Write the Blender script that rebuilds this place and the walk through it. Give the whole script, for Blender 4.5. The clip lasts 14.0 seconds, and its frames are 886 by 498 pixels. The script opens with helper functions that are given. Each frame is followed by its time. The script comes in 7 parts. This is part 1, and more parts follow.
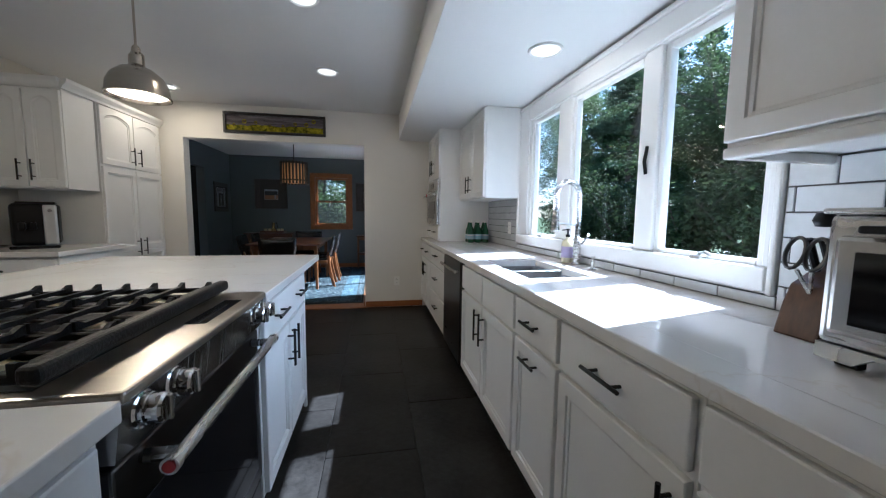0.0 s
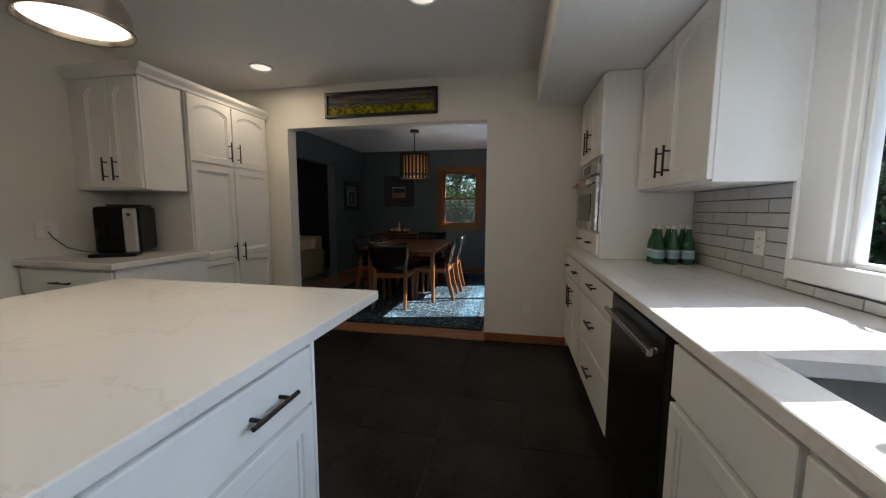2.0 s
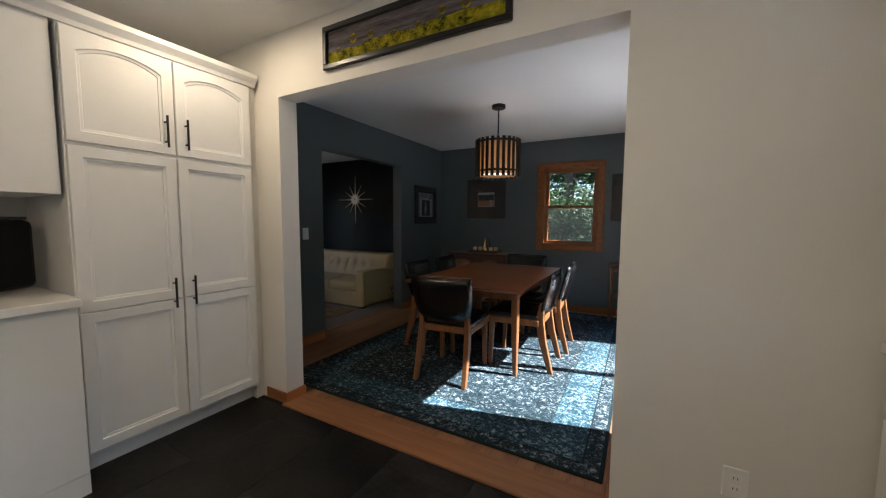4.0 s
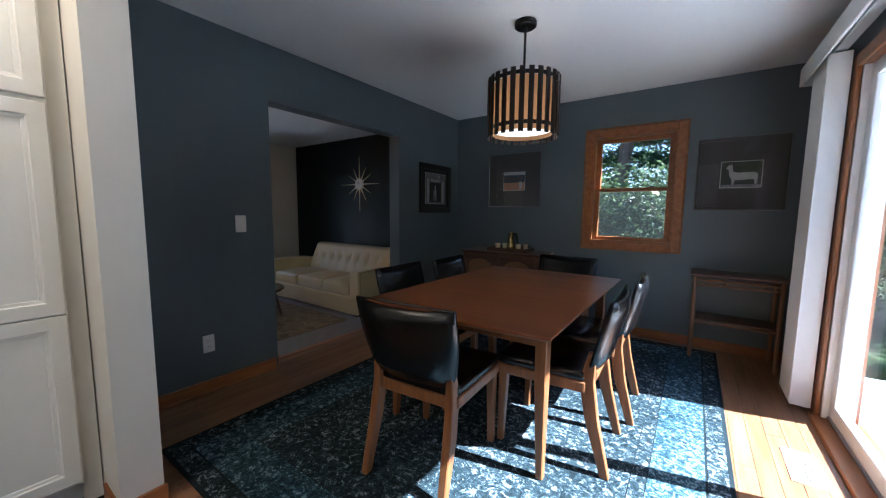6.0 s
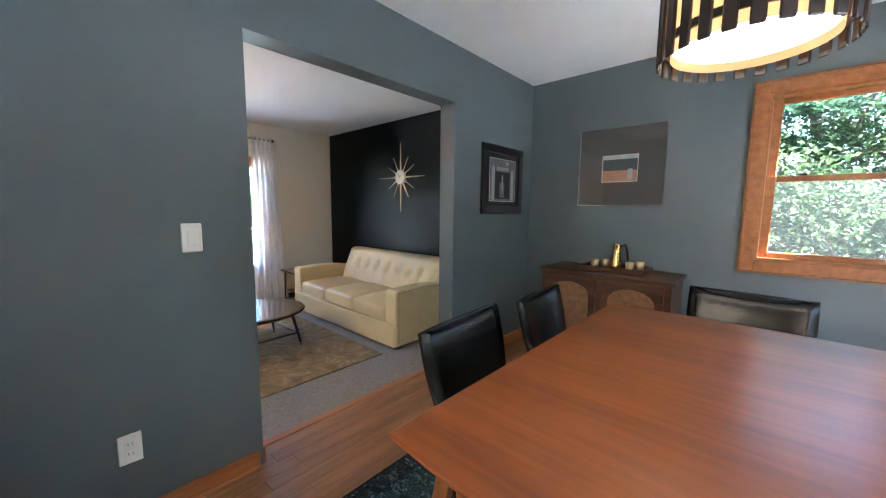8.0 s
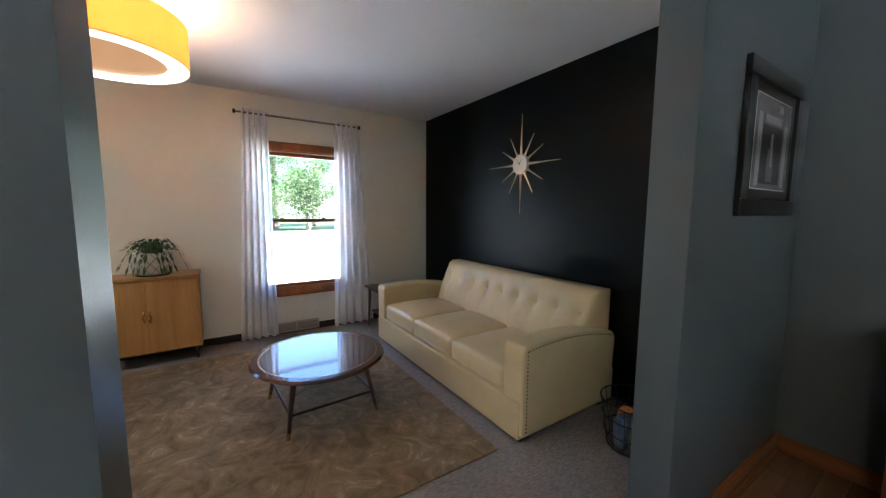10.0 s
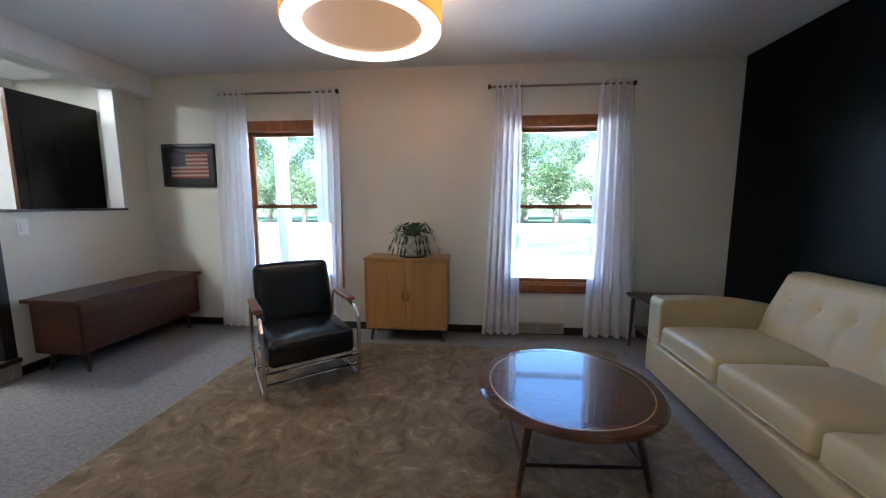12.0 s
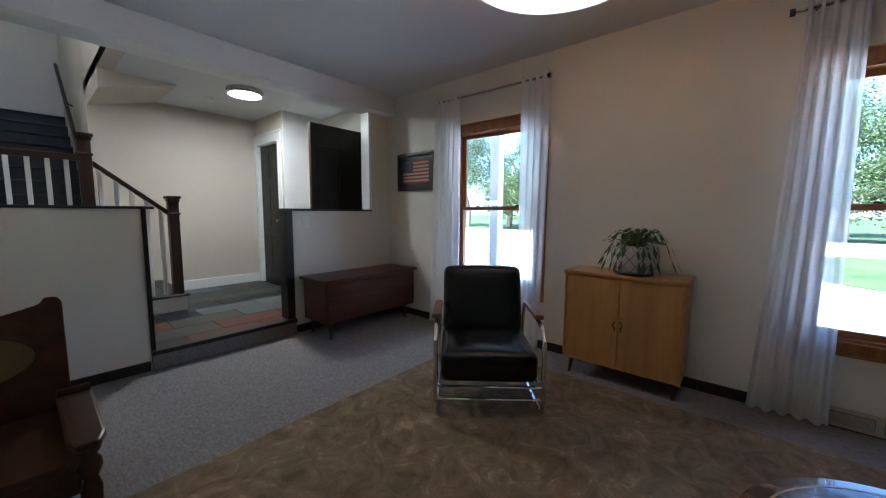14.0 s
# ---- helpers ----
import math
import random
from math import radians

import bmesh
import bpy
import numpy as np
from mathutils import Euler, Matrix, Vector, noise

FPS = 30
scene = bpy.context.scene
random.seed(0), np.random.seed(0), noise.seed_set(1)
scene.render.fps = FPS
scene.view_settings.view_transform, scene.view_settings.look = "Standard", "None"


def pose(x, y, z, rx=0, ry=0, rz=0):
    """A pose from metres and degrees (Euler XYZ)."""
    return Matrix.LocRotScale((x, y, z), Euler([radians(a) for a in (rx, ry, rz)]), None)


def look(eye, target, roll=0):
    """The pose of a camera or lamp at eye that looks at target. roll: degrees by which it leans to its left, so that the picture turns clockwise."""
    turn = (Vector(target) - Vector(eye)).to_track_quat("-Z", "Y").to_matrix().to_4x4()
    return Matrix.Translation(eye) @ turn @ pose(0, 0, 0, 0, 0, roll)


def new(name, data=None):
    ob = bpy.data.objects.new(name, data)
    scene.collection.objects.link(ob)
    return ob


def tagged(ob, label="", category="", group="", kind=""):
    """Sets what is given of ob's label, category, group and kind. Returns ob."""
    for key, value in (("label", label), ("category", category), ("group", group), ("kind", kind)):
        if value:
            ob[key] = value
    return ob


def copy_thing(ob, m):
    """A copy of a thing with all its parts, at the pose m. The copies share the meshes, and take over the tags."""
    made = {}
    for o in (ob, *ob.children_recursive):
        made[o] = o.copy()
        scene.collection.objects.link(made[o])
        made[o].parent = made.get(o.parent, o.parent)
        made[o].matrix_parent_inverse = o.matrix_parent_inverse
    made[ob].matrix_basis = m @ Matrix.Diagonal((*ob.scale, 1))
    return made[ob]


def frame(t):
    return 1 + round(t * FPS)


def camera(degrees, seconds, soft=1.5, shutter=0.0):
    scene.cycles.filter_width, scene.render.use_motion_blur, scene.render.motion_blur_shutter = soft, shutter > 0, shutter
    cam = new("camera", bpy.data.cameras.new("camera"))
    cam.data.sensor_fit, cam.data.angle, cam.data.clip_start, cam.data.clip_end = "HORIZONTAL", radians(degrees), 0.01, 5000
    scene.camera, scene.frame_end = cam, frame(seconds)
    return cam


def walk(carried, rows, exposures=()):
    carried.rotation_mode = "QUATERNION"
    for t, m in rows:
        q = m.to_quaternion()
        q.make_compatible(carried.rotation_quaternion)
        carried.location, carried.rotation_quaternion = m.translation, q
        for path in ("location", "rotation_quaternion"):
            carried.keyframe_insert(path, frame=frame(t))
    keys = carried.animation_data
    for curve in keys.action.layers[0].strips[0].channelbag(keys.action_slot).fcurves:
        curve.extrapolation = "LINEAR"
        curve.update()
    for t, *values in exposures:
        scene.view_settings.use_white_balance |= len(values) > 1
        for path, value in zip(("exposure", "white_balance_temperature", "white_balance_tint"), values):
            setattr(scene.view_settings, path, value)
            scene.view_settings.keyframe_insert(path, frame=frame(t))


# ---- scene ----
cam = camera(102.4, 14.0, soft=1.2)
PATH = [
    (0, (0.010, 0.416, 1.216), (0.388, 2.371, 1.025), 0.7),
    (0.5, (0.077, 0.695, 1.238), (0.243, 2.677, 1.026), 0.5),
    (1, (0.136, 1.030, 1.246), (0.120, 3.018, 1.030), 0.4),
    (1.5, (0.157, 1.372, 1.240), (-0.039, 3.351, 1.027), 0.4),
    (2, (0.158, 1.736, 1.248), (-0.233, 3.685, 1.031), 0.2),
    (2.5, (0.160, 2.164, 1.277), (-0.395, 4.074, 1.069), 0.2),
    (3, (0.107, 2.615, 1.289), (-0.614, 4.471, 1.108), 0.3),
    (5.5, (-0.285, 4.583, 1.236), (-1.411, 6.223, 1.044), 0.4),
    (6, (-0.380, 4.770, 1.230), (-1.526, 6.397, 1.025), 0.6),
    (6.5, (-0.496, 4.931, 1.229), (-1.649, 6.553, 1.024), 0.6),
    (7, (-0.678, 5.147, 1.230), (-1.847, 6.755, 1.015), 0.5),
    (7.5, (-0.930, 5.413, 1.252), (-2.168, 6.967, 1.025), 0.5),
    (8, (-1.257, 5.615, 1.264), (-2.588, 7.090, 1.039), 0.6),
    (10.5, (-2.687, 6.457, 1.223), (-4.491, 7.295, 1.011), 0.3),
    (11, (-2.864, 6.482, 1.200), (-4.789, 6.979, 0.985), 0.2),
    (11.5, (-3.021, 6.450, 1.150), (-5.001, 6.623, 0.928), 0.0),
    (12, (-3.201, 6.479, 1.139), (-5.178, 6.304, 0.892), 0.0),
    (12.5, (-3.343, 6.517, 1.141), (-5.262, 6.008, 0.900), 0.1),
    (13, (-3.469, 6.524, 1.135), (-5.282, 5.713, 0.894), 0.3),
    (13.5, (-3.616, 6.499, 1.092), (-5.299, 5.442, 0.865), 0.3),
    (14, (-3.740, 6.483, 1.071), (-5.258, 5.196, 0.870), 0.4),
]
EXPOSURE = [(0, 2.7, 4800, 8), (0.5, 2.42, 4900, 8), (1.5, 2.12, 5200, 8), (3, 2.5, 5650, 9), (5.5, 3.35, 4900, 8), (6.5, 3.75, 4820, 8), (7.5, 5.2, 4900, 6), (8, 5.55, 5250, 7), (10.5, 4.75, 5200, 8), (11, 4.75, 4850, 7), (12.5, 4.3, 4800, 7), (14, 3.8, 4840, 7)]
walk(cam, [(t, look(eye, target, roll)) for t, eye, target, roll in PATH], EXPOSURE)

# ---- light ----
SUN_EL, SUN_AZ = 47.6, 13.3          # degrees; azimuth from +x
sun_dir = Vector((math.cos(radians(SUN_EL)) * math.cos(radians(SUN_AZ)), math.cos(radians(SUN_EL)) * math.sin(radians(SUN_AZ)), math.sin(radians(SUN_EL))))
world = bpy.data.worlds.new("sky")
scene.world = world
world.use_nodes = True
wn = world.node_tree
sky = wn.nodes.new("ShaderNodeTexSky")
sky.sky_type, sky.sun_disc = "NISHITA", False
sky.sun_elevation, sky.sun_rotation = radians(SUN_EL), radians(90 - SUN_AZ)
wn.nodes["Background"].inputs["Strength"].default_value = 0.06
wn.links.new(sky.outputs[0], wn.nodes["Background"].inputs["Color"])
sun = new("sun", bpy.data.lights.new("sun", "SUN"))
sun.data.energy, sun.data.angle, sun.data.color = 5.0, radians(0.6), (1.0, 0.94, 0.86)
sun.matrix_world = look(sun_dir * 40, (0, 0, 0))


def lamp(name, kind, place, watts, color, size=0.1, target=None):
    light = bpy.data.lights.new(name, kind)
    light.energy, light.color = watts, color
    if kind == "AREA":
        light.shape, light.size = "DISK", size
    else:
        light.shadow_soft_size = size
    ob = new(name, light)
    ob.matrix_world = look(place, target) if target else Matrix.Translation(place)
    return ob


def daylight(name, place, target, wide, high, watts):
    """An added lamp standing for an opening's sky light, thrown straight into the room."""
    light = bpy.data.lights.new(name, "AREA")
    light.shape, light.size, light.size_y = "RECTANGLE", wide, high
    light.energy, light.color, light.spread = watts, (0.90, 0.96, 1.0), radians(50)
    ob = new(name, light)
    ob.matrix_world = look(place, target)
    return ob


# Extra area lamp at the window that brightens the island fronts.
daylight("kitchen_sky_fill", (1.40, 2.30, 1.52), (0.40, 2.30, 1.02), 1.75, 0.85, 0.8)
WARM = (1.0, 0.72, 0.42)
for n, (x, y, z) in enumerate([(-0.395, 2.74, 2.455), (-0.392, 3.85, 2.455), (-2.02, 4.585, 2.455)]):
    lamp("recessed_lamp", "AREA", (x, y, z), 0.65 if n < 2 else 1.15, WARM, 0.12, (x, y, 0))
lamp("soffit_lamp", "AREA", (0.969, 2.39, 2.14), 0.4, (1.0, 0.8, 0.6), 0.12, (0.969, 2.39, 0))
for y in (2.70, 1.30):
    lamp("pendant_bulb", "POINT", (-1.242, y, 1.80), 2.0, WARM, 0.04)
lamp("chandelier_bulb", "POINT", (-1.338, 7.01, 1.90), 0.035, WARM, 0.05)
lamp("drum_bulb", "POINT", (-5.10, 5.90, 2.16), 1.9, WARM, 0.08)
lamp("foyer_lamp", "AREA", (-5.465, 2.08, 2.36), 1.5, (1.0, 0.85, 0.65), 0.3, (-5.465, 2.08, 0))

# ---- materials ----


def node(nt, kind, **inputs):
    n = nt.nodes.new(kind)
    for key, value in inputs.items():
        n.inputs[key.replace("_", " ")].default_value = value
    return n


def mat(name, color, rough=0.5, metal=0.0, vary=0.06, scale=4.0, grain=60.0, bump=0.05, stretch=(1, 1, 1), second=None, spec=0.5, coat=0.0, per=0.0):
    """A surface with variation at two scales: broad patches and fine grain; second: the colour that the patches go to; per: difference between pieces."""
    m = bpy.data.materials.new(name)
    m.use_nodes = True
    nt = m.node_tree
    b = nt.nodes["Principled BSDF"]
    link = nt.links.new
    geo = nt.nodes.new("ShaderNodeTexCoord")
    mp = nt.nodes.new("ShaderNodeMapping")
    mp.inputs["Scale"].default_value = stretch
    link(geo.outputs["Object"], mp.inputs[0])
    big = node(nt, "ShaderNodeTexNoise", Scale=scale, Detail=4.0, Roughness=0.55)
    fine = node(nt, "ShaderNodeTexNoise", Scale=grain, Detail=3.0, Roughness=0.6)
    link(mp.outputs[0], big.inputs["Vector"])
    link(mp.outputs[0], fine.inputs["Vector"])
    ramp = nt.nodes.new("ShaderNodeValToRGB")
    c = Vector(color)
    lo = [max(0.0, v * (1 - vary)) for v in c]
    hi = [min(1.0, v * (1 + vary)) for v in c] if second is None else list(second)
    ramp.color_ramp.elements[0].position, ramp.color_ramp.elements[1].position = 0.35, 0.68
    ramp.color_ramp.elements[0].color, ramp.color_ramp.elements[1].color = (*lo, 1), (*hi, 1)
    mixn = node(nt, "ShaderNodeMath")
    mixn.operation = "MULTIPLY_ADD"
    mixn.inputs[1].default_value = 0.3
    link(fine.outputs[0], mixn.inputs[0])
    sc = node(nt, "ShaderNodeMath")
    sc.operation = "MULTIPLY"
    sc.inputs[1].default_value = 0.7
    link(big.outputs[0], sc.inputs[0])
    link(sc.outputs[0], mixn.inputs[2])
    link(mixn.outputs[0], ramp.inputs[0])
    out = ramp.outputs[0]
    if per:
        info = nt.nodes.new("ShaderNodeObjectInfo")
        mr = node(nt, "ShaderNodeMapRange")
        mr.inputs["To Min"].default_value, mr.inputs["To Max"].default_value = 1 - per, 1 + per
        link(info.outputs["Random"], mr.inputs["Value"])
        hs = node(nt, "ShaderNodeHueSaturation")
        link(mr.outputs[0], hs.inputs["Value"])
        link(out, hs.inputs["Color"])
        out = hs.outputs[0]
    link(out, b.inputs["Base Color"])
    rr = node(nt, "ShaderNodeMapRange")
    rr.inputs["To Min"].default_value, rr.inputs["To Max"].default_value = max(0.02, rough - 0.06), min(1, rough + 0.06)
    link(big.outputs[0], rr.inputs["Value"])
    link(rr.outputs[0], b.inputs["Roughness"])
    b.inputs["Metallic"].default_value = metal
    b.inputs["Specular IOR Level"].default_value = spec
    b.inputs["Coat Weight"].default_value = coat
    if bump:
        bp = node(nt, "ShaderNodeBump", Strength=bump, Distance=0.01)
        link(fine.outputs[0], bp.inputs["Height"])
        link(bp.outputs[0], b.inputs["Normal"])
    return m


def wood(name, color, dark, axis=0, rough=0.4, scale=1.0, per=0.0, coat=0.0):
    """Wood with grain along one axis (0 x, 1 y, 2 z)."""
    st = [14.0 * scale] * 3
    st[axis] = 1.0 * scale
    m = mat(name, dark, rough, 0, 0.1, 1.6, 9.0, 0.04, tuple(st), color, per=per, coat=coat)
    return m


def glow(name, color, strength, base=(0.8, 0.78, 0.72)):
    m = bpy.data.materials.new(name)
    m.use_nodes = True
    b = m.node_tree.nodes["Principled BSDF"]
    b.inputs["Base Color"].default_value = (*base, 1)
    b.inputs["Emission Color"].default_value = (*color, 1)
    b.inputs["Emission Strength"].default_value = strength
    return m


def glass(name, rough=0.0, tint=(1, 1, 1)):
    """Thin clear pane: mostly see-through with a mirror gloss at grazing angles."""
    m = bpy.data.materials.new(name)
    m.use_nodes = True
    nt = m.node_tree
    nt.nodes.clear()
    o = nt.nodes.new("ShaderNodeOutputMaterial")
    tr = node(nt, "ShaderNodeBsdfTransparent")
    tr.inputs[0].default_value = (*tint, 1)
    gl = node(nt, "ShaderNodeBsdfGlossy")
    gl.inputs["Roughness"].default_value = rough
    lw = node(nt, "ShaderNodeLayerWeight", Blend=0.5)
    pw = node(nt, "ShaderNodeMath")
    pw.operation = "POWER"
    pw.inputs[1].default_value = 4.0
    ma = node(nt, "ShaderNodeMath")
    ma.operation = "MULTIPLY_ADD"
    ma.inputs[1].default_value, ma.inputs[2].default_value = 0.5, 0.025
    nt.links.new(lw.outputs["Facing"], pw.inputs[0])
    nt.links.new(pw.outputs[0], ma.inputs[0])
    mx = node(nt, "ShaderNodeMixShader")
    nt.links.new(ma.outputs[0], mx.inputs[0])
    nt.links.new(tr.outputs[0], mx.inputs[1])
    nt.links.new(gl.outputs[0], mx.inputs[2])
    nt.links.new(mx.outputs[0], o.inputs[0])
    return m


def cloth_sheer(name, color, clear):
    m = bpy.data.materials.new(name)
    m.use_nodes = True
    nt = m.node_tree
    nt.nodes.clear()
    o = nt.nodes.new("ShaderNodeOutputMaterial")
    tr = node(nt, "ShaderNodeBsdfTransparent")
    df = node(nt, "ShaderNodeBsdfDiffuse")
    tl = node(nt, "ShaderNodeBsdfTranslucent")
    tc = nt.nodes.new("ShaderNodeTexCoord")
    nz = node(nt, "ShaderNodeTexNoise", Scale=300.0)
    nt.links.new(tc.outputs["Object"], nz.inputs["Vector"])
    rp = nt.nodes.new("ShaderNodeValToRGB")
    rp.color_ramp.elements[0].color = (*[c * 0.9 for c in color], 1)
    rp.color_ramp.elements[1].color = (*color, 1)
    nt.links.new(nz.outputs[0], rp.inputs[0])
    nt.links.new(rp.outputs[0], df.inputs[0])
    nt.links.new(rp.outputs[0], tl.inputs[0])
    a, b = node(nt, "ShaderNodeMixShader"), node(nt, "ShaderNodeMixShader")
    a.inputs[0].default_value, b.inputs[0].default_value = 0.58, clear
    nt.links.new(df.outputs[0], a.inputs[1])
    nt.links.new(tl.outputs[0], a.inputs[2])
    nt.links.new(a.outputs[0], b.inputs[1])
    nt.links.new(tr.outputs[0], b.inputs[2])
    nt.links.new(b.outputs[0], o.inputs[0])
    return m


def veined(name, base, vein, rough):
    """Pale quartz with soft thin veins."""
    m = mat(name, base, rough, 0, 0.02, 3.0, 220.0, 0.0)
    nt = m.node_tree
    b = nt.nodes["Principled BSDF"]
    src = b.inputs["Base Color"].links[0].from_socket
    tc = nt.nodes.new("ShaderNodeTexCoord")
    warp = node(nt, "ShaderNodeTexNoise", Scale=1.7, Detail=5.0, Roughness=0.6, Distortion=0.6)
    nt.links.new(tc.outputs["Object"], warp.inputs["Vector"])
    rp = nt.nodes.new("ShaderNodeValToRGB")
    e = rp.color_ramp.elements
    e[0].position, e[1].position = 0.488, 0.512
    e[0].color = e[1].color = (0, 0, 0, 1)
    mid = e.new(0.5)
    mid.color = (0.55, 0.55, 0.55, 1)
    nt.links.new(warp.outputs[0], rp.inputs[0])
    mx = node(nt, "ShaderNodeMix")
    mx.data_type = "RGBA"
    nt.links.new(rp.outputs[0], mx.inputs["Factor"])
    nt.links.new(src, mx.inputs[6])
    mx.inputs[7].default_value = (*vein, 1)
    nt.links.new(mx.outputs[2], b.inputs["Base Color"])
    return m


def leafy(name, color, second):
    """Leaves that let part of the light through."""
    m = mat(name, color, 0.6, vary=0.35, scale=1.2, grain=9, bump=0, second=second, per=0.25, spec=0.15)
    nt = m.node_tree
    b = nt.nodes["Principled BSDF"]
    tl = node(nt, "ShaderNodeBsdfTranslucent")
    nt.links.new(b.inputs["Base Color"].links[0].from_socket, tl.inputs[0])
    mx = node(nt, "ShaderNodeMixShader")
    mx.inputs[0].default_value = 0.42
    nt.links.new(b.outputs[0], mx.inputs[1])
    nt.links.new(tl.outputs[0], mx.inputs[2])
    nt.links.new(mx.outputs[0], nt.nodes["Material Output"].inputs[0])
    return m


def rug_pattern(name, dark, pale, mid, scale, contrast=(0.42, 0.6), motif=7.0):
    """Woven rug: curling motifs from warped noise, with worn patches and pile."""
    m = bpy.data.materials.new(name)
    m.use_nodes = True
    nt = m.node_tree
    b = nt.nodes["Principled BSDF"]
    b.inputs["Roughness"].default_value = 0.95
    b.inputs["Specular IOR Level"].default_value = 0.1
    link = nt.links.new
    tc = nt.nodes.new("ShaderNodeTexCoord")
    n1 = node(nt, "ShaderNodeTexNoise", Scale=scale, Detail=6.0, Roughness=0.7, Distortion=1.8)
    n2 = node(nt, "ShaderNodeTexVoronoi", Scale=motif)
    n2.feature = "DISTANCE_TO_EDGE"
    n3 = node(nt, "ShaderNodeTexNoise", Scale=1.3, Detail=3.0)
    n4 = node(nt, "ShaderNodeTexNoise", Scale=170.0, Detail=2.0)
    for n in (n1, n2, n3, n4):
        link(tc.outputs["Object"], n.inputs["Vector"])
    add = node(nt, "ShaderNodeMath")
    add.operation = "MULTIPLY_ADD"
    add.inputs[1].default_value = 0.25
    link(n2.outputs[0], add.inputs[0])
    link(n1.outputs[0], add.inputs[2])
    wear = node(nt, "ShaderNodeMath")
    wear.operation = "MULTIPLY_ADD"
    wear.inputs[1].default_value = 0.22
    link(n3.outputs[0], wear.inputs[0])
    link(add.outputs[0], wear.inputs[2])
    pile = node(nt, "ShaderNodeMath")
    pile.operation = "MULTIPLY_ADD"
    pile.inputs[1].default_value = 0.16
    link(n4.outputs[0], pile.inputs[0])
    link(wear.outputs[0], pile.inputs[2])
    rp = nt.nodes.new("ShaderNodeValToRGB")
    e = rp.color_ramp.elements
    e[0].position, e[1].position = contrast[0] + 0.2, contrast[1] + 0.2
    e[0].color, e[1].color = (*dark, 1), (*pale, 1)
    c = e.new(contrast[0] + 0.6 * (contrast[1] - contrast[0]) + 0.2)
    c.color = (*mid, 1)
    link(pile.outputs[0], rp.inputs[0])
    link(rp.outputs[0], b.inputs["Base Color"])
    bp = node(nt, "ShaderNodeBump", Strength=0.35, Distance=0.01)
    link(n4.outputs[0], bp.inputs["Height"])
    link(bp.outputs[0], b.inputs["Normal"])
    return m


M_CAB = mat("white_cabinet_paint", (0.74, 0.74, 0.73), 0.38, vary=0.025, grain=90, bump=0.015)
M_WALL = mat("warm_white_wall_paint", (0.70, 0.68, 0.64), 0.6, vary=0.03, scale=1.5, grain=140, bump=0.06)
M_LWALL = mat("cream_wall_paint", (0.73, 0.71, 0.62), 0.6, vary=0.03, scale=1.5, grain=140, bump=0.06)
M_FWALL = mat("beige_hall_paint", (0.60, 0.55, 0.46), 0.6, vary=0.03, scale=1.5, grain=140, bump=0.05)
M_CEIL = mat("ceiling_paint", (0.72, 0.72, 0.72), 0.75, vary=0.02, scale=1.2, grain=120, bump=0.08)
M_BLUE = mat("slate_blue_wall_paint", (0.094, 0.116, 0.124), 0.45, vary=0.05, scale=1.2, grain=160, bump=0.05)
M_BLACKWALL = mat("black_wall_paint", (0.0022, 0.0027, 0.0032), 0.36, vary=0.1, scale=1.5, grain=160, bump=0.10, spec=0.12)
M_TRIMW = mat("white_trim_paint", (0.80, 0.80, 0.79), 0.35, vary=0.02, bump=0.01)
M_OAK = wood("stained_oak_trim", (0.31, 0.120, 0.032), (0.20, 0.068, 0.017), 2, 0.38)
M_OAKX = wood("stained_oak_trim_x", (0.31, 0.120, 0.032), (0.20, 0.068, 0.017), 0, 0.38)
M_OAKY = wood("stained_oak_trim_y", (0.40, 0.160, 0.045), (0.27, 0.092, 0.024), 1, 0.38)
M_FLOORWOOD = wood("oak_floor_board", (0.31, 0.155, 0.070), (0.18, 0.080, 0.034), 1, 0.33, 1.0, 0.16)
M_FLOORWOODX = wood("oak_threshold", (0.30, 0.14, 0.06), (0.20, 0.085, 0.03), 0, 0.33, 1.0, 0.1)
M_SLATE = mat("dark_slate_tile", (0.0025, 0.0024, 0.0023), 0.40, vary=0.5, scale=2.6, grain=30, bump=0.12, second=(0.030, 0.028, 0.026), per=0.3, spec=0.2)
M_GROUT = mat("dark_grout", (0.006, 0.006, 0.006), 0.9, vary=0.2)
M_QUARTZ = veined("white_quartz", (0.74, 0.73, 0.71), (0.64, 0.60, 0.54), 0.13)
M_STEEL = mat("brushed_steel", (0.56, 0.55, 0.53), 0.27, 1.0, 0.06, 3, 160, 0.02, (1, 1, 18))
M_SINK = mat("brushed_sink_steel", (0.40, 0.40, 0.40), 0.30, 1.0, 0.06, 3, 160, 0.02, (18, 1, 1))
M_CHROME = mat("polished_chrome", (0.75, 0.75, 0.76), 0.07, 1.0, 0.02, bump=0)
M_DARKSTEEL = mat("dark_stainless", (0.085, 0.082, 0.08), 0.30, 1.0, 0.08, 3, 160, 0.02, (1, 1, 16))
M_BLACKMETAL = mat("black_pull_metal", (0.006, 0.006, 0.0065), 0.38, 0.2, 0.2, bump=0.01)
M_IRON = mat("cast_iron_grate", (0.004, 0.004, 0.004), 0.50, 0.0, 0.25, 20, 140, 0.2, spec=0.2)
M_BLACKGLASS = mat("black_glass", (0.006, 0.006, 0.007), 0.05, vary=0.1, bump=0)
M_BLACKPLASTIC = mat("black_plastic", (0.004, 0.004, 0.0045), 0.40, vary=0.2, bump=0.02, spec=0.2)
M_GREYPLASTIC = mat("silver_plastic", (0.50, 0.50, 0.50), 0.3, 0.6, 0.05)
M_WHITEPLASTIC = mat("white_plastic", (0.76, 0.75, 0.72), 0.35, vary=0.02, bump=0)
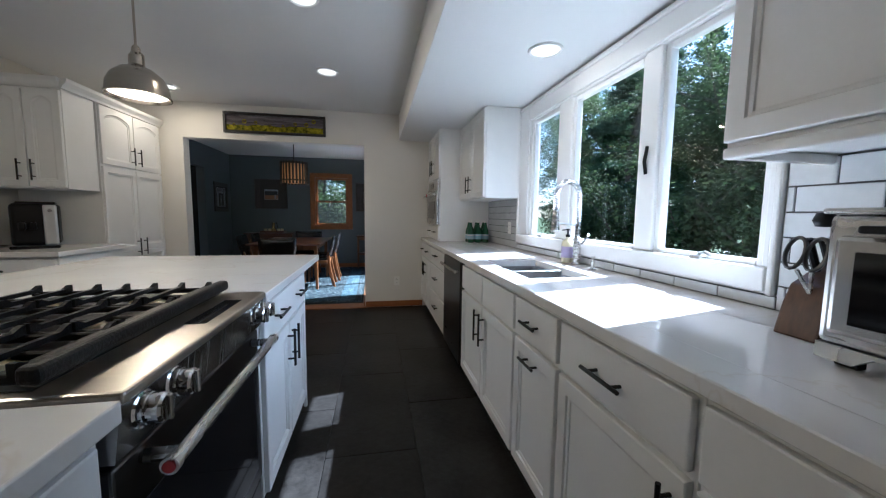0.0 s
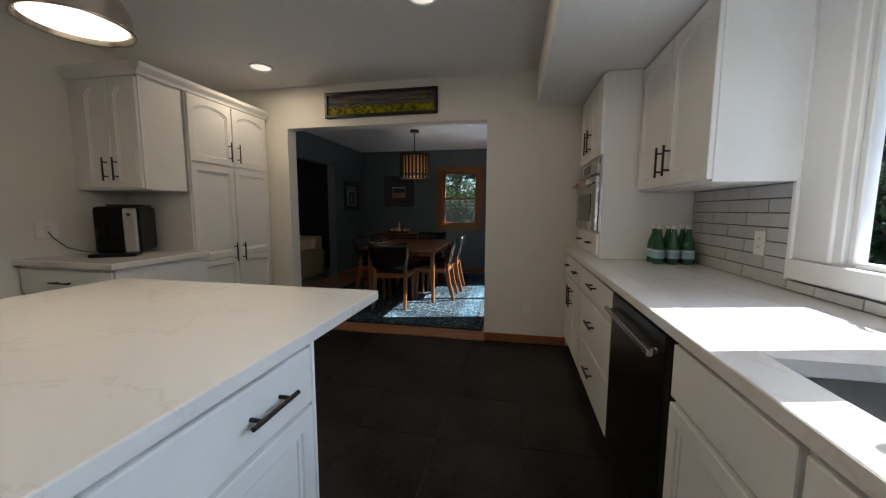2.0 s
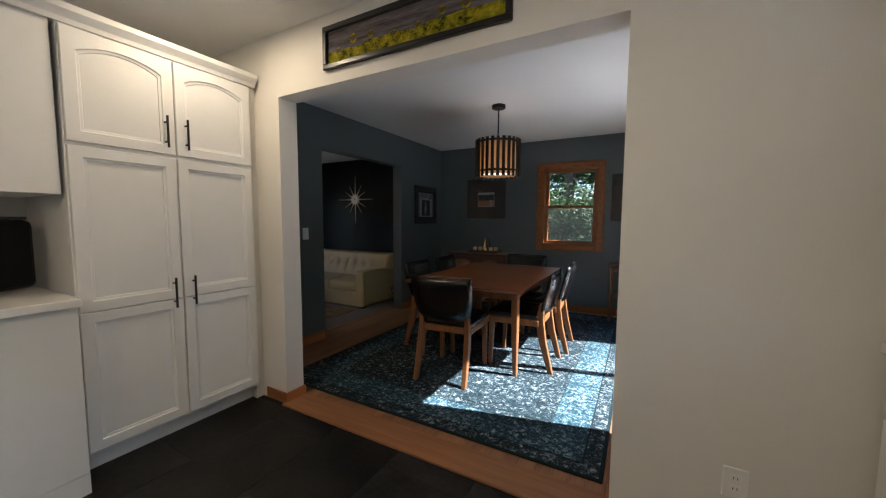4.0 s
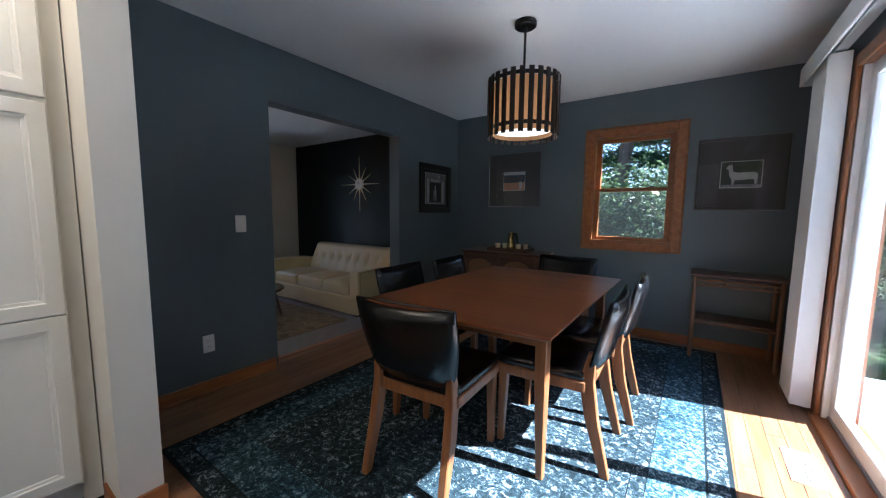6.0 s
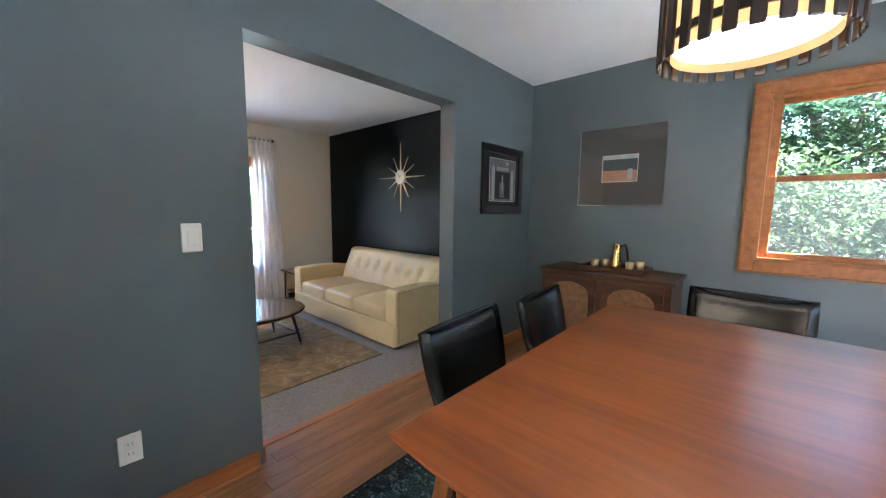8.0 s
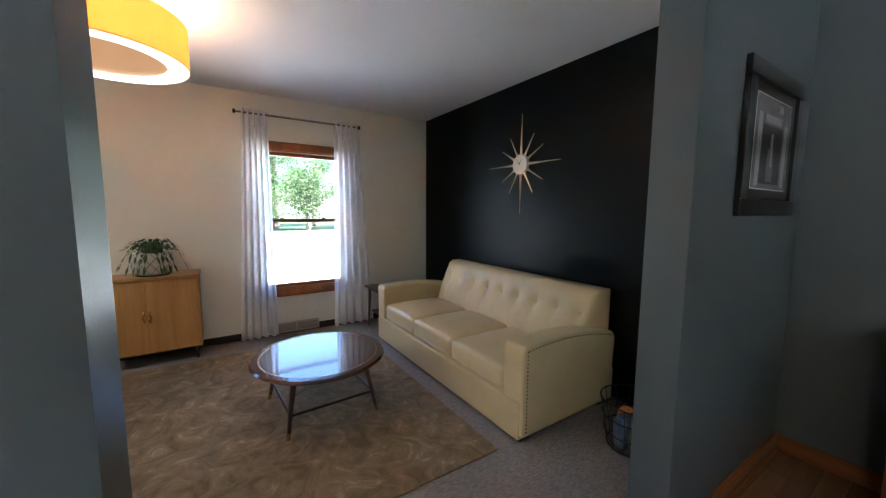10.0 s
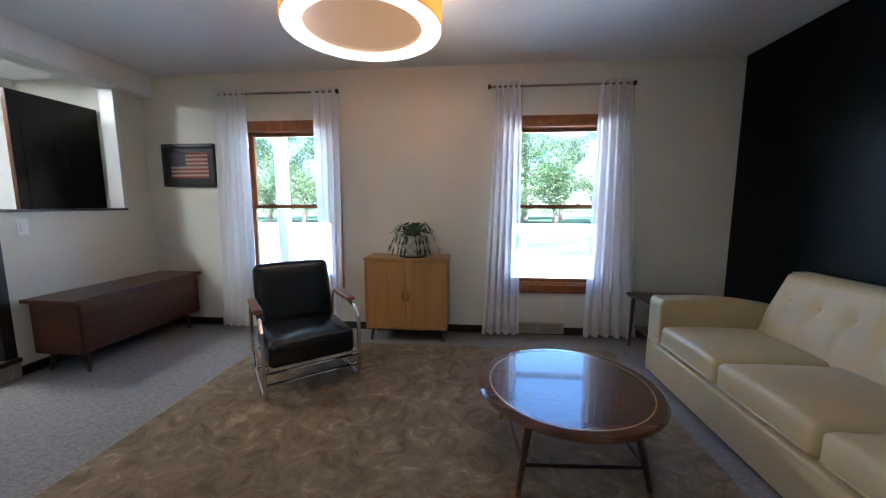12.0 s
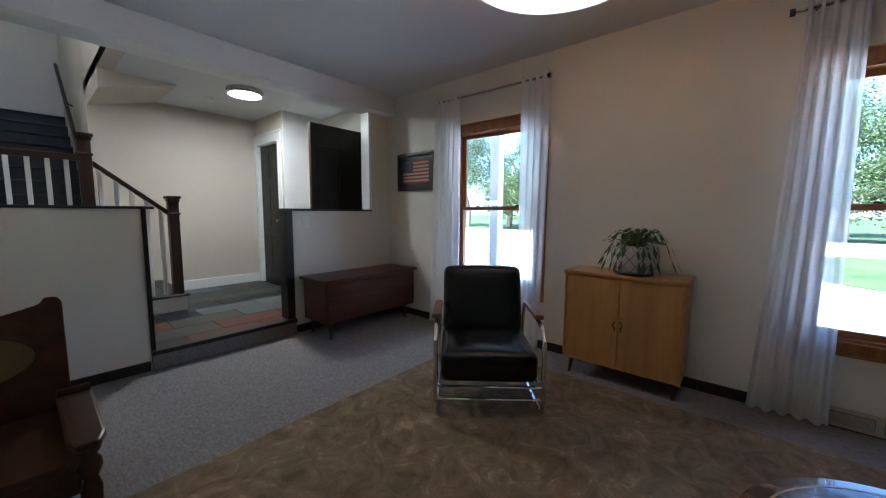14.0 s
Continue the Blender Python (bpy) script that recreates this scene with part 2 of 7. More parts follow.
M_TILE = mat("grey_glazed_tile", (0.50, 0.51, 0.52), 0.15, vary=0.08, scale=9, grain=40, bump=0.03, per=0.06)
M_TILEW = mat("pale_glazed_tile", (0.66, 0.68, 0.70), 0.15, vary=0.06, scale=9, grain=40, bump=0.03, per=0.05)
M_TILEGROUT = mat("grey_grout", (0.10, 0.10, 0.10), 0.9, vary=0.15)
M_GLASS = glass("window_glass")
M_NICKEL = mat("brushed_nickel", (0.46, 0.42, 0.37), 0.24, 1.0, 0.05, 3, 160, 0.02, (1, 1, 20))
M_BULB = glow("warm_lamp_glow", (1.0, 0.86, 0.66), 0.26)
M_CAN = glow("warm_downlight_glow", (1.0, 0.84, 0.60), 0.20)
M_TABLE = mat("cherry_table_top", (0.100, 0.027, 0.0066), 0.27, 0, 0.1, 1.6, 9.0, 0.0, (0.34, 4.8, 4.8), (0.240, 0.075, 0.0190))
table_gloss = M_TABLE.node_tree.nodes["Principled BSDF"].inputs["Roughness"]
M_TABLE.node_tree.links.remove(table_gloss.links[0])
table_gloss.default_value = 0.30
M_CHAIRWOOD = wood("chestnut_chair_wood", (0.25, 0.105, 0.034), (0.15, 0.058, 0.018), 2, 0.36, 1.4)
M_BLACKLEATHER = mat("black_leather", (0.004, 0.004, 0.0045), 0.25, vary=0.2, scale=6, grain=240, bump=0.06, spec=0.5)
M_CREAM = mat("cream_leather", (0.60, 0.49, 0.275), 0.32, vary=0.06, scale=5, grain=220, bump=0.10)
M_WALNUT = wood("dark_walnut", (0.105, 0.045, 0.022), (0.045, 0.018, 0.010), 0, 0.36, 0.8)
M_WALNUTZ = wood("dark_walnut_upright", (0.105, 0.045, 0.022), (0.045, 0.018, 0.010), 2, 0.36, 0.8)
M_CANE = mat("woven_cane", (0.20, 0.105, 0.045), 0.6, vary=0.3, scale=30, grain=120, bump=0.4)
M_BLOND = wood("blond_maple_veneer", (0.56, 0.31, 0.095), (0.43, 0.21, 0.058), 2, 0.36, 0.5)
M_BRASS = mat("brass", (0.62, 0.44, 0.17), 0.24, 1.0, 0.06, bump=0.01)
M_PALEBRASS = mat("pale_brass", (0.72, 0.60, 0.36), 0.34, 1.0, 0.06, bump=0.01)
M_CARPET = mat("beige_carpet", (0.22, 0.202, 0.188), 0.95, vary=0.1, scale=45, grain=70, bump=0.7, stretch=(1.9, 0.7, 1), second=(0.33, 0.305, 0.285), spec=0.1)
M_LRUG = rug_pattern("taupe_rug_weave", (0.155, 0.108, 0.060), (0.50, 0.40, 0.26), (0.28, 0.205, 0.12), 6.0, (0.36, 0.80), 3.5)
M_DRUG = rug_pattern("teal_rug_weave", (0.006, 0.010, 0.012), (0.24, 0.27, 0.28), (0.024, 0.038, 0.044), 26.0, (0.40, 0.68), 16.0)
M_DRUGB = rug_pattern("teal_rug_border_weave", (0.008, 0.016, 0.022), (0.20, 0.26, 0.28), (0.030, 0.062, 0.078), 30.0, (0.40, 0.66), 20.0)
M_DARKCLOTH = mat("dark_rug_binding", (0.012, 0.018, 0.02), 0.95, vary=0.2, bump=0.3, spec=0.1)
M_SHEER = cloth_sheer("white_sheer_curtain", (0.97, 0.97, 0.98), 0.24)
M_SHADE = cloth_sheer("amber_linen_shade", (0.80, 0.46, 0.16), 0.0)
M_SHADEIN = cloth_sheer("cream_inner_shade", (0.58, 0.33, 0.16), 0.0)
M_DIFF = glow("amber_diffuser", (1.0, 0.50, 0.19), 0.017, (0.45, 0.22, 0.08))
M_BLIND = mat("white_vertical_blind", (0.74, 0.73, 0.71), 0.5, vary=0.02, bump=0.02)
M_MATBOARD = mat("dark_grey_mount", (0.060, 0.055, 0.053), 0.8, vary=0.05, bump=0.02)
M_FRAMEBLACK = mat("black_frame", (0.010, 0.010, 0.010), 0.35, vary=0.2, bump=0.02)
M_FRAMESILVER = mat("thin_steel_frame", (0.5, 0.5, 0.5), 0.2, 1.0)
M_DARKTRIM = mat("dark_brown_trim", (0.016, 0.010, 0.007), 0.4, vary=0.25, scale=5, bump=0.03)
M_DOORDARK = wood("espresso_door", (0.010, 0.0065, 0.0045), (0.005, 0.003, 0.0025), 2, 0.4)
M_NEWEL = wood("dark_brown_stair_wood", (0.042, 0.019, 0.010), (0.018, 0.008, 0.005), 2, 0.35, 0.8)
M_TREAD = mat("dark_stair_tread", (0.022, 0.022, 0.022), 0.55, vary=0.2)
M_BLACKRUBBER = mat("black_rubber", (0.01, 0.01, 0.01), 0.7)
M_LEAF = leafy("broad_leaf", (0.032, 0.066, 0.020), (0.11, 0.15, 0.06))
M_PINE = leafy("pine_needles", (0.016, 0.042, 0.022), (0.050, 0.095, 0.045))
M_BARK = mat("tree_bark", (0.075, 0.055, 0.042), 0.9, vary=0.3, scale=4, grain=20, bump=0.6, stretch=(4, 4, 0.6))
M_GRASS = mat("lawn_grass", (0.032, 0.058, 0.016), 0.9, vary=0.3, scale=0.7, grain=30, bump=0.3, second=(0.055, 0.082, 0.026), spec=0.2)
M_CONCRETE = mat("pale_concrete", (0.52, 0.50, 0.46), 0.8, vary=0.08, scale=0.8, grain=40, bump=0.15)
M_PATIO = mat("pale_patio_concrete", (0.52, 0.50, 0.46), 0.85, vary=0.12, scale=1.2, grain=40, bump=0.2)
M_STONE = mat("light_siding", (0.42, 0.41, 0.38), 0.7, vary=0.08)
M_POT = mat("white_ceramic", (0.62, 0.59, 0.54), 0.35, vary=0.06, scale=14)
M_POTLINE = mat("grey_glaze_line", (0.18, 0.17, 0.16), 0.4)
M_SUCC = mat("succulent_leaf", (0.040, 0.090, 0.024), 0.45, vary=0.35, scale=9, bump=0.05, second=(0.085, 0.15, 0.045), spec=0.3)
M_SOIL = mat("potting_soil", (0.02, 0.014, 0.01), 0.95, bump=0.5)
M_BOTTLE = mat("green_bottle_glass", (0.015, 0.085, 0.040), 0.08, vary=0.15, bump=0, coat=0.5)
M_LABELBLUE = mat("pale_blue_label", (0.30, 0.48, 0.58), 0.5, vary=0.1)
M_RED = mat("red_mark", (0.45, 0.03, 0.03), 0.4)

# ---- building blocks ----


def bm_box(bm, x0, x1, y0, y1, z0, z1, bevel=0.0, seg=1):
    """A box, its edges rounded by bevel, added to bm."""
    vs = [bm.verts.new((x, y, z)) for x in (x0, x1) for y in (y0, y1) for z in (z0, z1)]
    quads = [(0, 1, 3, 2), (4, 6, 7, 5), (0, 4, 5, 1), (2, 3, 7, 6), (0, 2, 6, 4), (1, 5, 7, 3)]
    fs = [bm.faces.new([vs[i] for i in q]) for q in quads]
    if bevel > 0:
        es = {e for f in fs for e in f.edges}
        bmesh.ops.bevel(bm, geom=list(es), offset=min(bevel, 0.49 * min(abs(x1 - x0), abs(y1 - y0), abs(z1 - z0))), segments=seg, affect="EDGES", profile=0.5)
    return bm


def box(x0, x1, y0, y1, z0, z1, bevel=0.0, seg=1):
    return bm_box(bmesh.new(), x0, x1, y0, y1, z0, z1, bevel, seg)


def bm_lathe(bm, profile, steps=24, cx=0.0, cy=0.0):
    """Turn a profile of (radius, z) round the upright axis at (cx, cy)."""
    rings = []
    for r, z in profile:
        if r < 1e-5:
            rings.append([bm.verts.new((cx, cy, z))])
        else:
            rings.append([bm.verts.new((cx + r * math.cos(2 * math.pi * k / steps), cy + r * math.sin(2 * math.pi * k / steps), z)) for k in range(steps)])
    for a, b in zip(rings, rings[1:]):
        for k in range(steps):
            j = (k + 1) % steps
            if len(a) == 1 and len(b) == 1:
                continue
            if len(a) == 1:
                bm.faces.new((a[0], b[j], b[k]))
            elif len(b) == 1:
                bm.faces.new((a[k], a[j], b[0]))
            else:
                bm.faces.new((a[k], a[j], b[j], b[k]))
    return bm


def lathe(profile, steps=24, cx=0.0, cy=0.0):
    bm = bm_lathe(bmesh.new(), profile, steps, cx, cy)
    bmesh.ops.recalc_face_normals(bm, faces=bm.faces)
    return bm


def bm_tube(bm, pts, r, steps=8, r_end=None, cap=True):
    """A round bar along points, tapering from r to r_end."""
    pts = [Vector(p) for p in pts]
    r_end = r if r_end is None else r_end
    rings, n = [], len(pts)
    side = None
    for i, p in enumerate(pts):
        d = (pts[min(i + 1, n - 1)] - pts[max(i - 1, 0)]).normalized()
        if side is None:
            side = d.orthogonal().normalized()
        side = (side - d * side.dot(d)).normalized()
        up = d.cross(side)
        rr = r + (r_end - r) * i / max(1, n - 1)
        rings.append([bm.verts.new(p + (side * math.cos(2 * math.pi * k / steps) + up * math.sin(2 * math.pi * k / steps)) * rr) for k in range(steps)])
    for a, b in zip(rings, rings[1:]):
        for k in range(steps):
            bm.faces.new((a[k], a[(k + 1) % steps], b[(k + 1) % steps], b[k]))
    if cap:
        bm.faces.new(rings[0][::-1])
        bm.faces.new(rings[-1])
    return bm


def tube(pts, r, steps=8, r_end=None):
    return bm_tube(bmesh.new(), pts, r, steps, r_end)


def bm_prism(bm, outline, d0, d1, axis=1):
    """Extrude an outline of (a, b) along an axis: 0 gives (d, a, b), 1 gives (a, d, b), 2 gives (a, b, d)."""
    def at(a, b, d):
        return ((d, a, b), (a, d, b), (a, b, d))[axis]
    v0 = [bm.verts.new(at(a, b, d0)) for a, b in outline]
    v1 = [bm.verts.new(at(a, b, d1)) for a, b in outline]
    n = len(outline)
    fs = [bm.faces.new(v0), bm.faces.new(v1[::-1])]
    for k in range(n):
        fs.append(bm.faces.new((v0[k], v1[k], v1[(k + 1) % n], v0[(k + 1) % n])))
    bmesh.ops.recalc_face_normals(bm, faces=fs)
    return bm


def prism(outline, d0, d1, axis=1, bevel=0.0, seg=1):
    bm = bm_prism(bmesh.new(), outline, d0, d1, axis)
    if bevel:
        bmesh.ops.bevel(bm, geom=list(bm.edges), offset=bevel, segments=seg, affect="EDGES", profile=0.5)
    return bm


def mesh_of(name, bm, material, smooth=False):
    me = bpy.data.meshes.new(name)
    bm.to_mesh(me)
    bm.free()
    me.materials.append(material)
    if smooth:
        me.shade_smooth()
    return me


def part(name, bm, material, parent, label="", m=None, smooth=False):
    """Link a bmesh as one mesh object under a thing or a part."""
    ob = new(name, mesh_of(name, bm, material, smooth))
    ob.parent = parent
    if m is not None:
        ob.matrix_basis = m
    if label:
        tagged(ob, label)
    return ob


def solid(name, bm, material, label, category, group="", kind="", m=None, smooth=False):
    """A thing made of one mesh."""
    ob = new(name, mesh_of(name, bm, material, smooth))
    if m is not None:
        ob.matrix_basis = m
    return tagged(ob, label, category, group, kind)


def thing(name, m, label, category, group="", kind=""):
    """An Empty at the base of a thing, which parents its parts."""
    ob = new(name)
    ob.empty_display_size = 0.1
    ob.matrix_basis = m
    return tagged(ob, label, category, group, kind)


def face(n, x, y, z):
    """The pose of a front whose local x runs along it, y up and z out of it; n is '-x', '+x', '-y' or '+y'."""
    out = {"-x": (-1, 0, 0), "+x": (1, 0, 0), "-y": (0, -1, 0), "+y": (0, 1, 0)}[n]
    o = Vector(out)
    u = Vector((0, 0, 1)).cross(o)
    mm = Matrix((u, Vector((0, 0, 1)), o)).transposed().to_4x4()
    return Matrix.Translation((x, y, z)) @ mm


def wall(name, axis, a0, a1, c0, c1, z0, z1, holes, m_lo, m_hi, m_edge, label):
    """A wall along x (axis 0) or y (axis 1) from a0 to a1, thick from c0 to c1, with holes (a, b, z, z2).
    Built of upright and cross pieces; m_lo and m_hi are the paints of the two sides, m_edge that of the reveals."""
    bm = bmesh.new()
    cuts_a = sorted({a0, a1, *[h[0] for h in holes], *[h[1] for h in holes]})
    cuts_z = sorted({z0, z1, *[h[2] for h in holes], *[h[3] for h in holes]})
    cuts_a = [a for a in cuts_a if a0 <= a <= a1]
    cuts_z = [z for z in cuts_z if z0 <= z <= z1]

    def filled(i, j):
        if not (0 <= i < len(cuts_a) - 1 and 0 <= j < len(cuts_z) - 1):
            return False
        a, z = (cuts_a[i] + cuts_a[i + 1]) / 2, (cuts_z[j] + cuts_z[j + 1]) / 2
        return not any(h[0] < a < h[1] and h[2] < z < h[3] for h in holes)

    def pt(a, c, z):
        return (a, c, z) if axis == 0 else (c, a, z)

    def quad(ps, slot):
        f = bm.faces.new([bm.verts.new(pt(*p)) for p in ps])
        f.material_index = slot
    for i in range(len(cuts_a) - 1):
        for j in range(len(cuts_z) - 1):
            if not filled(i, j):
                continue
            a, b, u, v = cuts_a[i], cuts_a[i + 1], cuts_z[j], cuts_z[j + 1]
            quad([(a, c0, u), (b, c0, u), (b, c0, v), (a, c0, v)], 0)
            quad([(a, c1, u), (a, c1, v), (b, c1, v), (b, c1, u)], 1)
            if not filled(i - 1, j):
                quad([(a, c0, u), (a, c0, v), (a, c1, v), (a, c1, u)], 2)
            if not filled(i + 1, j):
                quad([(b, c0, u), (b, c1, u), (b, c1, v), (b, c0, v)], 2)
            if not filled(i, j - 1):
                quad([(a, c0, u), (a, c1, u), (b, c1, u), (b, c0, u)], 2)
            if not filled(i, j + 1):
                quad([(a, c0, v), (b, c0, v), (b, c1, v), (a, c1, v)], 2)
    bmesh.ops.remove_doubles(bm, verts=bm.verts, dist=1e-5)
    bmesh.ops.recalc_face_normals(bm, faces=bm.faces)
    me = bpy.data.meshes.new(name)
    bm.to_mesh(me)
    bm.free()
    for m in (m_lo, m_hi, m_edge):
        me.materials.append(m)
    return tagged(new(name, me), label, "wall", kind="structure")

# ---- setting: walls, floors, ceilings ----
KZ, DZ, LF = 2.47, 2.43, -0.15        # kitchen ceiling, other ceilings, sunken floor
KIT_WIN = [(1.41, 1.846, 1.075, 1.96), (2.012, 2.59, 1.075, 1.96), (2.818, 3.20, 1.075, 1.96)]

wall("wall_north", 0, -3.0, 1.30, 5.10, 5.24, -0.09, KZ, [(-2.145, -0.11, -1, 2.07)], M_WALL, M_BLUE, M_WALL, "warm white kitchen wall with a wide cased opening, slate blue behind")
wall("wall_east", 1, -4.6, 5.10, 1.30, 1.46, 0, KZ, [(1.36, 3.43, 1.02, 2.08)], M_WALL, M_STONE, M_TRIMW, "kitchen wall with a wide window")
wall("wall_kitchen_west", 1, -4.6, 5.24, -3.14, -3.0, LF, KZ, [], M_LWALL, M_WALL, M_WALL, "plain warm white kitchen wall")
wall("wall_west", 1, 5.24, 8.81, -3.14, -3.0, LF, KZ, [(6.24, 7.66, -1, 2.03)], M_LWALL, M_BLUE, M_BLUE, "long wall with an opening between dining and living room")
# Unseen end wall, set far back so less light bounces into the kitchen.
wall("wall_south", 0, -3.0, 1.30, -4.72, -4.6, 0, KZ, [], M_WALL, M_WALL, M_WALL, "unseen plain white end wall, set back to dim the kitchen")
wall("wall_dining_north", 0, -3.0, 0.44, 8.81, 8.97, 0, DZ, [(-1.30, -0.555, 0.94, 2.02)], M_BLUE, M_STONE, M_OAK, "slate blue dining room wall with a window")
wall("wall_dining_east", 1, 5.24, 8.81, 0.32, 0.48, 0, DZ, [(5.86, 7.78, 0.02, 2.06)], M_BLUE, M_STONE, M_OAK, "slate blue wall with a sliding glass door")
wall("wall_living_west", 1, -0.5, 8.84, -6.88, -6.72, LF, DZ, [(4.13, 5.07, 0.355, 1.885), (6.78, 7.72, 0.355, 1.885)], M_STONE, M_LWALL, M_OAK, "cream living room wall with two tall windows")
wall("wall_living_north", 0, -6.72, -3.14, 8.84, 8.97, LF, DZ, [], M_BLACKWALL, M_STONE, M_BLACKWALL, "satin black accent wall")
wall("wall_living_south", 0, -6.72, -3.14, 2.95, 3.07, LF, DZ, [(-6.42, -5.46, 1.085, 2.22), (-5.46, -4.31, -1, 2.22), (-4.31, -3.14, 1.085, 2.22)], M_FWALL, M_LWALL, M_TRIMW, "cream half wall under a white beam, open to the hall")
wall("wall_hall_south", 0, -6.72, -4.30, 0.60, 0.73, 0, 4.2, [], M_FWALL, M_FWALL, M_FWALL, "beige hall wall")
wall("wall_hall_west", 1, 0.73, 1.62, -6.22, -6.10, 0, DZ, [(0.83, 1.48, -1, 2.04)], M_FWALL, M_FWALL, M_TRIMW, "beige hall wall with a closet door")
wall("wall_entry_south", 0, -6.72, -6.22, 1.50, 1.62, 0, DZ, [], M_FWALL, M_TRIMW, M_TRIMW, "white entry wall")
wall("wall_stair_east", 1, -2.0, 2.95, -3.26, -3.14, 0, 5.0, [], M_FWALL, M_FWALL, M_FWALL, "beige stairwell wall")
wall("wall_stair_south", 0, -4.30, -3.26, -2.1, -2.0, 0, 5.0, [], M_FWALL, M_FWALL, M_FWALL, "beige stairwell end wall")
wall("wall_stair_west", 1, -2.0, 0.60, -4.42, -4.30, 0, 5.0, [], M_FWALL, M_FWALL, M_FWALL, "beige stairwell wall beside the upper flight")

solid("ceiling_kitchen", box(-3.0, 1.30, -4.6, 5.24, KZ, KZ + 0.1), M_CEIL, "matt white kitchen ceiling", "ceiling", kind="structure")
solid("ceiling_dining", box(-3.0, 0.48, 5.24, 8.97, DZ, DZ + 0.1), M_CEIL, "matt white dining room ceiling", "ceiling", kind="structure")
solid("ceiling_living", box(-6.88, -3.06, 2.95, 8.97, DZ + 0.001, DZ + 0.1), M_CEIL, "matt white living room ceiling", "ceiling", kind="structure")
solid("ceiling_hall", box(-6.88, -4.30, 0.60, 2.95, DZ + 0.001, DZ + 0.1), M_CEIL, "matt white hall ceiling", "ceiling", kind="structure")
# Unseen; ends at y 1.1 so added daylight falls down the stairwell.
solid("ceiling_stair", box(-4.42, -3.14, -2.1, 1.1, 5.0, 5.1), M_CEIL, "matt white stairwell ceiling, cut short to let daylight in", "ceiling", kind="structure")
wall("wall_stair_upper", 0, -4.30, -3.14, 2.95, 3.07, DZ, 5.0, [], M_FWALL, M_FWALL, M_FWALL, "stairwell wall above the beam")
wall("wall_hall_upper", 1, 0.60, 2.95, -4.42, -4.30, DZ, 5.0, [], M_FWALL, M_FWALL, M_FWALL, "stairwell wall above the hall ceiling")
solid("soffit", box(0.327, 1.30, -4.6, 5.10, 2.155, KZ), M_CEIL, "white boxed soffit above the counters", "soffit", kind="structure")
solid("beam", box(-6.72, -3.14, 3.07, 3.20, 2.22, DZ, 0.003), M_TRIMW, "white painted beam over the half walls", "beam", kind="structure")

floor_kitchen = solid("floor_kitchen", box(-3.0, 1.30, -4.6, 5.10, -0.1, -0.006), M_GROUT, "dark slate tile floor", "floor", kind="structure")
floor_dining = solid("floor_dining", box(-3.16, 0.48, 5.10, 8.97, -0.1, -0.008), M_GROUT, "oak strip floor", "floor", kind="structure")
solid("floor_living", box(-6.88, -3.16, 2.95, 8.97, LF - 0.1, LF), M_CARPET, "beige loop carpet", "floor", kind="structure")
floor_hall = solid("floor_hall", box(-6.88, -3.14, 0.60, 2.95, -0.25, -0.006), M_GROUT, "multicolour slate hall floor", "floor", kind="structure")


def run(name, x0, x1, y0, y1, z0, z1, material, label, bevel=0.003):
    return solid(name, box(x0, x1, y0, y1, z0, z1, bevel), material, label, "trim", kind="structure")


# baseboards and casings
BB = "stained oak baseboard along the wall"
run("baseboard", -0.105, 0.64, 5.088, 5.10, 0, 0.075, M_OAKX, BB)
run("baseboard", -0.125, -0.11, 5.088, 5.25, 0, 0.075, M_OAKY, BB)
run("baseboard", -2.35, -2.15, 5.088, 5.10, 0, 0.075, M_OAKX, BB)
run("baseboard", -2.145, -2.13, 5.088, 5.25, 0, 0.075, M_OAKY, BB)
run("baseboard", -3.0, -2.985, 5.24, 6.22, 0, 0.085, M_OAKY, BB)
run("trim", -2.985, -2.970, 5.24, 6.22, 0, 0.019, M_OAKY, "oak shoe moulding along the dining floor", 0.006)
run("trim", -2.985, -2.970, 7.67, 8.79, 0, 0.019, M_OAKY, "oak shoe moulding along the dining floor", 0.006)
run("baseboard", -3.0, -2.985, 7.67, 8.80, 0, 0.085, M_OAKY, BB)
run("baseboard", -2.985, 0.30, 8.795, 8.81, 0, 0.085, M_OAKX, BB)
run("baseboard", -3.14, -3.0, 6.24, 6.253, 0, 0.085, M_OAKX, BB)
run("baseboard", 0.305, 0.32, 7.86, 8.79, 0, 0.085, M_OAKY, BB)
DB = "dark brown baseboard along the wall"
run("baseboard", -6.72, -6.705, 3.08, 8.83, LF, LF + 0.075, M_DARKTRIM, DB)
run("baseboard", -6.70, -5.47, 3.07, 3.085, LF, LF + 0.075, M_DARKTRIM, DB)
run("baseboard", -4.30, -3.15, 3.07, 3.085, LF, LF + 0.075, M_DARKTRIM, DB)
run("baseboard", -3.155, -3.14, 3.09, 6.22, LF, LF + 0.075, M_DARKTRIM, DB)
run("baseboard", -6.08, -4.32, 0.73, 0.745, 0, 0.13, M_TRIMW, "tall white baseboard in the hall")
run("trim", -6.43, -5.385, 2.93, 3.10, 1.085, 1.105, M_DARKTRIM, "dark wooden cap on the half wall")
run("trim", -4.385, -3.14, 2.93, 3.10, 1.085, 1.105, M_DARKTRIM, "dark wooden cap on the half wall")
run("trim", -5.46, -5.385, 2.94, 3.085, 0.003, 1.085, M_DARKTRIM, "dark wooden end post of the half wall")
run("trim", -4.338, -4.31, 2.94, 3.085, 0.003, 1.085, M_DARKTRIM, "dark wooden end post of the half wall")
run("trim", -5.46, -4.31, 3.075, 3.10, LF, -0.03, M_CARPET, "carpeted riser of the hall step")
